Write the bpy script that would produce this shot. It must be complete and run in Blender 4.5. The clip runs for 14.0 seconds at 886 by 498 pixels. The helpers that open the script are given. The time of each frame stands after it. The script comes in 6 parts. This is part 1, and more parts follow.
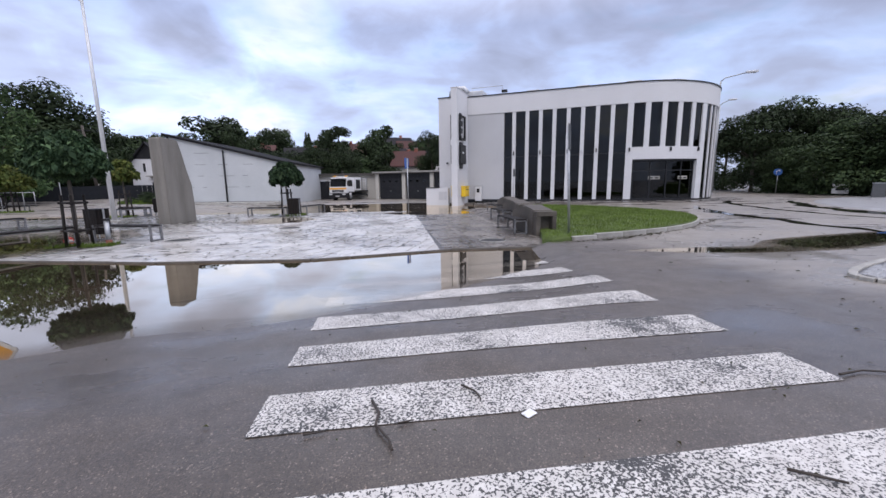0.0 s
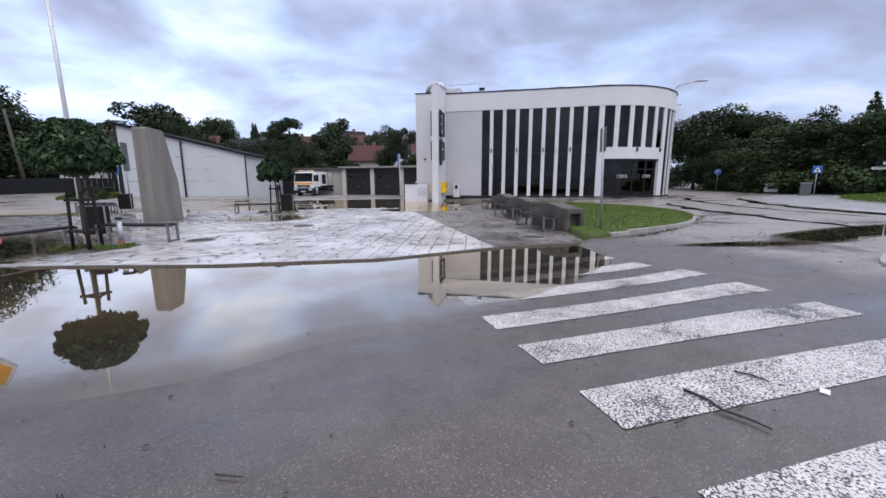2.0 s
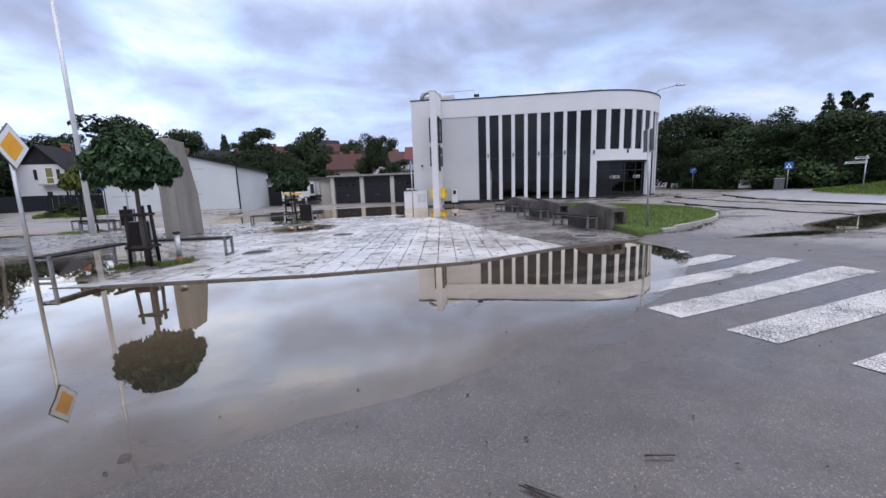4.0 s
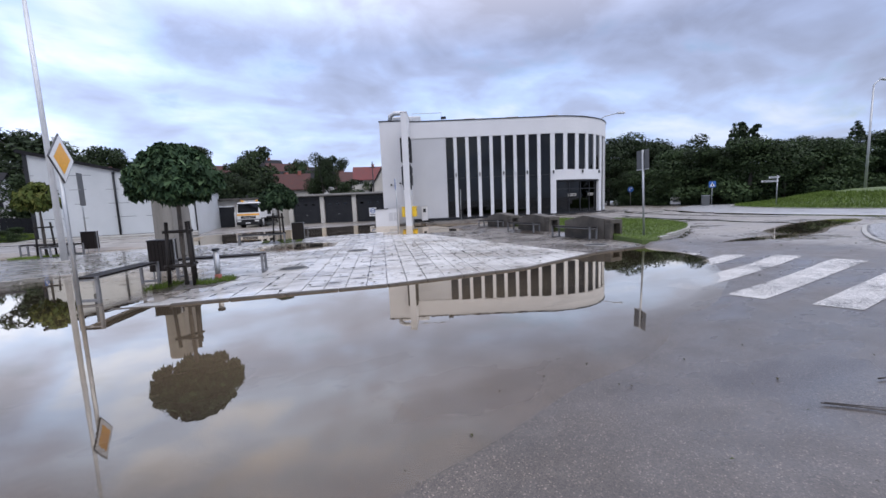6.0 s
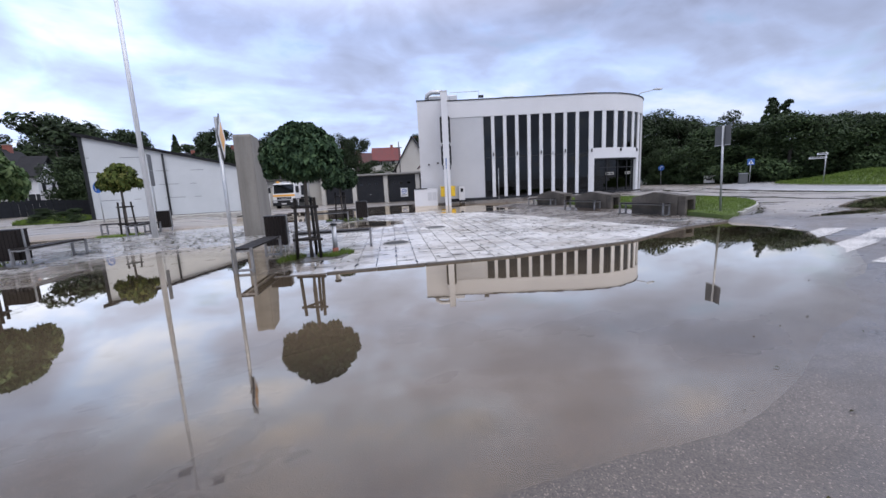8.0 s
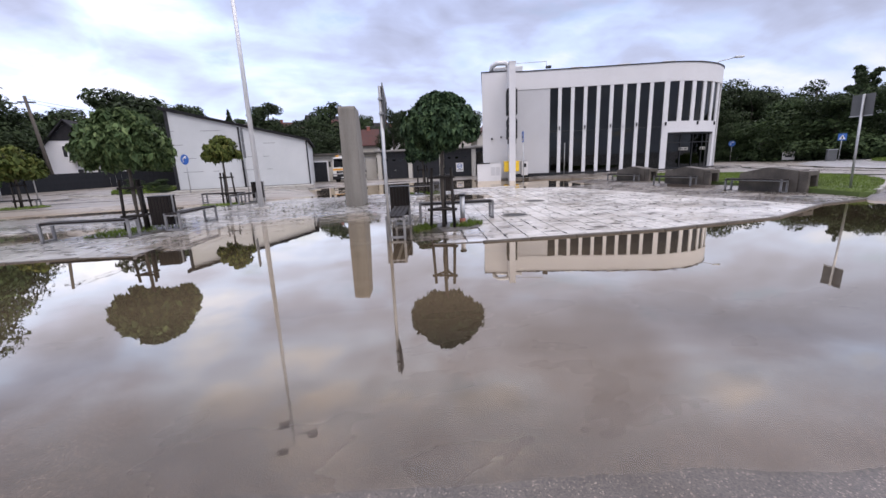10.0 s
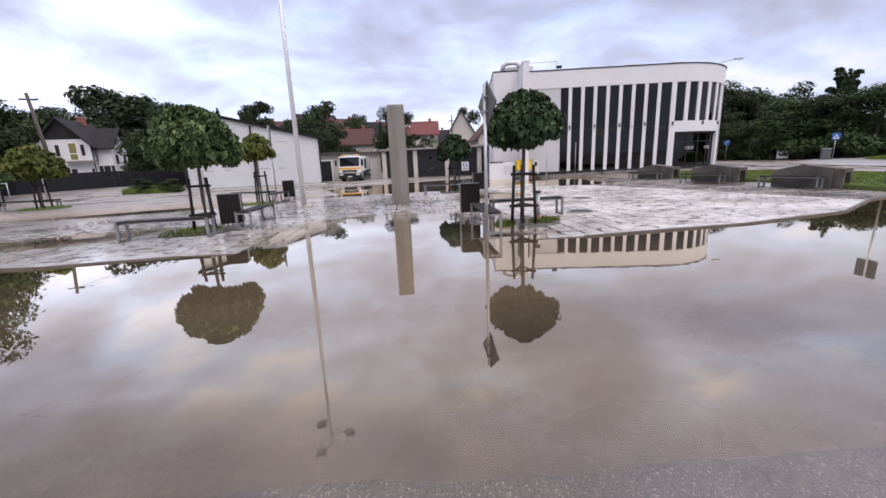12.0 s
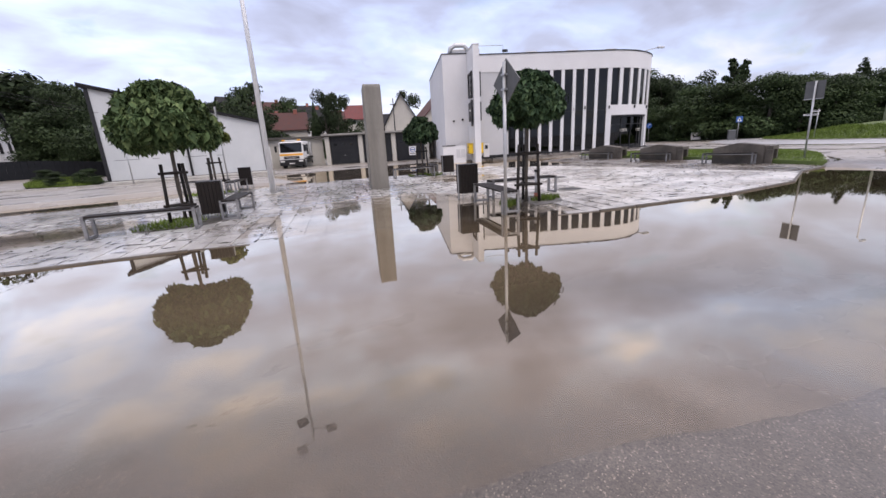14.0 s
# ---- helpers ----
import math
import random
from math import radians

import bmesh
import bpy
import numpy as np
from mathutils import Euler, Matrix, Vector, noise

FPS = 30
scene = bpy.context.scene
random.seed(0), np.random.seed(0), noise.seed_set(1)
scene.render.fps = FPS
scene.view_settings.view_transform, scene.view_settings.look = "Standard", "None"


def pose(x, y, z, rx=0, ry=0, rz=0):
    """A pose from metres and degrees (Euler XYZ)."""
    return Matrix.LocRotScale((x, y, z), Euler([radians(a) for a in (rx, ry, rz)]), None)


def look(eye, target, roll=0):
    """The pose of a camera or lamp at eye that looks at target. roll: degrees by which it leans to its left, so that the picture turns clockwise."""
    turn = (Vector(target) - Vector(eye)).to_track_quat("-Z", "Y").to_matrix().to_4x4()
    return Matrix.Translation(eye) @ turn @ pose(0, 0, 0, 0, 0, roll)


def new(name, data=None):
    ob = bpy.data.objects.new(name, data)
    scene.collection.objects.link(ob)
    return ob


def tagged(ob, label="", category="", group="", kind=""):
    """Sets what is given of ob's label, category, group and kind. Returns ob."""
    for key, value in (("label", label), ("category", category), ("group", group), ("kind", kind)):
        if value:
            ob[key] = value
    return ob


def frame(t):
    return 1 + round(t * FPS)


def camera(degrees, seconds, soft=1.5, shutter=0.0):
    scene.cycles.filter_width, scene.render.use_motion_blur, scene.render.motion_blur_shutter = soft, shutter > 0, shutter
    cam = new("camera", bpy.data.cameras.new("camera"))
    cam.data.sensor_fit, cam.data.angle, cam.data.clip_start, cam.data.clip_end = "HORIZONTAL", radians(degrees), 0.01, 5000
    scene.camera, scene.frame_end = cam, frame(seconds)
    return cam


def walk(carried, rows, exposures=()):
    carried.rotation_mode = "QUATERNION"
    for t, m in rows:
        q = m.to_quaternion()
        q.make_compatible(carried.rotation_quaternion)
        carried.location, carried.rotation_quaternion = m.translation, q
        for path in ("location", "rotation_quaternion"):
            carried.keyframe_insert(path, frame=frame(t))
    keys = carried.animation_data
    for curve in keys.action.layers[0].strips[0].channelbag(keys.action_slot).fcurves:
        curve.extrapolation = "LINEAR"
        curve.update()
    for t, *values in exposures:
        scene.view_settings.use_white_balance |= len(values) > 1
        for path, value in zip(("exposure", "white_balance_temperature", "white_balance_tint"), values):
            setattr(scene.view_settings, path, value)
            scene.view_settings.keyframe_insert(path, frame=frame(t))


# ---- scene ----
cam = camera(96.9, 14.0)
METRES, EYE, TILT, LEAN, TURN = 17.2, 1.5, 0.0, 0.0, -8.0
ROWS = [
    (0.0, 0.0, 0.0, 0.0, -0.13, -9.43, 0.77),
    (0.5, -0.0398, -0.0027, 0.0007, -2.55, -9.53, 0.39),
    (1.0, -0.0804, -0.0039, 0.0022, -4.82, -9.69, 0.15),
    (1.5, -0.1192, -0.0049, 0.0048, -6.6, -10.06, 0.06),
    (2.0, -0.1556, 0.0022, 0.0061, -7.7, -10.17, 0.22),
    (4.5, -0.341, 0.0217, 0.0046, -14.32, -8.4, 1.89),
    (5.0, -0.3796, 0.0245, 0.004, -16.97, -7.16, 1.67),
    (5.5, -0.4217, 0.03, 0.0008, -19.17, -6.51, 1.95),
    (6.0, -0.4608, 0.0324, 0.0008, -20.9, -6.74, 2.36),
    (6.5, -0.4993, 0.038, -0.0011, -21.7, -7.2, 2.63),
    (7.0, -0.5362, 0.0432, -0.0016, -21.74, -7.74, 2.67),
    (7.5, -0.5703, 0.049, -0.0008, -21.0, -8.35, 2.67),
    (8.0, -0.6047, 0.0566, -0.0006, -19.48, -9.37, 2.71),
    (8.5, -0.6391, 0.0634, -0.0009, -17.59, -10.66, 2.45),
    (9.0, -0.6718, 0.0745, -0.0023, -15.29, -11.36, 2.19),
    (11.5, -0.8472, 0.1105, 0.0006, -14.32, -13.39, 2.22),
    (12.0, -0.8787, 0.1194, 0.001, -16.63, -12.69, 2.36),
    (12.5, -0.9075, 0.1277, 0.0002, -19.1, -13.09, 2.68),
    (13.0, -0.9334, 0.1397, 0.0002, -21.36, -13.58, 3.16),
    (13.5, -0.9601, 0.1479, -0.0002, -23.66, -14.39, 3.39),
    (14.0, -0.9787, 0.16, -0.0012, -26.37, -15.16, 3.01),
]
walk(cam, [(t, pose(0, 0, EYE, TILT, LEAN, TURN) @ pose(METRES * x, METRES * y, METRES * z, 90 + pitch, roll, yaw)) for t, x, y, z, yaw, pitch, roll in ROWS],
     [(0.0, 0.17, 6900, 14), (5.0, 0.22, 6650, 12), (7.5, 0.27, 6650, 12), (9.0, 0.36, 6950, 14), (11.5, 0.44, 7450, 18), (14.0, 0.45, 7500, 17)])

# ---- world and light ----
world = bpy.data.worlds.new("overcast_sky")
scene.world = world
world.use_nodes = True
wn, wl = world.node_tree.nodes, world.node_tree.links
wn.clear()


def wnode(kind, **kw):
    nd = wn.new(kind)
    for k, v in kw.items():
        nd.inputs[k].default_value = v
    return nd


def wmath(op, a, b=None):
    nd = wn.new("ShaderNodeMath")
    nd.operation = op
    for i, v in enumerate((a, b)):
        if v is None:
            continue
        if isinstance(v, (int, float)):
            nd.inputs[i].default_value = v
        else:
            wl.new(v, nd.inputs[i])
    return nd.outputs[0]


def wramp(fac, stops):
    nd = wn.new("ShaderNodeValToRGB")
    el = nd.color_ramp.elements
    while len(el) < len(stops):
        el.new(0.5)
    for e, (p, c) in zip(el, stops):
        e.position, e.color = p, (*c, 1)
    wl.new(fac, nd.inputs[0])
    return nd.outputs[0]


def wmix(fac, a, b):
    nd = wn.new("ShaderNodeMix")
    nd.data_type = "RGBA"
    for i, v in ((0, fac), (6, a), (7, b)):
        if isinstance(v, (int, float)):
            nd.inputs[i].default_value = v
        elif isinstance(v, tuple):
            nd.inputs[i].default_value = (*v, 1)
        else:
            wl.new(v, nd.inputs[i])
    return nd.outputs[2]


SUN_ELEV, SUN_ROT = radians(48), radians(200)
sky = wn.new("ShaderNodeTexSky")
sky.sky_type = "NISHITA"
sky.sun_disc = False
sky.sun_elevation, sky.sun_rotation = SUN_ELEV, SUN_ROT
sky.air_density, sky.dust_density = 1.2, 2.0
skyscaled = wn.new("ShaderNodeVectorMath")
skyscaled.operation = "SCALE"
skyscaled.inputs[3].default_value = 0.11
wl.new(sky.outputs[0], skyscaled.inputs[0])
tc = wn.new("ShaderNodeTexCoord")
sep = wn.new("ShaderNodeSeparateXYZ")
wl.new(tc.outputs["Generated"], sep.inputs[0])
zz = wmath("ADD", wmath("MAXIMUM", sep.outputs[2], 0.0), 0.30)
com = wn.new("ShaderNodeCombineXYZ")
wl.new(wmath("DIVIDE", sep.outputs[0], zz), com.inputs[0])
wl.new(wmath("MULTIPLY", wmath("DIVIDE", sep.outputs[1], zz), 1.15), com.inputs[1])
big = wnode("ShaderNodeTexNoise", Scale=1.15, Detail=4.0, Roughness=0.5, Distortion=0.6)
wl.new(com.outputs[0], big.inputs["Vector"])
small = wnode("ShaderNodeTexNoise", Scale=3.2, Detail=6.0, Roughness=0.55, Distortion=0.4)
wl.new(com.outputs[0], small.inputs["Vector"])
# long flat streaks of thin cloud
flat = wn.new("ShaderNodeCombineXYZ")
wl.new(sep.outputs[0], flat.inputs[0])
wl.new(sep.outputs[1], flat.inputs[1])
wl.new(wmath("MULTIPLY", sep.outputs[2], 3.6), flat.inputs[2])
streak = wnode("ShaderNodeTexNoise", Scale=1.9, Detail=5.0, Roughness=0.48, Distortion=0.5)
wl.new(flat.outputs[0], streak.inputs["Vector"])
cloud = wmath("ADD", wmath("ADD", wmath("MULTIPLY", big.outputs[0], 0.56), wmath("MULTIPLY", small.outputs[0], 0.22)), wmath("MULTIPLY", streak.outputs[0], 0.22))
grey = wramp(cloud, [(0.39, (0.31, 0.365, 0.52)), (0.46, (0.41, 0.505, 0.75)), (0.525, (0.53, 0.72, 1.12)), (0.60, (0.84, 0.96, 1.18))])
# thinner cloud towards the north-west, thicker to the east
west = wmath("ADD", wmath("MULTIPLY", sep.outputs[0], -0.75), wmath("MULTIPLY", sep.outputs[1], 0.35))
# ... only low down: overhead the cloud thins to the east
west = wmath("MULTIPLY", west, wmath("SUBTRACT", 1.0, wmath("MULTIPLY", wmath("MINIMUM", wmath("MAXIMUM", wmath("SUBTRACT", sep.outputs[2], 0.28), 0.0), 0.24), 12.0)))
thin = wramp(wmath("ADD", wmath("MULTIPLY", west, 0.5), 0.45), [(0.0, (0.55, 0.55, 0.57)), (0.2, (0.80, 0.80, 0.82)), (0.55, (0.96, 0.97, 1.0)), (0.86, (1.28, 1.29, 1.32)), (1.0, (1.75, 1.74, 1.72))])
mul = wn.new("ShaderNodeMix")
mul.data_type, mul.blend_type = "RGBA", "MULTIPLY"
mul.inputs[0].default_value = 1.0
wl.new(grey, mul.inputs[6])
wl.new(thin, mul.inputs[7])
low = wramp(sep.outputs[2], [(0.0, (0.45, 0.45, 0.45)), (0.16, (0.20, 0.20, 0.20)), (0.34, (0, 0, 0))])
hazy = wmix(low, mul.outputs[2], (0.68, 0.78, 0.97))
gap = wramp(small.outputs[0], [(0.57, (0, 0, 0)), (0.72, (0.6, 0.6, 0.6))])
final = wmix(gap, hazy, skyscaled.outputs[0])
# an overcast sky is brightest overhead
zen = wramp(sep.outputs[2], [(0.0, (0.335, 0.338, 0.343)), (0.34, (0.368, 0.369, 0.374)), (0.58, (0.87, 0.725, 0.585)), (0.9, (0.98, 0.825, 0.665))])
lift = wn.new("ShaderNodeMix")
lift.data_type, lift.blend_type = "RGBA", "MULTIPLY"
lift.inputs[0].default_value = 1.0
wl.new(final, lift.inputs[6])
wl.new(zen, lift.inputs[7])
bg = wnode("ShaderNodeBackground", Strength=2.8)
wl.new(lift.outputs[2], bg.inputs[0])
wout = wn.new("ShaderNodeOutputWorld")
wl.new(bg.outputs[0], wout.inputs[0])

sun = new("sun", bpy.data.lights.new("sun", "SUN"))
sun.data.energy, sun.data.angle, sun.data.color = 0.6, radians(35), (1.0, 0.97, 0.93)
sun.matrix_world = look((-14, -32, 38), (0, 0, 0))


# ---- materials ----
def material(name):
    m = bpy.data.materials.new(name)
    m.use_nodes = True
    nt = m.node_tree
    return m, nt.nodes, nt.links, nt.nodes["Principled BSDF"]


def noise_tex(n, l, scale, detail=4.0, rough=0.55, coord="Object", stretch=None):
    t = n.new("ShaderNodeNewGeometry" if coord == "World" else "ShaderNodeTexCoord")
    coord = "Position" if coord == "World" else coord
    x = n.new("ShaderNodeTexNoise")
    x.inputs["Scale"].default_value, x.inputs["Detail"].default_value, x.inputs["Roughness"].default_value = scale, detail, rough
    if stretch:
        mp = n.new("ShaderNodeMapping")
        mp.inputs["Scale"].default_value = stretch
        l.new(t.outputs[coord], mp.inputs[0])
        l.new(mp.outputs[0], x.inputs["Vector"])
    else:
        l.new(t.outputs[coord], x.inputs["Vector"])
    return x.outputs[0]


def ramp(n, l, fac, stops):
    nd = n.new("ShaderNodeValToRGB")
    el = nd.color_ramp.elements
    while len(el) < len(stops):
        el.new(0.5)
    for e, (p, c) in zip(el, stops):
        c = (c, c, c) if isinstance(c, (int, float)) else c
        e.position, e.color = p, (*c, 1)
    l.new(fac, nd.inputs[0])
    return nd.outputs[0]


def mixc(n, l, fac, a, b, blend="MIX"):
    nd = n.new("ShaderNodeMix")
    nd.data_type, nd.blend_type = "RGBA", blend
    for i, v in ((0, fac), (6, a), (7, b)):
        if isinstance(v, (int, float)):
            nd.inputs[i].default_value = v
        elif isinstance(v, tuple):
            nd.inputs[i].default_value = (*v, 1)
        else:
            l.new(v, nd.inputs[i])
    return nd.outputs[2]


def bump(n, l, b, height, strength, dist=0.01):
    nd = n.new("ShaderNodeBump")
    nd.inputs["Strength"].default_value, nd.inputs["Distance"].default_value = strength, dist
    l.new(height, nd.inputs["Height"])
    l.new(nd.outputs[0], b.inputs["Normal"])


def surface(name, c1, c2, scale=4.0, rough=(0.5, 0.7), fine=60.0, bumps=0.2, metal=0.0, coord="Object", dist=0.004, vary=0.0, stretch=None, spec=0.5):
    """Two-scale mottled surface between two colours."""
    m, n, l, b = material(name)
    a = noise_tex(n, l, scale, 5, 0.6, coord, stretch)
    f = noise_tex(n, l, fine, 3, 0.6, coord)
    col = ramp(n, l, a, [(0.3, c1), (0.7, c2)])
    dark = ramp(n, l, f, [(0.3, 0.82), (0.65, 1.08)])
    col = mixc(n, l, 1.0, col, dark, "MULTIPLY")
    if vary:
        oi = n.new("ShaderNodeObjectInfo")
        gi = n.new("ShaderNodeNewGeometry")
        ad = n.new("ShaderNodeMath")
        ad.operation = "ADD"
        l.new(oi.outputs["Random"], ad.inputs[0])
        l.new(gi.outputs["Random Per Island"], ad.inputs[1])
        fr = n.new("ShaderNodeMath")
        fr.operation = "FRACT"
        l.new(ad.outputs[0], fr.inputs[0])
        tone = ramp(n, l, fr.outputs[0], [(0.0, 1 - vary), (1.0, 1 + vary * 0.6)])
        col = mixc(n, l, 1.0, col, tone, "MULTIPLY")
    l.new(col, b.inputs["Base Color"])
    l.new(ramp(n, l, a, [(0.3, rough[0]), (0.7, rough[1])]), b.inputs["Roughness"])
    b.inputs["Metallic"].default_value = metal
    b.inputs["Specular IOR Level"].default_value = spec
    if bumps:
        bump(n, l, b, f, bumps, dist)
    return m


def asphalt_material():
    m, n, l, b = material("wet_asphalt")
    big_n = noise_tex(n, l, 0.30, 5, 0.6, stretch=(1, 1.6, 1))
    mid = noise_tex(n, l, 2.5, 5, 0.65)
    t = n.new("ShaderNodeTexCoord")
    vor = n.new("ShaderNodeTexVoronoi")
    vor.inputs["Scale"].default_value = 120.0
    l.new(t.outputs["Object"], vor.inputs["Vector"])
    grain = noise_tex(n, l, 95.0, 3, 0.65)
    col = ramp(n, l, big_n, [(0.3, (0.058, 0.046, 0.037)), (0.7, (0.094, 0.075, 0.060))])
    col = mixc(n, l, 1.0, col, ramp(n, l, mid, [(0.3, 0.82), (0.7, 1.16)]), "MULTIPLY")
    # pale and dark chippings
    col = mixc(n, l, 1.0, col, ramp(n, l, vor.outputs["Color"], [(0.08, 0.42), (0.55, 0.95), (0.80, 1.15), (0.93, 3.1)]), "MULTIPLY")
    # pale sheets on the eastern and back road: flood silt and painted sky sheen
    where = n.new("ShaderNodeSeparateXYZ")
    l.new(t.outputs["Object"], where.inputs[0])
    reach = n.new("ShaderNodeMapRange")
    reach.interpolation_type = "SMOOTHSTEP"
    for k, val in (("From Min", 1.5), ("From Max", 12.0), ("To Min", -0.30), ("To Max", 0.36)):
        reach.inputs[k].default_value = val
    l.new(where.outputs["X"], reach.inputs["Value"])
    # back road: paleness painted in for its wet shine
    back = n.new("ShaderNodeMapRange")
    back.interpolation_type = "SMOOTHSTEP"
    for k, val in (("From Min", 20.0), ("From Max", 30.0), ("To Min", -0.30), ("To Max", 0.30)):
        back.inputs[k].default_value = val
    l.new(where.outputs["Y"], back.inputs["Value"])
    most = n.new("ShaderNodeMath")
    most.operation = "MAXIMUM"
    l.new(reach.outputs[0], most.inputs[0])
    l.new(back.outputs[0], most.inputs[1])
    lay = n.new("ShaderNodeMath")
    l.new(noise_tex(n, l, 0.22, 6, 0.62, stretch=(0.8, 2.2, 1)), lay.inputs[0])
    l.new(most.outputs[0], lay.inputs[1])
    silt = ramp(n, l, lay.outputs[0], [(0.42, 0.0), (0.60, 0.85)])
    col = mixc(n, l, silt, col, mixc(n, l, mid, (0.205, 0.180, 0.152), (0.305, 0.272, 0.235)))
    l.new(col, b.inputs["Base Color"])
    l.new(ramp(n, l, big_n, [(0.36, 0.42), (0.64, 0.58)]), b.inputs["Roughness"])
    b.inputs["IOR"].default_value = 1.33
    # a film of rain water lying in broad patches
    film = mixc(n, l, 1.0, ramp(n, l, big_n, [(0.36, 1.0), (0.60, 0.72)]), ramp(n, l, mid, [(0.3, 0.75), (0.7, 1.0)]), "MULTIPLY")
    l.new(film, b.inputs["Coat Weight"])
    l.new(ramp(n, l, big_n, [(0.34, 0.06), (0.43, 0.26), (0.60, 0.46)]), b.inputs["Coat Roughness"])
    b.inputs["Coat IOR"].default_value = 1.55
    bump(n, l, b, grain, 0.8, 0.006)
    return m


def paver_material():
    """Wet pale concrete slabs with smears of flood silt."""
    m, n, l, b = material("wet_pale_concrete_paving")
    a = noise_tex(n, l, 0.5, 5, 0.6, "World")
    f = noise_tex(n, l, 55, 3, 0.6, "World")
    mud = noise_tex(n, l, 0.9, 9, 0.66, "World", (1.0, 1.7, 1.0))
    oi, gi = n.new("ShaderNodeObjectInfo"), n.new("ShaderNodeNewGeometry")
    ad, fr = n.new("ShaderNodeMath"), n.new("ShaderNodeMath")
    ad.operation, fr.operation = "ADD", "FRACT"
    l.new(oi.outputs["Random"], ad.inputs[0])
    l.new(gi.outputs["Random Per Island"], ad.inputs[1])
    l.new(ad.outputs[0], fr.inputs[0])
    col = ramp(n, l, a, [(0.3, (0.46, 0.445, 0.425)), (0.7, (0.64, 0.625, 0.60))])
    col = mixc(n, l, 1.0, col, ramp(n, l, f, [(0.3, 0.85), (0.65, 1.08)]), "MULTIPLY")
    col = mixc(n, l, 1.0, col, ramp(n, l, fr.outputs[0], [(0.0, 0.94), (1.0, 1.04)]), "MULTIPLY")
    xyz = n.new("ShaderNodeSeparateXYZ")
    l.new(gi.outputs["Position"], xyz.inputs[0])
    low = n.new("ShaderNodeMapRange")
    for k, val in (("From Min", -0.095), ("From Max", -0.16), ("To Min", 0.0), ("To Max", 0.06)):
        low.inputs[k].default_value = val
    l.new(xyz.outputs["Z"], low.inputs["Value"])
    both = n.new("ShaderNodeMath")
    l.new(mud, both.inputs[0])
    l.new(low.outputs[0], both.inputs[1])
    silt = ramp(n, l, both.outputs[0], [(0.53, 0.0), (0.66, 0.75)])
    veil = ramp(n, l, noise_tex(n, l, 0.42, 7, 0.62, "World", (1.0, 1.4, 1.0)), [(0.46, 0.0), (0.68, 0.65)])
    col = mixc(n, l, veil, col, (0.27, 0.232, 0.188))
    col = mixc(n, l, silt, col, (0.105, 0.09, 0.075))
    l.new(col, b.inputs["Base Color"])
    l.new(ramp(n, l, a, [(0.3, 0.18), (0.7, 0.40)]), b.inputs["Roughness"])
    # standing wet in patches, and all over towards the low western side
    wetw = n.new("ShaderNodeMapRange")
    for k, val in (("From Min", -6.5), ("From Max", -11.0), ("To Min", 0.10), ("To Max", -0.28)):
        wetw.inputs[k].default_value = val
    l.new(xyz.outputs["X"], wetw.inputs["Value"])
    wets = n.new("ShaderNodeMath")
    l.new(mud, wets.inputs[0])
    l.new(wetw.outputs[0], wets.inputs[1])
    l.new(ramp(n, l, wets.outputs[0], [(0.36, 0.9), (0.52, 0.0)]), b.inputs["Coat Weight"])
    b.inputs["Coat Roughness"].default_value = 0.10
    b.inputs["Coat IOR"].default_value = 1.65
    bump(n, l, b, f, 0.22, 0.005)
    return m


def stripe_material():
    """Worn thermoplastic: pale islands of paint parted by dark pits and cracks."""
    m, n, l, b = material("worn_white_road_paint")
    t = n.new("ShaderNodeTexCoord")
    warp = n.new("ShaderNodeTexNoise")
    warp.inputs["Scale"].default_value, warp.inputs["Detail"].default_value = 30.0, 3.0
    l.new(t.outputs["Object"], warp.inputs["Vector"])
    push = n.new("ShaderNodeVectorMath")
    push.operation = "MULTIPLY_ADD"
    l.new(warp.outputs["Color"], push.inputs[0])
    push.inputs[1].default_value = (0.035, 0.035, 0.035)
    l.new(t.outputs["Object"], push.inputs[2])
    cell = n.new("ShaderNodeTexVoronoi")
    cell.feature = "DISTANCE_TO_EDGE"
    cell.inputs["Scale"].default_value = 34.0
    l.new(push.outputs[0], cell.inputs["Vector"])
    pit = noise_tex(n, l, 62.0, 3, 0.6)
    big_n = noise_tex(n, l, 0.9, 4, 0.6)
    grime = noise_tex(n, l, 6.0, 5, 0.6)
    # how much paint is left here: 0 bare, 1 whole
    left = ramp(n, l, big_n, [(0.33, 0.07), (0.41, 0.215), (0.60, 0.285)])
    add1 = n.new("ShaderNodeMath")
    add1.operation = "MULTIPLY_ADD"
    l.new(cell.outputs["Distance"], add1.inputs[0])
    add1.inputs[1].default_value = 0.55
    l.new(left, add1.inputs[2])
    add2 = n.new("ShaderNodeMath")
    l.new(add1.outputs[0], add2.inputs[0])
    l.new(pit, add2.inputs[1])
    keep = ramp(n, l, add2.outputs[0], [(0.755, 0.0), (0.80, 1.0)])
    paint = ramp(n, l, grime, [(0.3, (0.47, 0.445, 0.415)), (0.7, (0.67, 0.645, 0.61))])
    hole = ramp(n, l, noise_tex(n, l, 90, 2), [(0.3, 0.02), (0.7, 0.07)])
    l.new(mixc(n, l, keep, hole, paint), b.inputs["Base Color"])
    b.inputs["Roughness"].default_value = 0.45
    bump(n, l, b, keep, 0.5, 0.004)
    return m


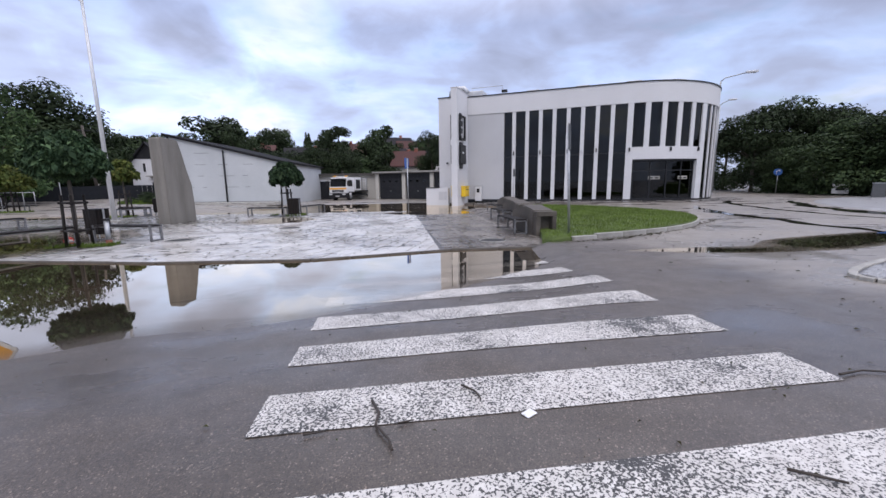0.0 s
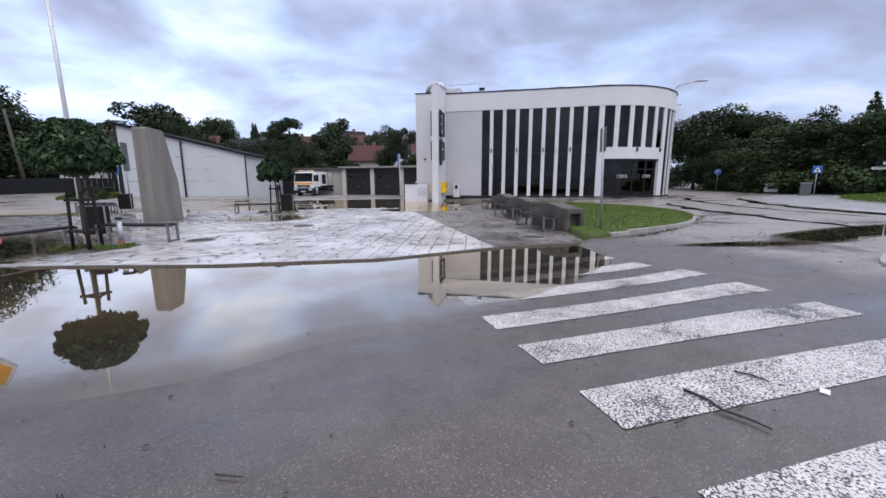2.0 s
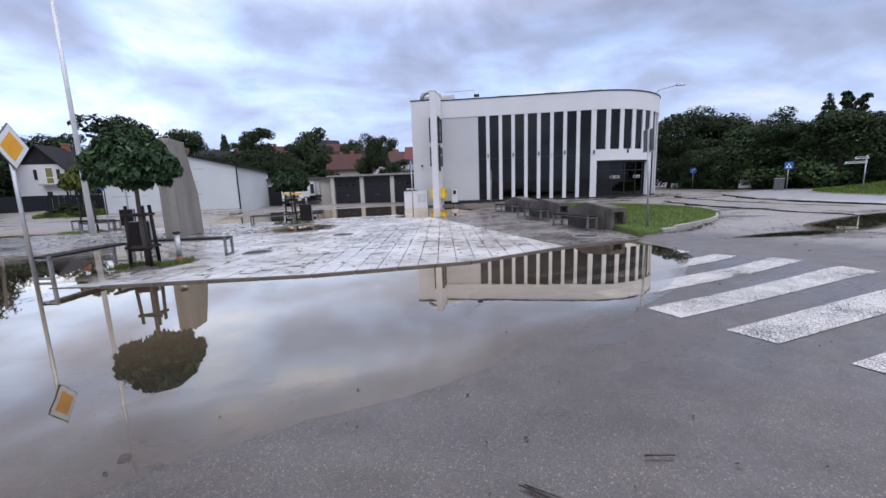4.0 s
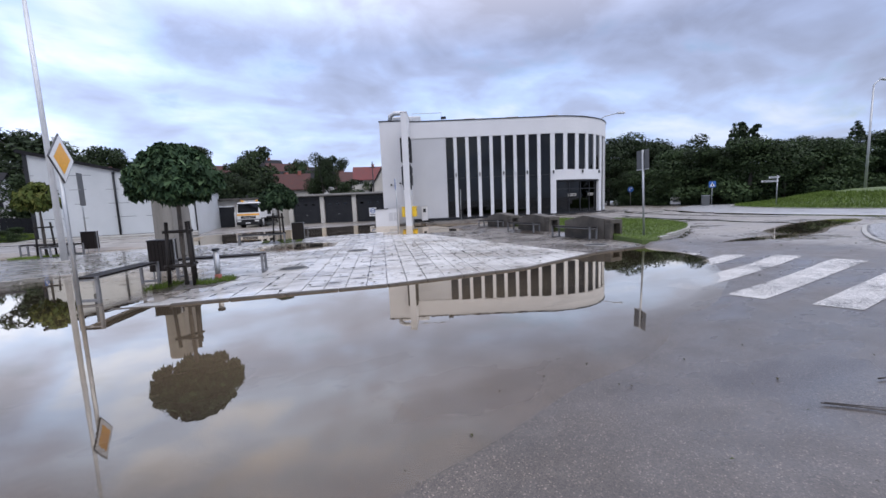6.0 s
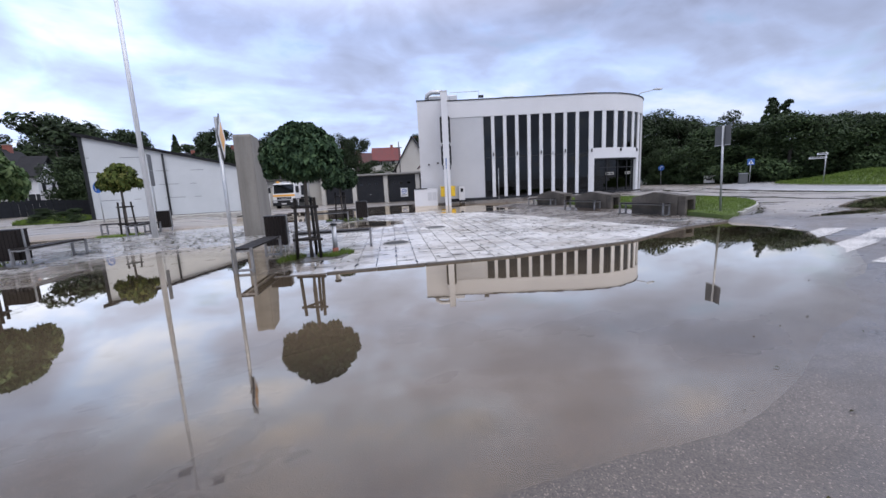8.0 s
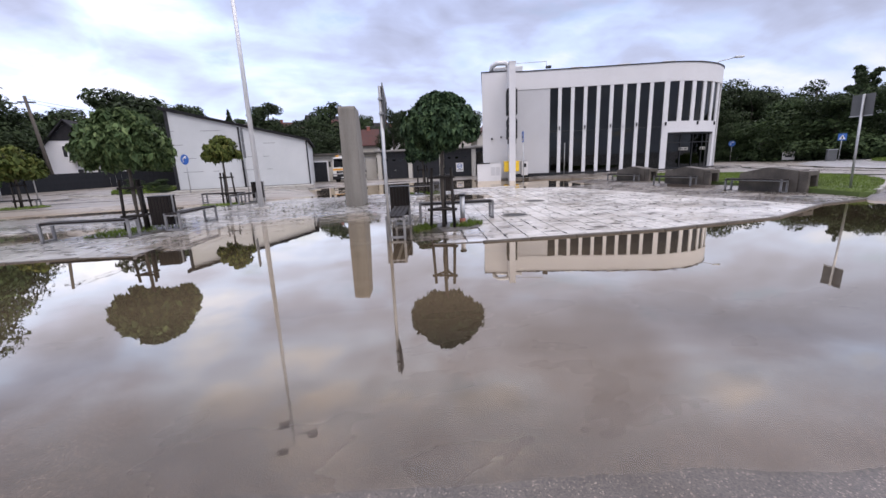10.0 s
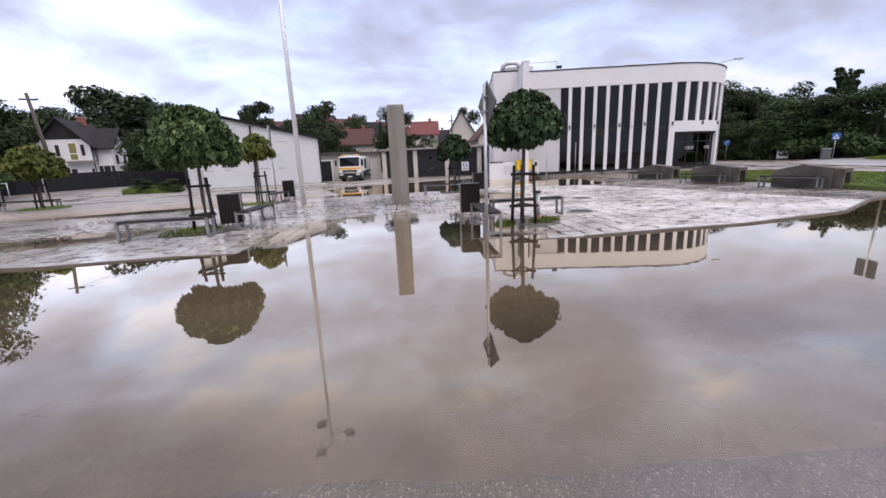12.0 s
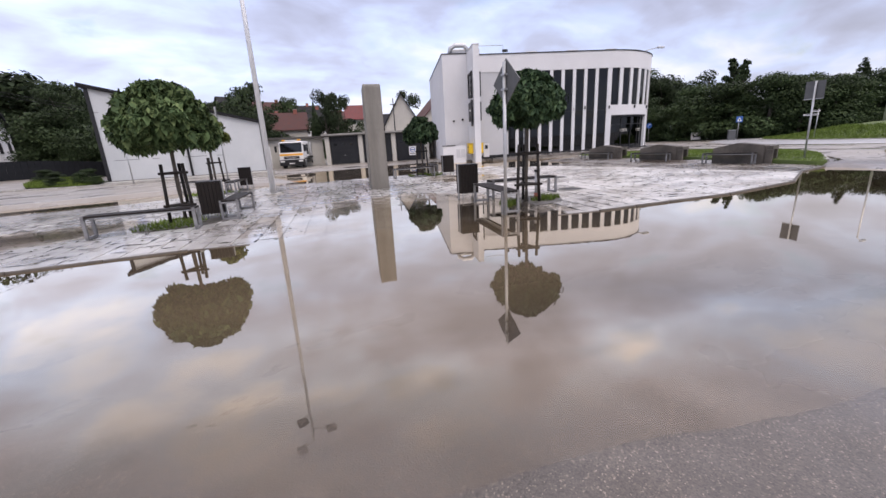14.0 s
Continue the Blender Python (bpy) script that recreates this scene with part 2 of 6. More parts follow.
def water_material(name, mud):
    """Still flood water: a smooth skin over a body that turns murky with depth."""
    m, n, l, b = material(name)
    n.remove(b)
    out = n["Material Output"]
    dep = n.new("ShaderNodeAttribute")
    dep.attribute_name = "depth"
    body = n.new("ShaderNodeBsdfDiffuse")
    silt = noise_tex(n, l, 0.35, 4, 0.6)
    l.new(ramp(n, l, silt, [(0.3, mud), (0.7, tuple(c * 1.25 for c in mud))]), body.inputs[0])
    see = n.new("ShaderNodeBsdfTransparent")
    see.inputs[0].default_value = (0.98, 0.96, 0.94, 1)
    inner = n.new("ShaderNodeMixShader")
    l.new(ramp(n, l, dep.outputs["Fac"], [(0.0, 0.0), (0.34, 0.04), (0.60, 0.42), (0.88, 0.80)]), inner.inputs[0])
    l.new(see.outputs[0], inner.inputs[1])
    l.new(body.outputs[0], inner.inputs[2])
    skin = n.new("ShaderNodeBsdfGlossy")
    skin.inputs["Roughness"].default_value = 0.012
    skin.inputs[0].default_value = (1.0, 0.895, 0.755, 1)
    fr = n.new("ShaderNodeFresnel")
    fr.inputs[0].default_value = 1.50
    mirror = ramp(n, l, fr.outputs[0], [(0.04, 0.055), (0.06, 0.13), (0.09, 0.25), (0.17, 0.48), (0.40, 0.92)])
    rip = noise_tex(n, l, 5.5, 2, 0.5)
    bp = n.new("ShaderNodeBump")
    bp.inputs["Strength"].default_value, bp.inputs["Distance"].default_value = 0.05, 0.005
    l.new(rip, bp.inputs["Height"])
    l.new(bp.outputs[0], skin.inputs["Normal"])
    # grains of the road break the thin edge of the sheet
    grain = noise_tex(n, l, 60.0, 3, 0.6)
    pat = noise_tex(n, l, 1.2, 4, 0.6)
    sm = n.new("ShaderNodeMath")
    sm.operation = "MULTIPLY_ADD"
    l.new(grain, sm.inputs[0])
    sm.inputs[1].default_value = 0.022
    l.new(dep.outputs["Fac"], sm.inputs[2])
    sm2 = n.new("ShaderNodeMath")
    sm2.operation = "MULTIPLY_ADD"
    l.new(pat, sm2.inputs[0])
    sm2.inputs[1].default_value = 0.06
    l.new(sm.outputs[0], sm2.inputs[2])
    # the road shelves more gently towards the west, so the edge is softer there
    tco, xyz = n.new("ShaderNodeTexCoord"), n.new("ShaderNodeSeparateXYZ")
    l.new(tco.outputs["Object"], xyz.inputs[0])
    soft_end = n.new("ShaderNodeMapRange")
    soft_end.interpolation_type = "SMOOTHSTEP"
    for k, val in (("From Min", -3.0), ("From Max", -9.0), ("To Min", 0.11), ("To Max", 0.30)):
        soft_end.inputs[k].default_value = val
    l.new(xyz.outputs["X"], soft_end.inputs["Value"])
    fade = n.new("ShaderNodeMapRange")
    for k, val in (("From Min", 0.02), ("To Min", 0.12), ("To Max", 1.0)):
        fade.inputs[k].default_value = val
    l.new(sm2.outputs[0], fade.inputs["Value"])
    l.new(soft_end.outputs[0], fade.inputs["From Max"])
    whole = fade.outputs[0]
    fac = n.new("ShaderNodeMath")
    fac.operation = "MULTIPLY"
    l.new(mirror, fac.inputs[0])
    l.new(whole, fac.inputs[1])
    mx = n.new("ShaderNodeMixShader")
    l.new(fac.outputs[0], mx.inputs[0])
    l.new(inner.outputs[0], mx.inputs[1])
    l.new(skin.outputs[0], mx.inputs[2])
    l.new(mx.outputs[0], out.inputs[0])
    return m


def glass_material(name, tint, ior=1.5):
    m, n, l, b = material(name)
    n.remove(b)
    see = n.new("ShaderNodeBsdfTransparent")
    see.inputs[0].default_value = (*tint, 1)
    skin = n.new("ShaderNodeBsdfGlossy")
    skin.inputs["Roughness"].default_value = 0.02
    fr = n.new("ShaderNodeFresnel")
    fr.inputs[0].default_value = ior
    mx = n.new("ShaderNodeMixShader")
    l.new(fr.outputs[0], mx.inputs[0])
    l.new(see.outputs[0], mx.inputs[1])
    l.new(skin.outputs[0], mx.inputs[2])
    l.new(mx.outputs[0], n["Material Output"].inputs[0])
    return m


def leaf_material(name, c1, c2, c3):
    m, n, l, b = material(name)
    g = n.new("ShaderNodeNewGeometry")
    oi = n.new("ShaderNodeObjectInfo")
    patch = noise_tex(n, l, 1.6, 3)
    col = ramp(n, l, g.outputs["Random Per Island"], [(0.0, c1), (0.6, c2), (1.0, c3)])
    col = mixc(n, l, 1.0, col, ramp(n, l, patch, [(0.3, 0.6), (0.7, 1.3)]), "MULTIPLY")
    col = mixc(n, l, 1.0, col, ramp(n, l, oi.outputs["Random"], [(0.0, 0.66), (1.0, 1.3)]), "MULTIPLY")
    l.new(col, b.inputs["Base Color"])
    b.inputs["Roughness"].default_value = 0.65
    b.inputs["Specular IOR Level"].default_value = 0.13
    return m


M_ASPHALT = asphalt_material()
M_STRIPE = stripe_material()
M_WATER = water_material("brown_flood_water", (0.150, 0.112, 0.072))
M_PAVER = paver_material()
M_JOINT = surface("wet_joint_sand", (0.045, 0.04, 0.035), (0.095, 0.085, 0.075), 3, (0.25, 0.5), 60, 0.2)
M_COBBLE = surface("muddy_dark_pavers", (0.060, 0.050, 0.042), (0.26, 0.235, 0.21), 0.7, (0.10, 0.45), 60, 0.25, vary=0.25)
M_KERB = surface("concrete_kerb", (0.24, 0.23, 0.205), (0.42, 0.405, 0.375), 3, (0.45, 0.7), 70, 0.2, vary=0.1)
M_APRON = surface("pale_granite_setts", (0.25, 0.25, 0.255), (0.37, 0.37, 0.375), 1.5, (0.25, 0.5), 30, 0.3, vary=0.15)
M_GRASS = surface("mown_grass_soil", (0.055, 0.085, 0.020), (0.095, 0.135, 0.032), 0.8, (0.7, 0.9), 25, 0.5, dist=0.03)
M_BLADE = leaf_material("grass_blades", (0.070, 0.110, 0.018), (0.105, 0.160, 0.030), (0.15, 0.20, 0.05))
M_WHITE = surface("white_render", (0.60, 0.60, 0.61), (0.66, 0.66, 0.67), 0.4, (0.75, 0.9), 120, 0.08)
M_GREYWALL = surface("pale_grey_render", (0.47, 0.475, 0.49), (0.53, 0.535, 0.55), 0.4, (0.75, 0.9), 120, 0.08)
M_HALL = surface("white_hall_cladding", (0.43, 0.45, 0.46), (0.52, 0.54, 0.55), 0.35, (0.6, 0.8), 40, 0.06)
M_SHEET = surface("matt_black_roof_sheet", (0.014, 0.014, 0.016), (0.024, 0.024, 0.026), 2, (0.8, 0.95), 60, 0.05, spec=0.08)
M_DARK = surface("anthracite_metal", (0.012, 0.0125, 0.014), (0.022, 0.023, 0.026), 4, (0.4, 0.55), 80, 0.05, spec=0.3)
M_GLASS = glass_material("dark_tinted_glass", (0.06, 0.068, 0.07), 1.48)
M_SCREEN = surface("dark_vehicle_glass", (0.006, 0.007, 0.008), (0.010, 0.011, 0.012), 3, (0.06, 0.1), 40, 0.0, spec=0.4)
# gloom of the unlit rooms behind the glazing, put into the colour
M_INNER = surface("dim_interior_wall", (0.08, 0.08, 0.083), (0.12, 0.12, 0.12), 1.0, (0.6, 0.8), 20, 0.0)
M_CONCRETE = surface("weathered_concrete", (0.22, 0.21, 0.195), (0.33, 0.32, 0.30), 1.1, (0.55, 0.8), 45, 0.25, stretch=(1, 1, 0.35))
M_SLAB = surface("stained_grey_concrete", (0.130, 0.121, 0.106), (0.225, 0.212, 0.190), 1.3, (0.6, 0.85), 40, 0.3, stretch=(1.6, 1.6, 0.22), spec=0.3)
M_BLOCK = surface("wet_brown_concrete", (0.035, 0.030, 0.026), (0.135, 0.119, 0.101), 1.5, (0.5, 0.75), 30, 0.35, stretch=(1.0, 1.0, 0.8), spec=0.3)
M_CONCDARK = surface("stained_dark_concrete", (0.026, 0.023, 0.020), (0.075, 0.067, 0.058), 1.6, (0.4, 0.7), 45, 0.3, stretch=(1, 1, 0.4))
M_STEEL = surface("galvanised_steel", (0.36, 0.37, 0.38), (0.48, 0.49, 0.50), 6, (0.38, 0.55), 90, 0.05, metal=0.7)
M_LIGHTMETAL = surface("pale_aluminium_pole", (0.52, 0.53, 0.54), (0.62, 0.63, 0.64), 2, (0.4, 0.55), 90, 0.04, metal=0.35)
M_SLAT = surface("dark_stained_slats", (0.010, 0.008, 0.0075), (0.020, 0.016, 0.014), 6, (0.5, 0.65), 80, 0.2, stretch=(1, 1, 6), spec=0.15)
M_BENCHSTEEL = surface("dull_bench_steel", (0.17, 0.17, 0.175), (0.27, 0.27, 0.275), 6, (0.45, 0.6), 90, 0.05, metal=0.5)
M_STAKE = surface("dark_wooden_stake", (0.010, 0.008, 0.007), (0.022, 0.018, 0.015), 5, (0.5, 0.7), 80, 0.3, spec=0.25)
M_BARK = surface("young_bark", (0.05, 0.043, 0.036), (0.10, 0.085, 0.07), 8, (0.7, 0.9), 60, 0.4)
M_LEAF = leaf_material("maple_leaves", (0.016, 0.034, 0.017), (0.029, 0.056, 0.026), (0.060, 0.098, 0.044))
M_LEAFL = leaf_material("light_maple_leaves", (0.050, 0.090, 0.036), (0.090, 0.145, 0.056), (0.165, 0.225, 0.090))
M_LEAFY = leaf_material("yellowish_maple_leaves", (0.040, 0.058, 0.014), (0.075, 0.098, 0.022), (0.13, 0.13, 0.035))
M_FAR = leaf_material("woodland_leaves", (0.022, 0.036, 0.016), (0.030, 0.047, 0.020), (0.042, 0.062, 0.026))
M_GARDEN = leaf_material("garden_tree_leaves", (0.026, 0.050, 0.020), (0.046, 0.082, 0.032), (0.092, 0.140, 0.056))
M_HEDGE = leaf_material("hedge_leaves", (0.026, 0.044, 0.020), (0.041, 0.065, 0.027), (0.066, 0.098, 0.038))
M_BACK = surface("plain_sign_back", (0.07, 0.073, 0.076), (0.10, 0.104, 0.108), 5, (0.5, 0.65), 60, 0.03)
M_SIGNWHITE = surface("white_sign_film", (0.72, 0.72, 0.72), (0.78, 0.78, 0.78), 5, (0.3, 0.4), 50, 0.0)
M_ORANGE = surface("orange_sign_film", (0.80, 0.36, 0.03), (0.86, 0.42, 0.04), 5, (0.3, 0.4), 50, 0.0)
M_BLUE = surface("blue_sign_film", (0.02, 0.10, 0.36), (0.03, 0.13, 0.42), 5, (0.3, 0.4), 50, 0.0)
M_RED = surface("red_sign_film", (0.55, 0.03, 0.03), (0.62, 0.04, 0.04), 5, (0.3, 0.4), 50, 0.0)
M_YELLOW = surface("yellow_enamel", (0.78, 0.50, 0.02), (0.84, 0.56, 0.03), 4, (0.35, 0.5), 50, 0.02)
M_TYRE = surface("black_rubber", (0.012, 0.012, 0.012), (0.025, 0.025, 0.025), 8, (0.6, 0.8), 60, 0.2)
M_TRUCK = surface("white_truck_paint", (0.70, 0.70, 0.70), (0.76, 0.76, 0.76), 2, (0.25, 0.4), 40, 0.0)
M_LAMP = surface("headlamp_lens", (0.6, 0.6, 0.6), (0.7, 0.7, 0.7), 5, (0.1, 0.2), 40, 0.0)
M_BEIGE = surface("beige_render", (0.46, 0.44, 0.40), (0.54, 0.52, 0.47), 0.6, (0.75, 0.9), 50, 0.1)
M_GARAGE = surface("dark_garage_door_sheet", (0.012, 0.013, 0.016), (0.024, 0.026, 0.030), 1.2, (0.55, 0.7), 40, 0.05, spec=0.25)
M_ROOFRED = surface("red_roof_tiles", (0.055, 0.022, 0.020), (0.095, 0.034, 0.028), 1.5, (0.7, 0.9), 12, 0.3, vary=0.15)
M_ROOFBRIGHT = surface("bright_red_roof_tiles", (0.10, 0.024, 0.023), (0.16, 0.036, 0.033), 1.5, (0.6, 0.8), 12, 0.3, vary=0.15)
M_ROOFDARK = surface("dark_roof_tiles", (0.018, 0.018, 0.02), (0.034, 0.033, 0.036), 1.5, (0.75, 0.9), 12, 0.3, spec=0.15)
M_TIMBER = surface("dark_fence_board", (0.012, 0.014, 0.017), (0.024, 0.026, 0.031), 3, (0.7, 0.9), 30, 0.2, spec=0.2)
M_OLIVE = surface("dull_olive_blind", (0.16, 0.15, 0.05), (0.22, 0.20, 0.07), 3, (0.6, 0.8), 30, 0.05)
M_BRICK = surface("red_brick", (0.22, 0.07, 0.05), (0.32, 0.11, 0.08), 3, (0.7, 0.9), 30, 0.3)
M_TWIG = surface("wet_twig", (0.025, 0.018, 0.013), (0.05, 0.036, 0.026), 12, (0.4, 0.6), 80, 0.2)
M_LITTER = leaf_material("fallen_leaves", (0.03, 0.028, 0.012), (0.06, 0.05, 0.02), (0.05, 0.075, 0.02))


# ---- mesh helpers ----
def mesh_of(bm, name, mat):
    me = bpy.data.meshes.new(name)
    bm.to_mesh(me)
    bm.free()
    me.materials.append(mat)
    return me


def part(name, bm, mat, parent, label=""):
    ob = new(name, mesh_of(bm, name, mat))
    ob.parent = parent
    if label:
        ob["label"] = label
    return ob


def thing(name, bm, mat, label, category, kind="", group=""):
    return tagged(new(name, mesh_of(bm, name, mat)), label, category, group, kind)


def root(name, m, label, category, kind="", group=""):
    ob = new(name)
    ob.empty_display_size = 0.1
    ob.matrix_basis = m
    return tagged(ob, label, category, group, kind)


def box(x0, x1, y0, y1, z0, z1, bevel=0.0, m=None, bm=None):
    out = bmesh.new() if bm is None else bm
    vs = [out.verts.new(p) for p in ((x0, y0, z0), (x1, y0, z0), (x1, y1, z0), (x0, y1, z0), (x0, y0, z1), (x1, y0, z1), (x1, y1, z1), (x0, y1, z1))]
    fs = [out.faces.new([vs[i] for i in q]) for q in ((3, 2, 1, 0), (4, 5, 6, 7), (0, 1, 5, 4), (1, 2, 6, 5), (2, 3, 7, 6), (3, 0, 4, 7))]
    if bevel:
        bmesh.ops.bevel(out, geom=list({e for f in fs for e in f.edges}), offset=bevel, segments=2, affect="EDGES", profile=0.6)
    if m is not None:
        for v in (vs if bm is not None else out.verts):
            v.co = m @ v.co
    return out


def rod(p0, p1, r0, r1=None, seg=10, bm=None):
    out = bmesh.new() if bm is None else bm
    r1 = r0 if r1 is None else r1
    p0, p1 = Vector(p0), Vector(p1)
    q = (p1 - p0).to_track_quat("Z", "Y")
    rings = []
    for p, r in ((p0, r0), (p1, r1)):
        rings.append([out.verts.new(p + q @ Vector((r * math.cos(2 * math.pi * i / seg), r * math.sin(2 * math.pi * i / seg), 0))) for i in range(seg)])
    for i in range(seg):
        f = out.faces.new((rings[0][i], rings[0][(i + 1) % seg], rings[1][(i + 1) % seg], rings[1][i]))
        f.smooth = True
    out.faces.new(rings[0][::-1])
    out.faces.new(rings[1])
    return out


def tube(points, radii, seg=8, bm=None):
    out = bmesh.new() if bm is None else bm
    points = [Vector(p) for p in points]
    rings = []
    for i, p in enumerate(points):
        way = points[min(i + 1, len(points) - 1)] - points[max(i - 1, 0)]
        q = way.to_track_quat("Z", "Y")
        r = radii[i] if isinstance(radii, (list, tuple)) else radii
        rings.append([out.verts.new(p + q @ Vector((r * math.cos(2 * math.pi * k / seg), r * math.sin(2 * math.pi * k / seg), 0))) for k in range(seg)])
    for a, b in zip(rings, rings[1:]):
        for k in range(seg):
            f = out.faces.new((a[k], a[(k + 1) % seg], b[(k + 1) % seg], b[k]))
            f.smooth = True
    out.faces.new(rings[0][::-1])
    out.faces.new(rings[-1])
    return out


def prism(outline, z0, z1, bm=None, m=None):
    """A plan outline (counter-clockwise) raised from z0 to z1."""
    out = bmesh.new() if bm is None else bm
    a = [out.verts.new((x, y, z0)) for x, y in outline]
    b = [out.verts.new((x, y, z1)) for x, y in outline]
    k = len(outline)
    out.faces.new(a[::-1])
    out.faces.new(b)
    for i in range(k):
        out.faces.new((a[i], a[(i + 1) % k], b[(i + 1) % k], b[i]))
    if m is not None:
        for v in a + b:
            v.co = m @ v.co
    return out


def sheet(verts, faces, name, mat, smooth=False):
    me = bpy.data.meshes.new(name)
    me.from_pydata([tuple(v) for v in verts], [], [tuple(f) for f in faces])
    me.materials.append(mat)
    if smooth:
        me.polygons.foreach_set("use_smooth", [True] * len(me.polygons))
    me.update()
    return me


UP = pose(0, 0, 0)


# ---- lie of the land ----
WATER_Z = -0.13
YARD_WATER_Z = -0.30
PLAZA_Z = -0.09


def smooth(a, b, v):
    u = min(1.0, max(0.0, (v - a) / (b - a)))
    return u * u * (3 - 2 * u)


def along(points, x):
    for (x0, y0), (x1, y1) in zip(points, points[1:]):
        if x <= x1:
            u = max(0.0, (x - x0) / (x1 - x0))
            return y0 + (y1 - y0) * u
    return points[-1][1]


SHORE = [(-60, 9.0), (-24, 8.4), (-16.5, 6.9), (-13, 5.55), (-10, 4.35), (-7.5, 3.72), (-5.5, 3.9), (-4, 4.3), (-1.9, 4.75), (-0.4, 5.2), (0.9, 5.7), (2.2, 6.5), (3.4, 8.0), (6, 30)]
EDGE = [(-60, 24.0), (-26, 17.0), (-18.7, 13.7), (-16.3, 13.2), (-8.8, 10.15), (-5.0, 9.15), (-1.7, 8.80), (1.5, 9.45), (4.0, 9.35)]


def wob(x, y, s, k=0.0):
    return noise.noise(Vector((x * s + k, y * s - k, 0.37 + k)))


def land(x, y):
    """Height of the bare ground."""
    z = 0.0
    # the road sags to the gutter along the square
    if x < 6:
        d = y - along(SHORE, x)
        e = max(0.0, min(d, 3.2))
        sag = 0.062 * e * e / (e + 1.1) + 0.13 * smooth(-2.8, 0.1, d) + 0.016 * max(0.0, min(d + 0.25, 4.0)) - 0.015 * wob(x, y, 0.55) * smooth(2.5, 5.0, y)
        z -= sag * (1 - smooth(20, 27, y)) * smooth(6, 4, x)
    z -= (0.046 + 0.03 * wob(x, y, 0.5, 9.0)) * math.exp(-(((x - 10.2) / 2.6) ** 2 + ((y - 7.9 - 0.08 * (x - 10)) / 0.85) ** 2)) + 0.055 * math.exp(-(((x - 15.0) / 3.2) ** 2 + ((y - 8.6) / 0.8) ** 2))
    z -= 0.035 * math.exp(-(((x - 6.6) / 1.8) ** 2 + ((y - 7.7 + 0.2 * (x - 6.6)) / 0.3) ** 2))
    # the yard lies lower
    yard = smooth(17.5, 12, x) * smooth(-13, -9.5, x)
    z -= (0.36 * smooth(23.4, 26.0, y) * (1 - smooth(9, 14, x) * smooth(27, 30, y)) - 0.085 * smooth(35, 40, y)) * yard
    # ground climbs gently to the houses on the west side
    z += 0.45 * smooth(34, 48, y) * smooth(-19, -26, x)
    d = math.hypot(x, y)
    z += 16.0 * smooth(75, 190, y) * smooth(60, -10, x) + 0.004 * max(0, d - 200)
    return z


def plaza(x, y):
    """Height of the paving: nearly level, with a shallow bowl that floods."""
    z = PLAZA_Z + 0.012 * wob(x, y, 0.35, 3.0)
    z -= 0.080 * math.exp(-(((x + 11.8) / 4.2) ** 2 + ((y - 14.2) / 3.6) ** 2)) + 0.03 * math.exp(-(((x + 12.0) / 1.9) ** 2 + ((y - 12.0) / 1.3) ** 2))
    z -= 0.080 * math.exp(-(((x + 12.0) / 2.2) ** 2 + ((y - 11.6) / 1.9) ** 2))
    z -= 0.070 * math.exp(-(((x + 5.2) / 2.0) ** 2 + ((y - 19.8) / 2.6) ** 2))
    z -= 0.085 * math.exp(-(((x + 19.8) / 3.6) ** 2 + ((y - 17.6) / 1.5) ** 2)) + 0.07 * math.exp(-(((x + 19.5) / 3.2) ** 2 + ((y - 24.6) / 1.1) ** 2))
    z -= 0.085 * math.exp(-(((x - 2.6) / 3.2) ** 2 + ((y - 22.4) / 1.5) ** 2))
    z += 0.035 * math.exp(-(((x + 16.2) / 1.3) ** 2 + ((y - 16.85) / 1.1) ** 2))
    z -= 0.05 * smooth(23.0, 26.0, y)
    return z


def square_back(x):
    return 24.5 + 2.5 * smooth(-6, -14, x)


ISLAND = [(3.85, 9.35), (5.05, 9.65), (6.9, 10.2), (8.7, 10.85), (10.3, 11.9), (11.6, 13.3), (12.5, 15.2), (12.6, 17.6), (11.6, 20.6), (9.6, 22.9), (7.2, 23.4), (6.7, 20.0), (6.0, 16.5), (5.1, 13.0), (4.35, 10.6)]

gx = np.concatenate([[-900, -500, -300, -200, -140, -100, -75, -58, -46], np.arange(-38, -26, 1.5), np.arange(-26, 8, 0.4), np.arange(8, 20, 0.5), np.arange(20, 40, 1.6), [44, 52, 65, 85, 120, 180, 300, 500, 900]])
gy = np.concatenate([[-900, -400, -200, -100, -50, -25, -12, -6, -3, -1.5, 0, 1, 2], np.arange(2.5, 14, 0.3), np.arange(14, 34, 0.6), np.arange(34, 56, 1.4), [58, 64, 72, 82, 94, 108, 124, 145, 170, 200, 260, 400, 900]])


def in_square(x, y):
    return -26.5 < x < 4.6 and along(EDGE, x) + 0.25 < y < square_back(x) - 0.4


gv = []
for y in gy:
    for x in gx:
        z = land(x, y)
        if in_square(x, y):
            z = min(z, plaza(x, y) - 0.22)
        gv.append((x, y, z))
nx = len(gx)
gf = [(j * nx + i, j * nx + i + 1, (j + 1) * nx + i + 1, (j + 1) * nx + i) for j in range(len(gy) - 1) for i in range(nx - 1)]
tagged(new("ground", sheet(gv, gf, "ground", M_ASPHALT, True)), "wet dark grey asphalt road with puddles", "road", kind="structure")


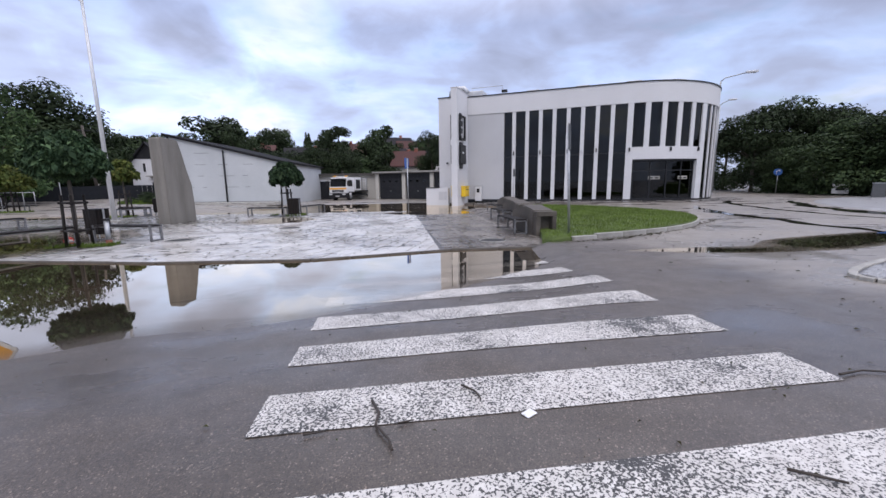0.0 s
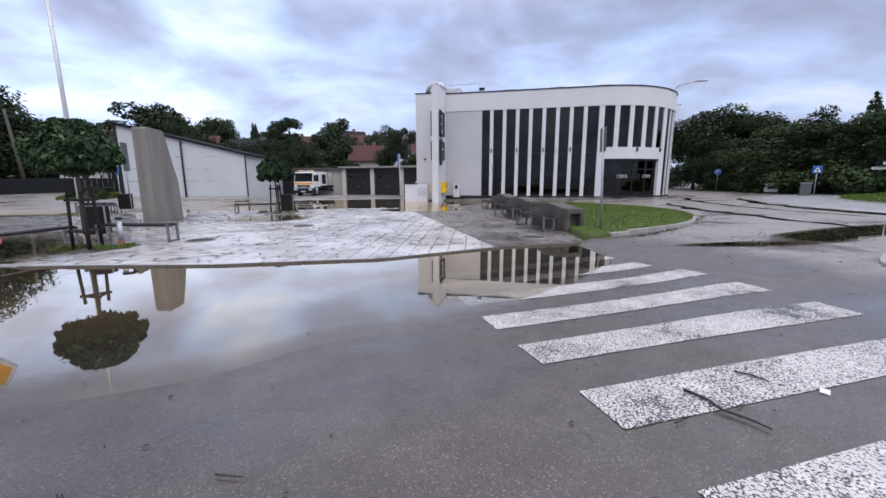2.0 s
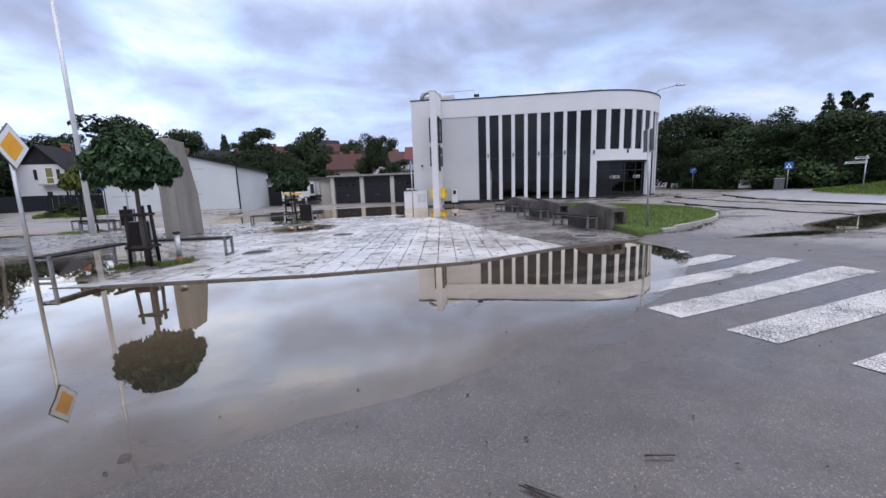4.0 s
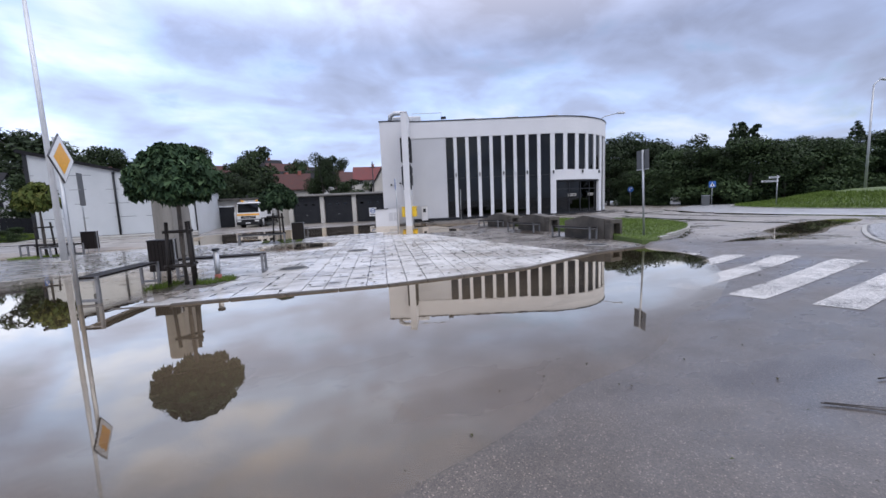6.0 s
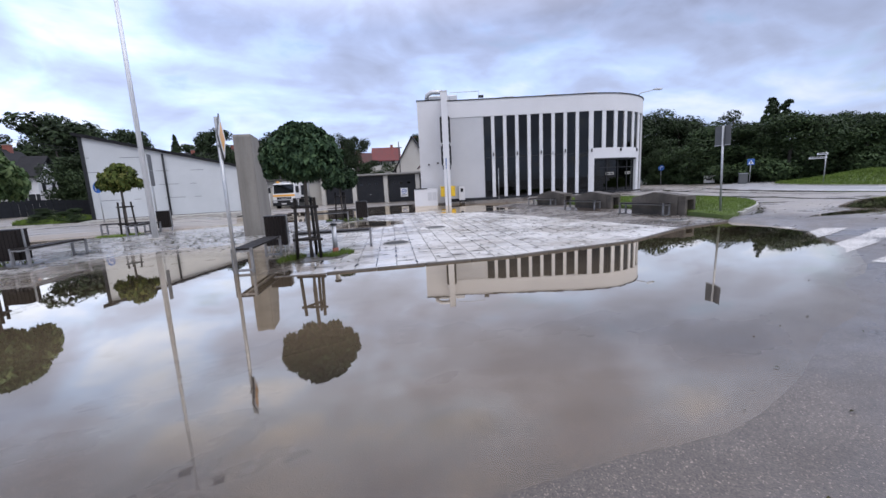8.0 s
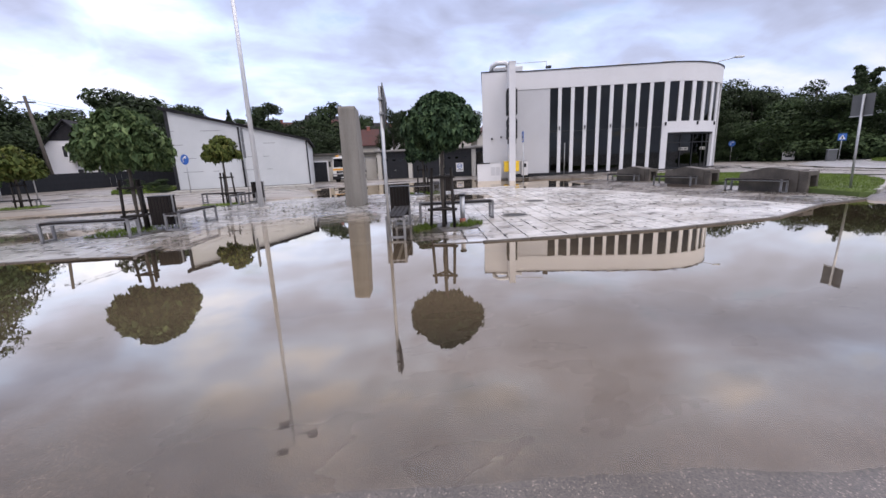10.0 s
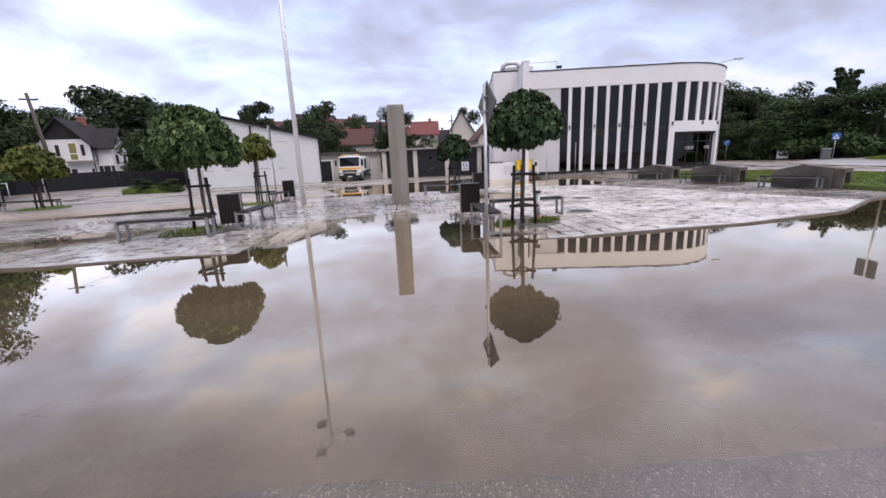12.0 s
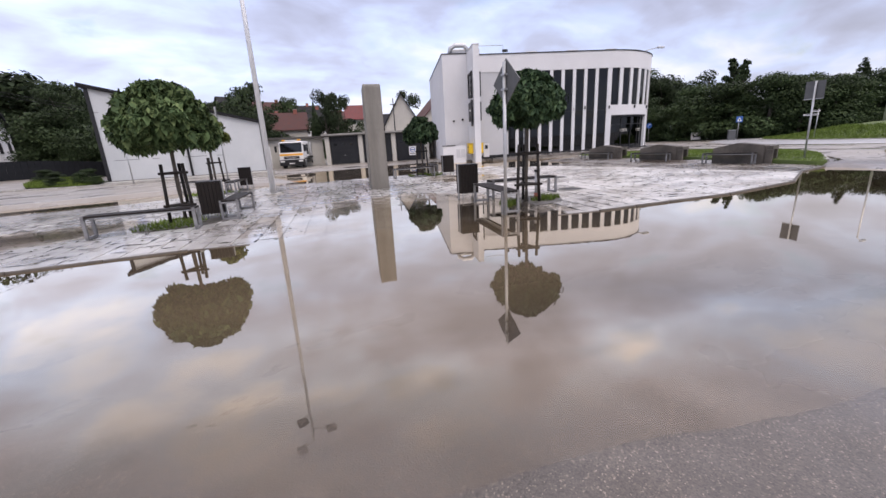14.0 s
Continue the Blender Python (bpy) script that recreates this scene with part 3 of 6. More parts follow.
def water_sheet(name, outline, z, step, label, floor):
    """A level sheet that knows how deep it is above the floor."""
    x0, x1 = min(p[0] for p in outline), max(p[0] for p in outline)
    y0, y1 = min(p[1] for p in outline), max(p[1] for p in outline)
    xs, ys = np.arange(x0, x1 + step, step), np.arange(y0, y1 + step, step)
    v, f, dep = [], [], []
    for y in ys:
        for x in xs:
            v.append((x, y, z))
            dep.append(min(1.0, max(0.0, z - floor(x, y)) * 5.0))
    n = len(xs)
    for j in range(len(ys) - 1):
        for i in range(n - 1):
            q = (j * n + i, j * n + i + 1, (j + 1) * n + i + 1, (j + 1) * n + i)
            if max(dep[k] for k in q) > 0:
                f.append(q)
    me = sheet(v, f, name, M_WATER)
    at = me.attributes.new("depth", "FLOAT", "POINT")
    at.data.foreach_set("value", dep)
    return tagged(new(name, me), label, "water", kind="structure")


def floor_height(x, y):
    return plaza(x, y) if in_square(x, y) else land(x, y)


water_sheet("water", [(-64, 2.6), (5.2, 26.6)], WATER_Z, 0.4, "still brown flood water mirroring sky and trees", floor_height)
water_sheet("water_yard", [(-12.0, 24.0), (15.0, 47.0)], YARD_WATER_Z, 0.5, "sheet of flood water across the garage yard", land)
water_sheet("water_road", [(4.8, 5.4), (21.0, 11.4)], -0.020, 0.3, "shallow rain puddle on the asphalt road", land)


# dark silt left in sweeps on the roundabout
M_SILT = surface("wet_dark_silt", (0.025, 0.022, 0.020), (0.05, 0.045, 0.04), 3, (0.12, 0.3), 40, 0.2)
M_TRACK = surface("water_filled_tyre_track", (0.022, 0.020, 0.018), (0.036, 0.032, 0.029), 3, (0.02, 0.07), 40, 0.02)
for k, (r0, wd, a0, a1, sq) in enumerate(((19.9, 1.5, 2.2, 3.5, 0.0), (22.3, 0.7, 2.15, 3.0, 0.9), (25.4, 0.9, 2.6, 3.15, -0.7))):
    v, f, n = [], [], 60
    for i in range(n + 1):
        a = a0 + (a1 - a0) * i / n
        w = wd * math.sin(math.pi * i / n) ** 0.5 * (0.7 + 0.5 * wob(i * 0.35, k, 1.0))
        q = r0 + sq * math.sin(a * 3 + k) + 0.4 * wob(i * 0.12, k * 3.0, 1.0)
        for e in (-w / 2, w / 2):
            x, y = 40 + (q + e) * math.cos(a), 8 + (q + e) * math.sin(a)
            v.append((x, y, land(x, y) + 0.006))
    f = [(2 * i, 2 * i + 1, 2 * i + 3, 2 * i + 2) for i in range(n)]
    tagged(new("silt_streak", sheet(v, f, "silt_streak", M_TRACK)), "dark water-filled track swept through silt on the road", "silt", kind="structure")


# ---- large structure: the curved hall of glass ----
HALLF = pose(9.85, 32.6, 0, 0, 0, -28.36)
CURVE_S, CURVE_R = 9.33, 7.2


def plan(s, out=0.0):
    """Point on the facade line s metres along, moved out by a distance, with the local heading."""
    if s <= CURVE_S:
        return s, -out, 0.0
    a = min((s - CURVE_S) / CURVE_R, math.pi)
    rr = CURVE_R + out
    return CURVE_S + rr * math.sin(a), CURVE_R - rr * math.cos(a), a


def strip(s0, s1, z0, z1, o0, o1, step=0.35):
    """A wall piece that follows the facade line between two offsets."""
    n = max(1, int(math.ceil((s1 - s0) / step))) if s1 > CURVE_S else 1
    if s0 < CURVE_S < s1:
        ss = [s0] + [CURVE_S + (s1 - CURVE_S) * i / n for i in range(n + 1)]
    else:
        ss = [s0 + (s1 - s0) * i / n for i in range(n + 1)]
    bm = bmesh.new()
    rows = []
    for s in ss:
        xo, yo, _ = plan(s, o1)
        xi, yi, _ = plan(s, o0)
        rows.append([bm.verts.new(p) for p in ((xo, yo, z0), (xo, yo, z1), (xi, yi, z1), (xi, yi, z0))])
    for a, b in zip(rows, rows[1:]):
        for i in range(4):
            bm.faces.new((a[i], b[i], b[(i + 1) % 4], a[(i + 1) % 4]))
    bm.faces.new(rows[0])
    bm.faces.new(rows[-1][::-1])
    bmesh.ops.recalc_face_normals(bm, faces=bm.faces)
    return bm


def upright(s, width, z0, z1, o0, o1):
    x, y, a = plan(s, 0)
    return box(-width / 2, width / 2, -o1, -o0, z0, z1, 0, Matrix.Translation((x, y, 0)) @ Matrix.Rotation(a, 4, "Z"))


def civic_building():
    b = root("civic_building", HALLF, "white modern building with curved glazed front and vertical fins", "building", "structure")
    S_END = CURVE_S + CURVE_R * math.pi
    S0 = -5.8
    part("wall", box(S0, -3.65, 0, 0.35, -0.4, 8.75), M_WHITE, b, "white rendered end wall")
    part("wall", box(S0, S0 + 0.35, 0.35, 14.4, -0.4, 8.75), M_WHITE, b)
    part("wall", box(-3.15, -0.02, 0, 0.35, -0.4, 7.2), M_GREYWALL, b, "pale grey rendered wall")
    part("wall", box(S0, CURVE_S, 14.05, 14.4, -0.4, 8.65), M_WHITE, b)
    fin = part("wing_wall", box(-3.65, -3.15, -2.95, 0.6, -0.35, 8.85, 0.015), M_WHITE, b, "tall white wing wall")
    # upper band and coping
    part("parapet_band", strip(-3.15, S_END, 7.2, 8.62, -0.3, 0.05), M_WHITE, b, "smooth white parapet band")
    part("coping", strip(-3.15, S_END, 8.62, 8.70, -0.35, 0.10), M_DARK, b, "dark metal coping")
    part("coping", box(S0 - 0.05, -3.66, -0.05, 0.40, 8.75, 8.83), M_DARK, b)
    part("coping", box(S0 - 0.05, S0 + 0.40, 0.40, 14.45, 8.75, 8.83), M_DARK, b)
    part("coping", box(-3.68, -3.12, -2.98, 0.62, 8.85, 8.90), M_WHITE, b)
    line = [plan(CURVE_S + CURVE_R * math.pi * i / 28, -0.32)[:2] for i in range(29)]
    part("roof", prism([(-5.4, 0.36), (CURVE_S, 0.36)] + line[1:] + [(-5.4, 14.0)], 8.1, 8.3), M_DARK, b, "flat grey roof")
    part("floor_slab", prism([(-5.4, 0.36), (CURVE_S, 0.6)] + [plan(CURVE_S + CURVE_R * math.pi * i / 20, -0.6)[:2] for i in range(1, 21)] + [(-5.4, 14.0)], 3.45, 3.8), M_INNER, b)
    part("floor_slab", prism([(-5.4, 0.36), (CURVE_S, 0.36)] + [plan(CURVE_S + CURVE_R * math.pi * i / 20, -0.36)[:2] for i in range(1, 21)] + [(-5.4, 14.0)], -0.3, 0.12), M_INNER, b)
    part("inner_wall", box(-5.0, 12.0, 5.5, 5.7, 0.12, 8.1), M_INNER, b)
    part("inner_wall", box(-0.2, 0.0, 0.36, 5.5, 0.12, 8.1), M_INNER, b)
    part("plinth", strip(-3.15, S_END, -0.45, 0.14, -0.3, 0.04), M_DARK, b, "dark plinth")
    # staircase behind the entrance glass
    stair = bmesh.new()
    for i in range(18):
        box(10.2 + i * 0.28, 10.55 + i * 0.28, 3.2, 4.6, 0.12 + i * 0.18, 0.30 + i * 0.18, bm=stair)
    part("staircase", stair, M_BEIGE, b)
    # fins and glazing bays of the straight front
    fins = [0.80 + 1.062 * k for k in range(8)] + [9.42]
    edges = [0.0] + fins
    for k, s in enumerate(fins[:-1]):
        f = part("fin", upright(s, 0.29, 0.14, 7.2, -0.20, 0.03), M_WHITE, b)
        if k in (0, 2, 4, 6):
            part("wall_lamp", upright(s, 0.09, 3.75, 4.05, 0.03, 0.13), M_DARK, f, "small dark wall lamp")
        if k == 5:
            part("camera_box", upright(s, 0.12, 3.78, 3.95, 0.03, 0.18), M_LIGHTMETAL, f, "small security camera")
    curve_fins = [15.6 + 0.85 * k for k in range(15)]
    bays = list(zip(edges, edges[1:])) + list(zip(curve_fins, curve_fins[1:]))
    for s in curve_fins:
        part("fin", upright(s, 0.17, 0.14, 7.2, -0.16, 0.02), M_WHITE, b)

    def bay(s0, s1, z0, z1, bars):
        w = part("window", strip(s0 + 0.05, s1 - 0.05, z0 + 0.06, z1 - 0.05, -0.08, -0.06), M_GLASS, b, "tall dark tinted glazing")
        for z in (z0, z1 - 0.06) + bars:
            part("frame_bar", strip(s0, s1, z, z + 0.06, -0.13, -0.045), M_DARK, w)
        for s in (s0 + 0.03, s1 - 0.03):
            part("frame_bar", upright(s, 0.06, z0, z1, -0.13, -0.04), M_DARK, w)

    for s0, s1 in bays:
        bay(s0, s1, 0.14, 7.2, (3.6,))
    # entrance portal with five upper windows
    P0, P1 = 9.25, 15.55
    portal = part("portal", strip(P0, P1, 3.12, 4.02, -0.28, 0.04), M_WHITE, b, "white entrance surround")
    part("jamb", strip(P0, P0 + 0.50, 0.14, 3.12, -0.34, 0.04), M_WHITE, portal)
    part("jamb", strip(P1 - 0.62, P1, 0.14, 3.12, -0.34, 0.04), M_WHITE, portal)
    part("soffit", strip(P0 + 0.55, P1 - 0.62, 3.00, 3.12, -0.36, 0.0), M_DARK, portal)
    for i in range(6):
        s = P0 + 0.2 + i * (P1 - P0 - 0.4) / 5
        part("fin", upright(s, 0.40 if i in (0, 5) else 0.36, 4.02, 7.2, -0.20, 0.03), M_WHITE, b)
        if i < 5:
            bay(s + 0.1, s + (P1 - P0 - 0.4) / 5 - 0.1, 4.02, 7.2, ())
    for s in (P0 + 0.25, 12.4, 14.9):
        part("wall_lamp", upright(s, 0.10, 3.70, 3.98, 0.04, 0.15), M_DARK, portal, "small dark wall lamp")
    door = part("entrance_door", strip(P0 + 0.5, P1 - 0.62, 0.16, 3.0, -0.26, -0.23), M_GLASS, b, "dark glazed entrance doors")
    n = 4
    for i in range(n + 1):
        part("door_frame", upright(P0 + 0.60 + i * (P1 - P0 - 1.27) / n, 0.09, 0.14, 3.0, -0.32, -0.18), M_DARK, door)
    for z in (0.14, 2.25, 2.94):
        part("door_frame", strip(P0 + 0.55, P1 - 0.62, z, z + 0.08, -0.32, -0.18), M_DARK, door)
    # pale reflections in the door glass, drawn as strips with dark marks
    for s0 in (11.0, 13.4):
        part("notice", strip(s0, s0 + 0.9, 1.62, 1.86, -0.21, -0.20), M_KERB, door, "pale strip drawn for a reflection on the glass")
        bars = bmesh.new()
        for i in range(2):
            x, y, a = plan(s0 + 0.22 + i * 0.42, -0.19)
            box(-0.14, 0.14, -0.003, 0.003, 1.69, 1.78, bm=bars, m=Matrix.Translation((x, y, 0)) @ Matrix.Rotation(a, 4, "Z"))
        part("lettering", bars, M_DARK, door)
    # upright sign letters as dark raised bars on both faces of the wing wall
    for side, x0, x1 in ((-1, -3.74, -3.66), (1, -3.14, -3.06)):
        for k in range(8):
            z = 2.7 + k * 0.56
            part("sign_bar", box(x0, x1, -2.45, -1.75 - 0.2 * (k % 3 == 1), z, z + 0.40, 0.01), M_DARK, fin, "black raised sign piece")
    for x0, x1, xm in ((-3.10, -2.98, -2.97), (-3.82, -3.70, -3.82)):
        frame_bm = bmesh.new()
        for q in ((-2.6, -2.45, 5.0, 6.9), (-1.3, -1.15, 5.0, 6.9), (-2.6, -1.15, 6.75, 6.9), (-2.6, -1.15, 5.0, 5.15)):
            box(x0, x1, q[0], q[1], q[2], q[3], bm=frame_bm)
        part("sign_frame", frame_bm, M_DARK, fin, "black square outline sign")
        panel = part("sign_panel", box(x0, x1, -2.6, -1.1, 3.1, 4.6, 0.02), M_DARK, fin, "black square sign panel")
        part("sign_mark", box(xm - 0.01, xm, -2.1, -1.7, 3.9, 4.05), M_SIGNWHITE, panel)
    # small wall cameras on the end wall
    for x, z in ((-5.0, 3.2), (-4.2, 3.3)):
        part("camera_box", box(x - 0.07, x + 0.07, -0.22, 0, z, z + 0.14, 0.02), M_DARK, b, "small dark wall camera")
    # roof gear
    unit = part("roof_unit", box(-4.9, -2.2, 1.4, 3.0, 8.3, 9.45, 0.08), M_LIGHTMETAL, b, "galvanised rooftop ventilation unit")
    part("duct", tube([(-5.0, 1.0, 8.8), (-4.9, 0.9, 9.4), (-4.5, 0.8, 9.62), (-3.7, 0.8, 9.6), (-3.4, 0.9, 9.2)], 0.2, 10), M_LIGHTMETAL, unit)
    rail = part("roof_rail", tube([(-2.9, 0.5, 8.7), (-2.9, 0.5, 9.45), (-0.3, 0.5, 9.45), (-0.3, 0.5, 8.7)], 0.025, 6), M_STEEL, b, "thin steel roof rail")
    part("bracket", box(-0.35, 0.1, 0.4, 0.6, 8.9, 9.1), M_DARK, rail)
    for s in (2.2, 6.0, 9.6, 13.0):
        x, y, a = plan(s, -0.5)
        part("roof_vent", box(-0.5, 0.5, -0.25, 0.25, 8.3, 8.84, 0.04, Matrix.Translation((x, y, 0)) @ Matrix.Rotation(a, 4, "Z")), M_STEEL, b)
    return b


civic_building()

# raised walk along the front
bm = bmesh.new()
bands = []
for i in range(60):
    s = -6.6 + i * 0.42
    xo, yo, a = plan(s, 2.2 if s > -2 else 1.0)
    xi, yi, _ = plan(s, 0.09)
    w0, w1 = HALLF @ Vector((xo, yo, 0)), HALLF @ Vector((xi, yi, 0))
    z = -0.20 + 0.22 * smooth(-6, 7, s)
    bands.append([bm.verts.new(p) for p in ((w0.x, w0.y, z - 0.5), (w0.x, w0.y, z), (w1.x, w1.y, z + 0.02), (w1.x, w1.y, z - 0.5))])
for a, b in zip(bands, bands[1:]):
    for i in range(4):
        bm.faces.new((a[i], a[(i + 1) % 4], b[(i + 1) % 4], b[i]))
bm.faces.new(bands[0][::-1])
bm.faces.new(bands[-1])
bmesh.ops.recalc_face_normals(bm, faces=bm.faces)
thing("pavement_front", bm, M_COBBLE, "dark wet walk along the building front", "pavement", "structure")


def white_hall():
    h = root("storage_hall", pose(-9.9, 39.6, 0, 0, 0, -6.5), "long white hall with a dark sloping roof edge", "hall", "structure")
    L = 10.1
    pr = [(-L, -0.4), (0, -0.4), (0, 3.72), (-L, 6.2)]

    def slab(outline, y0, y1):
        bm = bmesh.new()
        a = [bm.verts.new((x, y0, z)) for x, z in outline]
        b = [bm.verts.new((x, y1, z)) for x, z in outline]
        bm.faces.new(a)
        bm.faces.new(b[::-1])
        for i in range(len(outline)):
            bm.faces.new((a[i], b[i], b[(i + 1) % len(outline)], a[(i + 1) % len(outline)]))
        bmesh.ops.recalc_face_normals(bm, faces=bm.faces)
        return bm

    part("wall", slab(pr, 0.0, 0.3), M_HALL, h, "white clad gable wall")
    part("wall", slab(pr, 13.7, 14.0), M_HALL, h)
    part("wall", box(-0.3, 0, 0.3, 13.7, -0.4, 3.7), M_HALL, h)
    part("wall", box(-L, -L + 0.3, 0.3, 13.7, -0.4, 6.1), M_DARK, h)
    part("roof", slab([(-L - 0.35, 6.22), (0.3, 3.66), (0.3, 3.84), (-L - 0.35, 6.46)], -0.22, 14.2), M_SHEET, h, "dark sheet roof with thick verge")
    part("corner_trim", box(-L - 0.06, -L + 0.16, -0.06, 0.0, -0.3, 6.15), M_DARK, h)
    part("corner_trim", box(-0.05, 0.06, -0.05, 0.0, -0.3, 3.7), M_DARK, h)
    part("drainpipe", rod((-5.1, -0.09, 0.0), (-5.1, -0.09, 4.85), 0.075, seg=8), M_DARK, h, "black drainpipe")
    for z in (1.45, 2.5, 3.55, 4.6):
        w = L if z < 3.6 else L * (6.2 - z) / 2.48
        for k in range(int(w / 2.2)):
            x0 = -L + 0.3 + 2.2 * k + 0.3 * math.sin(7 * k + z)
            part("cladding_joint", box(x0, x0 + 0.9 + 0.5 * math.sin(3 * k + z), -0.005, 0.0, z, z + 0.03), M_BACK, h)
    part("plinth", box(-L, 0, -0.03, 0.0, -0.3, 0.1), M_CONCDARK, h)
    return h


white_hall()


def garages():
    g = root("garage_row", pose(-1.05, 50.6, -0.32, 0, 0, -31), "low row of garages with dark doors and flat roof", "garage", "structure")
    part("wall", box(-0.3, 14, 5.6, 5.9, -0.2, 3.1), M_BEIGE, g)
    part("roof", box(-0.5, 14.2, -0.45, 6.1, 3.12, 3.38, 0.02), M_CONCDARK, g, "flat roof with pale edge")
    part("roof_edge", box(-0.5, 14.2, -0.50, -0.45, 3.22, 3.40), M_CONCRETE, g)
    part("lintel", box(-0.3, 14, 0.0, 0.3, 2.75, 3.12), M_DARK, g)
    for i in range(5):
        x = i * 3.75
        if x < 14:
            part("pier", box(x - 0.24, x + 0.24, -0.14, 0.35, -0.2, 3.12, 0.01), M_BEIGE, g, "pale rendered pier")
    for i in range(3):
        x0 = i * 3.75 + 0.3
        d = part("garage_door", box(x0, x0 + 3.15, 0.06, 0.12, -0.2, 2.75), M_GARAGE, g, "closed dark sectional garage door")
        for k in range(1, 5):
            part("door_rib", box(x0, x0 + 3.15, 0.045, 0.06, k * 0.58 - 0.2, k * 0.58 - 0.17), M_DARK, d)
        part("door_handle", box(x0 + 1.5, x0 + 1.65, 0.02, 0.06, 1.0, 1.05), M_STEEL, d)
        for k in range(3):
            part("door_pane", box(x0 + 0.4 + k * 0.9, x0 + 0.75 + k * 0.9, 0.04, 0.058, 2.1, 2.3), M_GLASS, d)
    sign = root("notice_sign", pose(-1.05, 50.6, -0.32, 0, 0, -31) @ pose(9.6, 0.02, 1.05), "square white prohibition notice on the garage door", "sign")
    part("plate", box(-0.42, 0.42, -0.02, 0.0, -0.45, 0.55), M_SIGNWHITE, sign)
    ring = bmesh.new()
    for i in range(20):
        a0, a1 = 2 * math.pi * i / 20, 2 * math.pi * (i + 1) / 20
        for r0, r1 in ((0.22, 0.29),):
            q = [(r0 * math.cos(a0), r0 * math.sin(a0)), (r1 * math.cos(a0), r1 * math.sin(a0)), (r1 * math.cos(a1), r1 * math.sin(a1)), (r0 * math.cos(a1), r0 * math.sin(a1))]
            ring.faces.new([ring.verts.new((x, -0.024, z + 0.17)) for x, z in q])
    box(-0.22, 0.22, -0.026, -0.022, 0.13, 0.21, bm=ring)
    part("ring", ring, M_BLUE, sign)
    part("lettering", box(-0.32, 0.32, -0.026, -0.022, -0.30, -0.22), M_DARK, sign)
    # beige annex behind the lorry
    a = root("annex", pose(-10.6, 53.2, -0.3, 0, 0, -6), "low beige annex with dark door and eaves", "building", "structure")
    part("wall", box(0, 9.6, 0, 0.3, -0.2, 3.0), M_BEIGE, a)
    part("wall", box(9.3, 9.6, 0.3, 6, -0.2, 3.0), M_BEIGE, a)
    part("roof", box(-0.4, 9.9, -0.5, 6.3, 3.0, 3.25, 0.02), M_CONCDARK, a, "dark flat roof")
    d = part("door", box(1.1, 3.7, -0.05, 0.0, -0.1, 2.3), M_GARAGE, a, "dark double door")
    part("door_frame", box(0.95, 1.1, -0.08, 0.0, -0.2, 2.45), M_SIGNWHITE, d)
    part("door_frame", box(3.7, 3.85, -0.08, 0.0, -0.2, 2.45), M_SIGNWHITE, d)
    part("door_frame", box(0.95, 3.85, -0.08, 0.0, 2.3, 2.45), M_SIGNWHITE, d)
    part("flue", tube([(5.2, -0.1, 2.2), (5.2, -0.25, 2.3), (5.2, -0.25, 3.6)], 0.1, 8), M_DARK, a, "black flue pipe")


garages()


# low white ramp wall beside the wing wall
r = root("ramp_wall", HALLF @ pose(-6.3, -0.05, 0), "low white ramp wall with dark cap", "wall", "structure")
part("wall", box(0, 2.0, -1.9, -1.6, -0.4, 1.15, 0.01), M_WHITE, r)
part("wall", box(0, 0.3, -1.6, 0.0, -0.4, 1.15, 0.01), M_WHITE, r)
part("cap", box(-0.03, 1.1, -1.95, -1.57, 1.15, 1.22), M_DARK, r, "dark cap strip")
part("meter_door", box(1.15, 1.5, -1.92, -1.9, 0.15, 0.85), M_GREYWALL, r)
part("meter_door", box(1.55, 1.9, -1.92, -1.9, 0.15, 0.85), M_GREYWALL, r)
for face, turn in ((-3.12, 90), (-3.68, -90)):
    bx = root("post_box", HALLF @ pose(face, -1.45, 0, 0, 0, turn), "bright yellow wall box on the tall wing wall", "box", group="yellow wall boxes")
    part("body", box(-0.55, 0.55, -0.34, 0.03, 0.42, 1.22, 0.05), M_YELLOW, bx)
    part("hood", box(-0.58, 0.58, -0.38, 0.03, 1.225, 1.30, 0.02), M_YELLOW, bx)
    part("slot", box(-0.36, 0.36, -0.352, -0.341, 0.96, 1.03), M_DARK, bx)
    part("door_panel", box(-0.42, 0.42, -0.352, -0.341, 0.50, 0.88, 0.004), M_YELLOW, bx)
cb = root("utility_cabinet", HALLF @ pose(-2.15, -0.05, 0), "white utility cabinet with dark display", "cabinet")
part("body", box(-0.27, 0.27, -0.28, 0.0, 0.0, 1.25, 0.02), M_WHITE, cb)
part("hood", box(-0.29, 0.29, -0.30, 0.0, 1.25, 1.29), M_STEEL, cb)
part("display", box(-0.12, 0.12, -0.30, -0.28, 0.72, 1.05), M_DARK, cb)


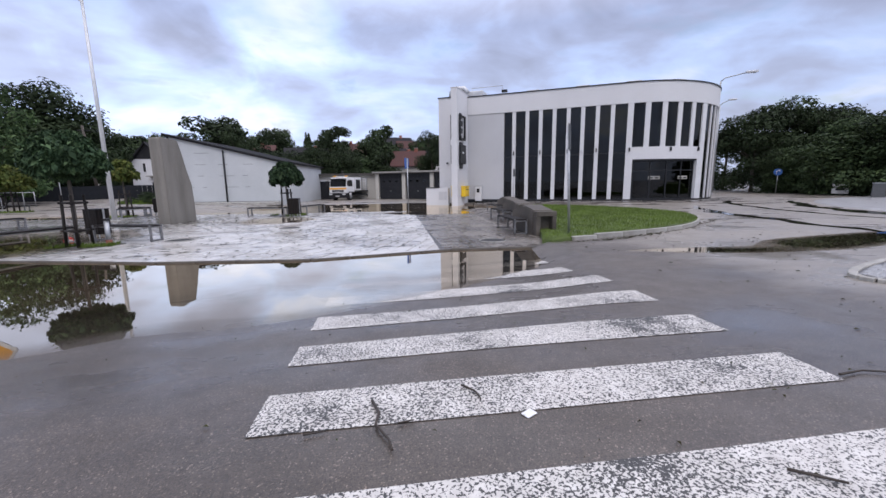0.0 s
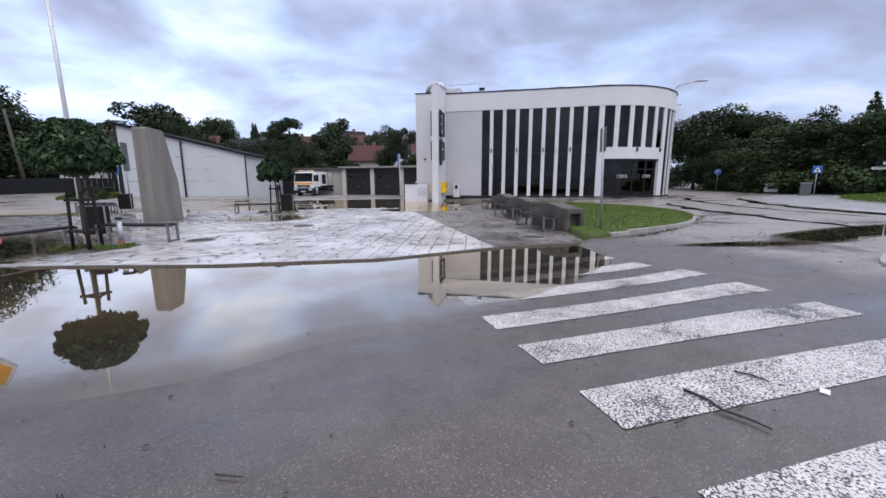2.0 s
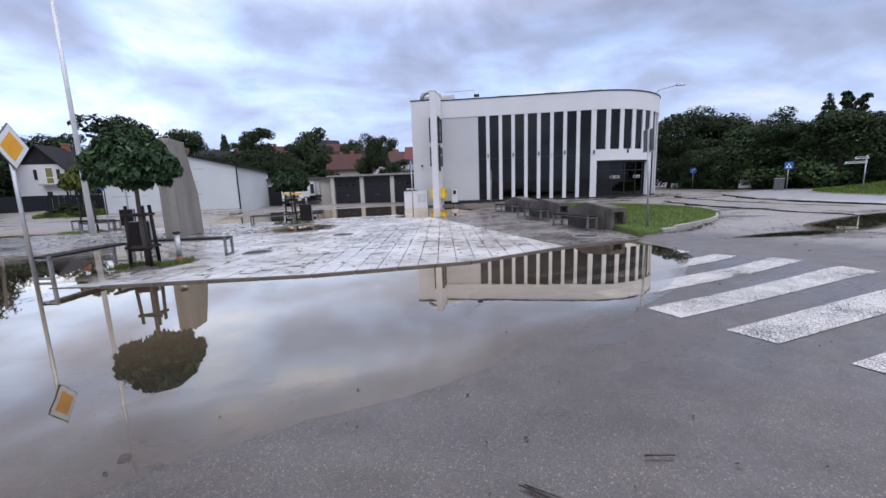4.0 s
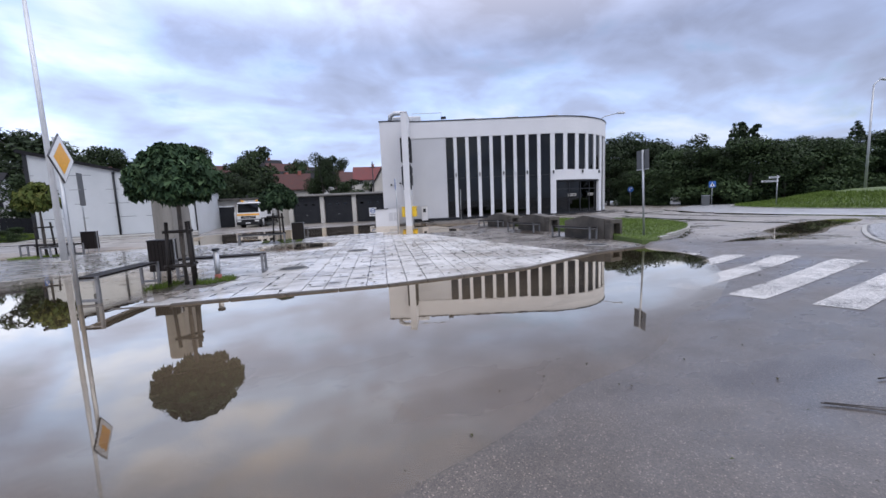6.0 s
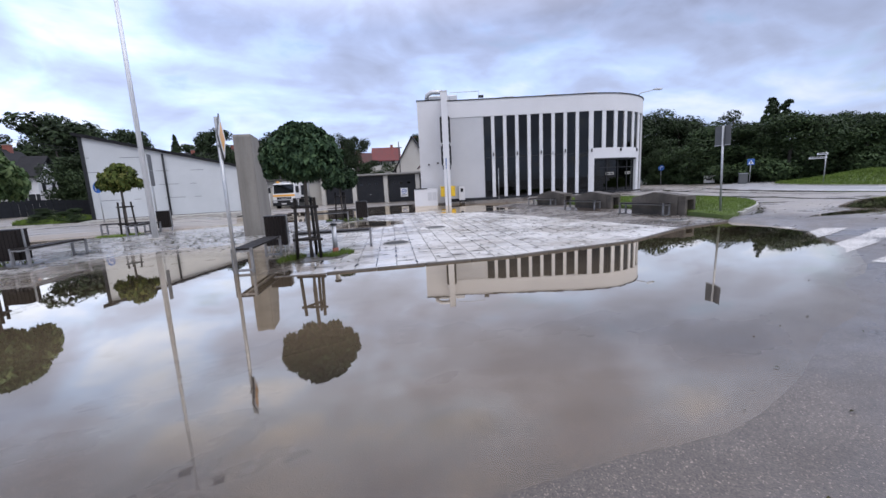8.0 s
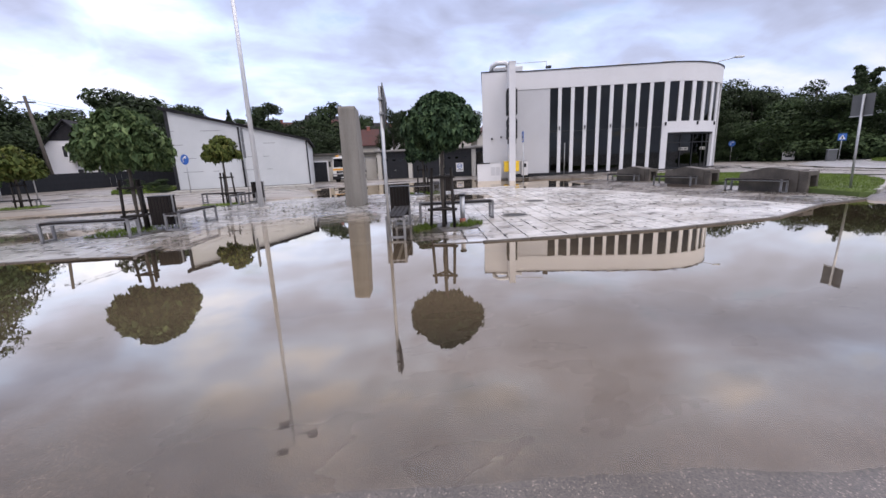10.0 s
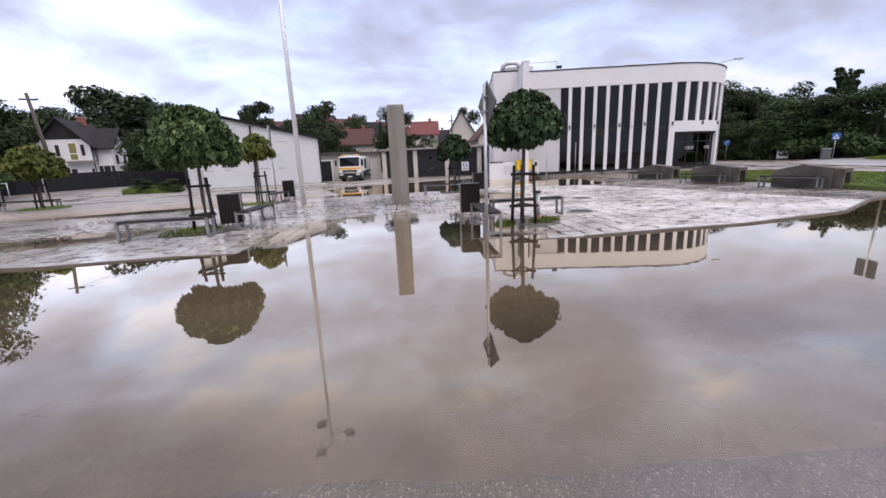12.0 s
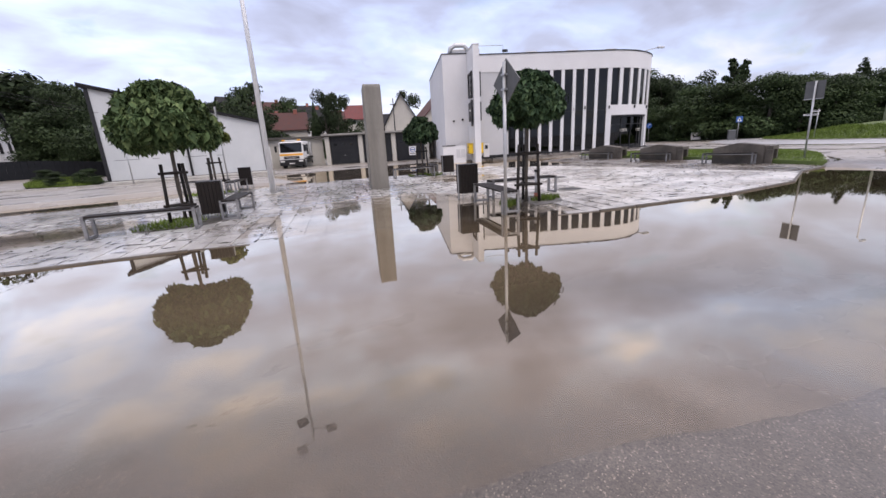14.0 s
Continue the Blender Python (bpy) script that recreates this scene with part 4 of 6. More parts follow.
# ---- trees ----
def leaf_cloud(name, centres, mat, n, size, seed, inner=0.45, droop=0.35, rise=0.6):
    """Many small folded leaves filling ellipsoid lobes (x, y, z, rx, ry, rz)."""
    rg = np.random.default_rng(seed)
    vol = np.array([c[3] * c[4] * c[5] for c in centres]) ** 0.67
    pick = rg.choice(len(centres), n, p=vol / vol.sum())
    cs = np.array(centres)[pick]
    d = rg.normal(size=(n, 3))
    d /= np.linalg.norm(d, axis=1)[:, None]
    r = inner + (1 - inner) * rg.random(n) ** 0.45
    lump = 1 + 0.10 * np.sin(d[:, 0] * 7 + seed) * np.cos(d[:, 2] * 6 + d[:, 1] * 5) + 0.075 * rg.normal(size=n)
    p = cs[:, :3] + d * cs[:, 3:] * (r * lump)[:, None]
    nrm = d + rg.normal(size=(n, 3)) * 0.55 + np.array([0, 0, rise])
    nrm /= np.linalg.norm(nrm, axis=1)[:, None]
    t1 = np.cross(nrm, rg.normal(size=(n, 3)))
    t1 /= np.linalg.norm(t1, axis=1)[:, None]
    t1[:, 2] -= droop
    t2 = np.cross(nrm, t1)
    s = size * (0.6 + 0.8 * rg.random(n))[:, None]
    v = np.empty((n, 4, 3))
    v[:, 0] = p - t1 * s * 0.5
    v[:, 1] = p + t2 * s * 0.30 + nrm * s * 0.12
    v[:, 2] = p + t1 * s * 0.6 - nrm * s * 0.08
    v[:, 3] = p - t2 * s * 0.30 + nrm * s * 0.12
    me = bpy.data.meshes.new(name)
    me.vertices.add(4 * n)
    me.vertices.foreach_set("co", v.reshape(-1))
    me.loops.add(4 * n)
    me.loops.foreach_set("vertex_index", np.arange(4 * n, dtype=np.int32))
    me.polygons.add(n)
    me.polygons.foreach_set("loop_start", np.arange(0, 4 * n, 4, dtype=np.int32))
    me.materials.append(mat)
    me.update(calc_edges=True)
    return me


def limbs(bm, base, top_z, spread, r, k, rnd):
    for i in range(k):
        a = 2 * math.pi * i / k + rnd.uniform(-0.4, 0.4)
        e = (base[0] + spread * math.cos(a), base[1] + spread * math.sin(a), top_z + rnd.uniform(-0.2, 0.3) * spread)
        mid = (base[0] + 0.4 * spread * math.cos(a), base[1] + 0.4 * spread * math.sin(a), base[2] + 0.55 * (e[2] - base[2]))
        tube([base, mid, e], [r, r * 0.7, r * 0.25], 6, bm)


def square_tree(x, y, z, crown_z0, crown_z1, radius, seed, mat, label, leaves=5200, size=0.17, skirt=0.0, clumps=240):
    """A small globe maple held by three dark stakes."""
    rnd = random.Random(seed)
    t = root("maple_tree", pose(x, y, z, 0, 0, rnd.uniform(0, 360)), label, "tree", group="staked trees on the square")
    mid, half = (crown_z0 + crown_z1) / 2 - z, (crown_z1 - crown_z0) / 2
    bm = tube([(0, 0, -0.15), (0.01, 0, 0.8), (-0.015, 0.01, crown_z0 - z + 0.15), (0, 0, mid)], [0.06, 0.05, 0.045, 0.04], 8)
    limbs(bm, (0, 0, crown_z0 - z + 0.1), mid + 0.3 * half, radius * 0.7, 0.03, 6, rnd)
    part("trunk", bm, M_BARK, t)
    # a dome, widest below its middle, of many drooping clumps
    lobes = [(0, 0, mid - 0.12 * half, radius * 0.79, radius * 0.79, half * 0.78)]
    for i in range(clumps):
        a, u = rnd.uniform(0, 6.283), rnd.random() ** 0.7
        w = max(0.0, 1 - ((u - 0.26) / 0.78) ** 2) ** 0.6 if u > 0.26 else 1 - 0.25 * ((0.26 - u) / 0.26) ** 2
        rr = radius * w * (rnd.uniform(0.80, 0.88) if u < 0.55 else 0.88 * math.sqrt(rnd.random()))
        q = rnd.uniform(0.08, 0.14) * (1.0 if clumps > 100 else 1.6)
        lobes.append((rr * math.cos(a), rr * math.sin(a), mid + half * (2 * u * 0.90 - 0.92), radius * q, radius * q, half * q * 0.75))
    if skirt:
        lobes.append((0.0, 0.0, crown_z0 - z + 0.05, radius * 0.35, radius * 0.35, skirt))
    crown = new("crown", leaf_cloud("crown", lobes, mat, leaves, size, seed, 0.35, 0.6, 1.1))
    crown.parent = t
    for i in range(3):
        a = 2 * math.pi * i / 3 + 0.3
        part("stake", rod((0.34 * math.cos(a), 0.34 * math.sin(a), -0.15), (0.27 * math.cos(a), 0.27 * math.sin(a), 1.42), 0.04, 0.038, 8), M_STAKE, t, "dark round timber stake")
    for zz_ in (0.42, 1.20):
        for i in range(3):
            a, b = 2 * math.pi * i / 3 + 0.3, 2 * math.pi * (i + 1) / 3 + 0.3
            q = 0.34 - 0.045 * zz_
            p0, p1 = Vector((q * math.cos(a), q * math.sin(a), zz_)), Vector((q * math.cos(b), q * math.sin(b), zz_))
            e = (p1 - p0) * 0.15
            part("cross_rail", rod(p0 - e, p1 + e, 0.032, seg=8), M_STAKE, t)
    return t


square_tree(-8.70, 12.40, PLAZA_Z, 1.80, 3.05, 0.98, 11, M_LEAF, "small round maple with dark stakes beside a bollard", 28000, 0.13, 0.08)
square_tree(-16.2, 16.85, PLAZA_Z, 1.58, 3.20, 1.17, 12, M_LEAFL, "broad leafy maple with dark stakes beside a bin", 32000, 0.145)
square_tree(-14.75, 24.9, PLAZA_Z + 0.05, 1.85, 3.05, 0.80, 13, M_LEAFY, "thin yellowish maple with dark stakes", 4200, 0.16, 0.0, 60)
square_tree(-5.45, 22.9, PLAZA_Z, 1.50, 2.80, 0.96, 14, M_LEAF, "small round maple with stakes near the flooded yard", 12000, 0.14)
square_tree(-24.6, 30.0, -0.05, 1.40, 3.05, 1.22, 15, M_LEAFY, "yellowish maple with stakes by the fence", 7000, 0.18, 0.0, 80)


def wild_tree(seed, conifer=False, bush=False, open_crown=False, sparse=False):
    """A tree one metre high and about 0.75 wide, to be scaled; returns its meshes."""
    rnd = random.Random(seed)
    bm = tube([(0, 0, -0.05), (0.008, 0, 0.25), (-0.006, 0.004, 0.6), (0, 0, 0.93 if conifer else 0.75)], [0.026, 0.02, 0.013, 0.003], 7)
    lobes = []
    if conifer:
        for k in range(16):
            z = 0.10 + 0.055 * k
            w = 0.25 * (1 - k / 16.5) ** 0.9
            for i in range(7):
                a = rnd.uniform(0, 6.28)
                lobes.append((w * 0.62 * math.cos(a), w * 0.62 * math.sin(a), z - 0.02, w * 0.42, w * 0.42, 0.03))
        n, s = 6000, 0.026
    elif sparse:
        # long bare boughs that rise, each with a few thin sprays
        for k in range(17):
            z, a = 0.34 + 0.036 * k, 2.4 * k + rnd.uniform(-0.3, 0.3)
            w = (0.34 - 0.014 * k) * rnd.uniform(0.7, 1.15)
            tip = (w * math.cos(a), w * math.sin(a), z + 0.12 * rnd.uniform(0.3, 1.0))
            tube([(0, 0, z), (0.5 * tip[0], 0.5 * tip[1], z + 0.01), tip], [0.008, 0.006, 0.002], 5, bm)
            for u in (0.45, 0.7, 0.95):
                lobes.append((tip[0] * u, tip[1] * u, z + (tip[2] - z) * u * u, 0.05, 0.05, 0.022))
        n, s = 4200, 0.026
    else:
        lo = 0.02 if bush else 0.14
        for k in range(26 if not open_crown else 18):
            a, u = rnd.uniform(0, 6.28), rnd.random()
            z = lo + (0.93 - lo) * u
            w = 0.32 * math.sqrt(max(0.05, 1 - ((u - 0.42) / 0.62) ** 2))
            q = w * rnd.uniform(0.35, 1.0)
            b = rnd.uniform(0.11, 0.18) * (0.62 if open_crown else 1)
            lobes.append((q * math.cos(a), q * math.sin(a), z, b, b, b * 0.75))
            if k % 3 == 0 and not bush:
                tube([(0, 0, max(0.2, z - 0.2)), (q * 0.5 * math.cos(a), q * 0.5 * math.sin(a), z - 0.07), (q * math.cos(a), q * math.sin(a), z)], [0.009, 0.006, 0.003], 5, bm)
        n, s = (13000, 0.0225) if not open_crown else (5000, 0.021)
    return bm, lobes, n, s


PROTO = {}
for key, seed, kw, mat, lab in (
    ("oak", 1, {}, M_FAR, "tall dark green broadleaf tree"), ("lime", 2, {}, M_FAR, "tall dark rounded broadleaf tree"), ("ash", 3, {"open_crown": True}, M_FAR, "tall tree with a thin open crown"),
    ("spruce", 4, {"conifer": True}, M_FAR, "dark green pointed spruce tree"), ("hazel", 5, {"bush": True}, M_HEDGE, "dense dark green overgrown shrub"), ("willow", 6, {"bush": True}, M_HEDGE, "dense leafy thicket tree"),
    ("maple", 9, {}, M_GARDEN, "tall leafy garden tree behind the fence"),
    ("larch", 7, {"sparse": True}, M_FAR, "leaning conifer with thin bare boughs"), ("pine", 8, {"open_crown": True}, M_FAR, "dark spreading pine tree"),
):
    bm, lobes, n, s = wild_tree(seed, **kw)
    PROTO[key] = (mesh_of(bm, "trunk", M_BARK), leaf_cloud("crown", lobes, mat, n, s, seed + 40, 0.5), leaf_cloud("crown", lobes, mat, 4200, 0.040 if not kw.get("open_crown") else 0.024, seed + 40, 0.5), lab)


def plant(key, x, y, z0, height, width, turn, group, lean=0.0):
    tr, cr, far, lab = PROTO[key]
    cr = far if math.hypot(x + 6, y) > 84 else cr
    m = pose(x, y, z0, lean, lean * 0.6, turn) @ Matrix.Diagonal((width / 0.75, width / 0.75, height, 1))
    t = root("shrub" if key in ("hazel", "willow") else "tree", m, lab, "shrub" if key in ("hazel", "willow") else "tree", group=group)
    for nm, me in (("trunk", tr), ("crown", cr)):
        o = new(nm, me)
        o.parent = t


def bank(x, y):
    """Grass bank inside the roundabout."""
    d = math.hypot(x - 40, y - 8)
    return 0.14 + 1.2 * smooth(14.3, 5.0, d)


# skyline: x, y, height of the top, width
NORTH = [
    (-48.0, 131.5, 22.3, 18.2), (-33.3, 136.0, 19.6, 11.5), (-22.9, 128.0, 17.7, 7.2), (-13.2, 119.3, 18.1, 12.5), (-5.0, 119.9, 13.8, 9.2), (-42.4, 143.9, 18.4, 15.4),
    (3.2, 120.0, 13.3, 10.9), (-53.6, 118.4, 15.9, 9.1), (9.8, 109.6, 14.0, 7.0), (12.8, 84.2, 12.2, 8.1), (10.2, 90.0, 11.4, 4.5), (-31.8, 120.1, 17.1, 11.5),
    (-22.5, 121.5, 17.2, 5.5), (-13.8, 112.1, 17.0, 9.0), (19.6, 67.8, 10.6, 7.0), (9.3, 80.9, 11.9, 6.6), (-3.9, 123.8, 14.2, 7.0), (-7.4, 89.7, 9.5, 8.4),
    (-14.4, 88.8, 9.4, 8.4), (-26.8, 96.3, 10.1, 9.6), (-0.2, 85.0, 8.1, 6.8), (-4.1, 92.0, 11.3, 7.4)]
WEST = [
    (-47.0, 64.7, 15.8, 14.3), (-49.6, 62.7, 13.1, 12.0), (-44.0, 66.7, 11.2, 12.0), (-45.2, 77.8, 11.0, 8.4), (-27.1, 78.4, 11.4, 6.2), (-24.6, 67.1, 5.6, 7.0),
    (-23.7, 63.7, 5.2, 6.6), (-36.2, 93.4, 16.0, 15.6), (-41.0, 80.1, 11.2, 7.7), (-24.8, 61.2, 7.0, 6.8), (-22.9, 57.5, 4.4, 4.6), (-25.4, 61.4, 6.3, 4.9), (-0.5, 97.3, 15.5, 7.8)]
EAST = [
    (44.5, 43.1, 9.7, 9.3), (49.7, 43.4, 10.8, 11.7), (54.8, 43.5, 10.2, 9.6), (42.4, 30.1, 5.9, 9.3), (47.3, 43.0, 10.3, 6.7), (49.5, 39.8, 9.0, 6.7),
    (42.5, 31.9, 6.7, 6.7), (57.1, 36.4, 10.4, 9.2), (56.2, 31.5, 10.8, 5.4), (41.6, 26.9, 6.4, 7.6), (42.6, 23.4, 6.8, 7.6), (43.8, 20.9, 6.7, 7.6),
    (51.1, 22.5, 7.0, 6.5), (46.0, 18.6, 6.2, 7.0), (49.3, 18.0, 5.6, 6.7), (54.3, 18.5, 8.5, 5.5), (53.7, 15.6, 6.8, 7.3), (49.4, 52.4, 7.9, 7.9), (52.3, 12.0, 6.7, 7.8)]
rnd = random.Random(5)
for i, (x, y, top, w) in enumerate(NORTH):
    z0 = land(x, y) - 0.3
    kind = "spruce" if w < 6 or i in (2, 12) else ("ash" if i in (3, 14, 9) else rnd.choice(("oak", "lime")))
    plant(kind, x, y, z0, (top - z0) * 1.02, min(w * 1.0, (top - z0) * 0.85), rnd.uniform(0, 360), "trees on the hill")
for i in range(70):
    x, y = rnd.uniform(-75, 30), rnd.uniform(96, 132)
    # houses, not woods, fill the gap beyond the garages
    if x > 1 + 0.12 * (y - 96) and i % 4:
        continue
    plant(rnd.choice(("oak", "lime", "hazel", "willow", "spruce")), x, y, land(x, y) - 0.3, rnd.uniform(6.5, 9.5), rnd.uniform(6, 9), rnd.uniform(0, 360), "trees on the hill")
for i in range(22):
    x, y = -32 + 2.3 * i + rnd.uniform(-0.8, 0.8), rnd.uniform(71, 84)
    plant(rnd.choice(("willow", "hazel", "lime")), x, y, land(x, y) - 0.2, rnd.uniform(5.8, 8.0) if x < -2.5 else rnd.uniform(3.2, 4.6), rnd.uniform(6, 8.5) if x < -2.5 else 4.5, rnd.uniform(0, 360), "trees on the hill")
for x, y, top, w in ((-9.2, 60, 7.2, 6.5), (-6.6, 62.5, 6.6, 5.5), (-12.5, 61, 6.5, 6.5), (-16.5, 62, 6.8, 7.0)):
    plant(rnd.choice(("oak", "lime", "willow")), x, y, 0.0, top, w, rnd.uniform(0, 360), "trees on the hill")
for i, (x, y, top, w) in enumerate(WEST):
    z0 = land(x, y) - 0.2
    plant(rnd.choice(("oak", "lime")) if top > 6.5 else "willow", x, y, z0, top - z0, w * 1.15, rnd.uniform(0, 360), "trees behind the house")
plant("maple", -32.6, 38.6, 0.0, 10.2, 8.6, 75, "trees behind the house")
for i in range(16):
    x, y = rnd.uniform(-85, -40), rnd.uniform(62, 88)
    plant(rnd.choice(("oak", "lime", "willow")), x, y, land(x, y) - 0.2, rnd.uniform(7, 10), rnd.uniform(7, 10), rnd.uniform(0, 360), "trees behind the house")
for i, (x, y, top, w) in enumerate(EAST):
    z0 = bank(x, y) - 0.1 if math.hypot(x - 40, y - 8) < 14 else 0.0
    plant("pine" if i == 7 else "spruce" if i in (8, 15) else ("oak" if top > 8.6 else rnd.choice(("hazel", "willow"))), x, y, z0, (top - z0) * (1.08 if i in (8, 15) else 1.03), w * (1.5 if i in (8, 15) else 1.05), rnd.uniform(0, 360), "thicket beyond the roundabout")
plant("larch", 93.0, 47.8, 0.0, 16.0, 11.0, 40, "thicket beyond the roundabout", 7.0)
plant("hazel", -28.2, 65.5, 0.4, 2.6, 4.2, 0, "trees behind the house")
for i in range(40):
    u = i / 39
    x, y = 41.5 + 12.5 * u + rnd.uniform(-0.6, 0.6), 36.5 - 27 * u + rnd.uniform(-1, 1) + 3.5 * math.sin(u * 3.1)
    z0 = bank(x, y) - 0.1 if math.hypot(x - 40, y - 8) < 14 else 0.0
    plant(rnd.choice(("hazel", "willow")), x + 1.0, y + 1.0, z0, rnd.uniform(3.2, 5.2), rnd.uniform(4, 5.5), rnd.uniform(0, 360), "thicket beyond the roundabout")
for i in range(22):
    x, y = rnd.uniform(56, 90), rnd.uniform(-10, 70)
    plant(rnd.choice(("oak", "lime", "willow")), x, y, 0.0, rnd.uniform(5, 7.2), rnd.uniform(8, 11), rnd.uniform(0, 360), "thicket beyond the roundabout")


# ---- paving, kerbs, grass ----
def paint_stripe(x0, x1, y0, y1):
    nxs, nys = max(2, int((x1 - x0) / 0.4)), 4
    v, f = [], []
    for j in range(nys + 1):
        for i in range(nxs + 1):
            x, y = x0 + (x1 - x0) * i / nxs, y0 + (y1 - y0) * j / nys
            v.append((x, y, land(x, y) + 0.006))
    for j in range(nys):
        for i in range(nxs):
            a = j * (nxs + 1) + i
            f.append((a, a + 1, a + nxs + 2, a + nxs + 1))
    return sheet(v, f, "crossing_stripe", M_STRIPE)


for k in range(7):
    y0 = 1.27 + 1.03 * k
    ob = new("crossing_stripe", paint_stripe(-0.90, 3.36 if k < 5 else 3.28, y0, y0 + 0.5))
    tagged(ob, "worn white painted crossing stripe on wet asphalt", "road marking", "crossing stripes", "structure")


def kerb_line(name, pts, closed, z_of, h, w, label, step=1.0, mat=None):
    """A row of separate kerb stones along a line."""
    base = root(name, UP, label, "kerb", "structure")
    pts = [Vector((*p, 0)) for p in pts]
    if closed:
        pts.append(pts[0])
    dense = []
    for a, b in zip(pts, pts[1:]):
        n = max(1, round((b - a).length / step))
        dense += [a.lerp(b, i / n) for i in range(n)]
    dense.append(pts[-1])
    unit = None
    for a, b in zip(dense, dense[1:]):
        c, d = (a + b) / 2, b - a
        me = mesh_of(box(-0.5, 0.5, -w / 2, w / 2, -0.25, h, 0.018), "kerbstone", mat or M_KERB) if unit is None else unit
        unit = me
        o = new("kerbstone", me)
        o.parent = base
        o.matrix_basis = Matrix.Translation((c.x, c.y, z_of(c.x, c.y))) @ Matrix.Rotation(math.atan2(d.y, d.x), 4, "Z") @ Matrix.Diagonal((d.length - 0.012, 1, 1, 1))
    return base


def smooth_ring(pts, times=2):
    for _ in range(times):
        out = []
        for i, a in enumerate(pts):
            b = pts[(i + 1) % len(pts)]
            out += [(0.75 * a[0] + 0.25 * b[0], 0.75 * a[1] + 0.25 * b[1]), (0.25 * a[0] + 0.75 * b[0], 0.25 * a[1] + 0.75 * b[1])]
        pts = out
    return pts


def inside(x, y, poly):
    c = False
    for (x0, y0), (x1, y1) in zip(poly, poly[1:] + poly[:1]):
        if (y0 > y) != (y1 > y) and x < (x1 - x0) * (y - y0) / (y1 - y0) + x0:
            c = not c
    return c


RING = smooth_ring(ISLAND, 1)
kerb_line("kerb_island", RING[1:22], False, lambda x, y: 0.0 - 0.10 * smooth(6, 3.6, x), 0.13, 0.16, "pale concrete kerb round the grass island", 0.8)


def grass_sheet(name, poly, height, label):
    cx, cy = sum(p[0] for p in poly) / len(poly), sum(p[1] for p in poly) / len(poly)
    bm = bmesh.new()
    ring = [bm.verts.new((x, y, height(x, y))) for x, y in poly]
    rows = [ring]
    for k in range(1, 9):
        u = 1 - k / 9
        rows.append([bm.verts.new((cx + (x - cx) * u, cy + (y - cy) * u, height(cx + (x - cx) * u, cy + (y - cy) * u))) for x, y in poly])
    c = bm.verts.new((cx, cy, height(cx, cy)))
    n = len(poly)
    for a, b in zip(rows, rows[1:]):
        for i in range(n):
            bm.faces.new((a[i], a[(i + 1) % n], b[(i + 1) % n], b[i])).smooth = True
    for i in range(n):
        bm.faces.new((rows[-1][i], rows[-1][(i + 1) % n], c))
    low_ring = [bm.verts.new((x, y, height(x, y) - 0.4)) for x, y in poly]
    for i in range(n):
        bm.faces.new((low_ring[i], low_ring[(i + 1) % n], ring[(i + 1) % n], ring[i]))
    return thing(name, bm, M_GRASS, label, "grass", "structure")


isl_h = lambda x, y: 0.12 - 0.08 * smooth(6, 3.6, x) + 0.05 * smooth(0, 4, x - 5)
grass_sheet("ground_island", RING, isl_h, "bright green mown grass island")
MOUND = [(40 + 14.3 * math.cos(a), 8 + 14.3 * math.sin(a)) for a in np.linspace(0, 2 * math.pi, 49)[:-1]]
grass_sheet("ground_bank", MOUND, bank, "green grass bank inside the roundabout")


def blades(name, count, sampler, zf, size, seed, label):
    rg = np.random.default_rng(seed)
    pts = []
    while len(pts) < count:
        x, y = sampler(rg)
        if x is not None:
            pts.append((x, y, zf(x, y)))
    p = np.array(pts)
    n = len(p)
    a = rg.random(n) * 6.283
    h = size * (0.5 + rg.random(n))
    w = size * 0.16
    lean = rg.normal(size=(n, 2)) * 0.35
    v = np.empty((n, 3, 3))
    v[:, 0] = p + np.c_[np.cos(a) * w, np.sin(a) * w, np.full(n, -0.01)]
    v[:, 1] = p - np.c_[np.cos(a) * w, np.sin(a) * w, np.full(n, 0.01)]
    v[:, 2] = p + np.c_[lean * h[:, None], h]
    me = bpy.data.meshes.new(name)
    me.from_pydata(v.reshape(-1, 3).tolist(), [], np.arange(3 * n).reshape(n, 3).tolist())
    me.materials.append(M_BLADE)
    return tagged(new(name, me), label, "grass", kind="stuff")


def in_island(rg):
    x, y = rg.uniform(3.9, 12.6), rg.uniform(9.4, 23.3)
    return (x, y) if inside(x, y, RING) else (None, None)


blades("grass", 40000, in_island, isl_h, 0.055, 3, "short green grass on the island")


def on_bank(rg):
    a, q = rg.uniform(1.7, 3.6), rg.uniform(8, 14.2)
    return 40 + q * math.cos(a), 8 + q * math.sin(a)


blades("grass", 16000, on_bank, bank, 0.16, 4, "grass on the roundabout bank")
kerb_line("kerb_bank", [(40 + 14.45 * math.cos(a), 8 + 14.45 * math.sin(a)) for a in np.linspace(1.3, 4.2, 34)], False, lambda x, y: 0.0, 0.15, 0.18, "pale kerb round the grass bank", 1.3)
bm = bmesh.new()
ang = np.linspace(1.0, 4.6, 60)
rows = [[bm.verts.new((40 + q * math.cos(a), 8 + q * math.sin(a), z)) for a in ang] for q, z in ((14.3, 0.10), (18.6, 0.05), (18.9, -0.03))]
for a, b in zip(rows, rows[1:]):
    for i in range(len(ang) - 1):
        bm.faces.new((a[i], a[i + 1], b[i + 1], b[i]))
bmesh.ops.recalc_face_normals(bm, faces=bm.faces)
thing("pavement_apron", bm, M_APRON, "pale sett apron round the grass bank", "pavement", "structure")

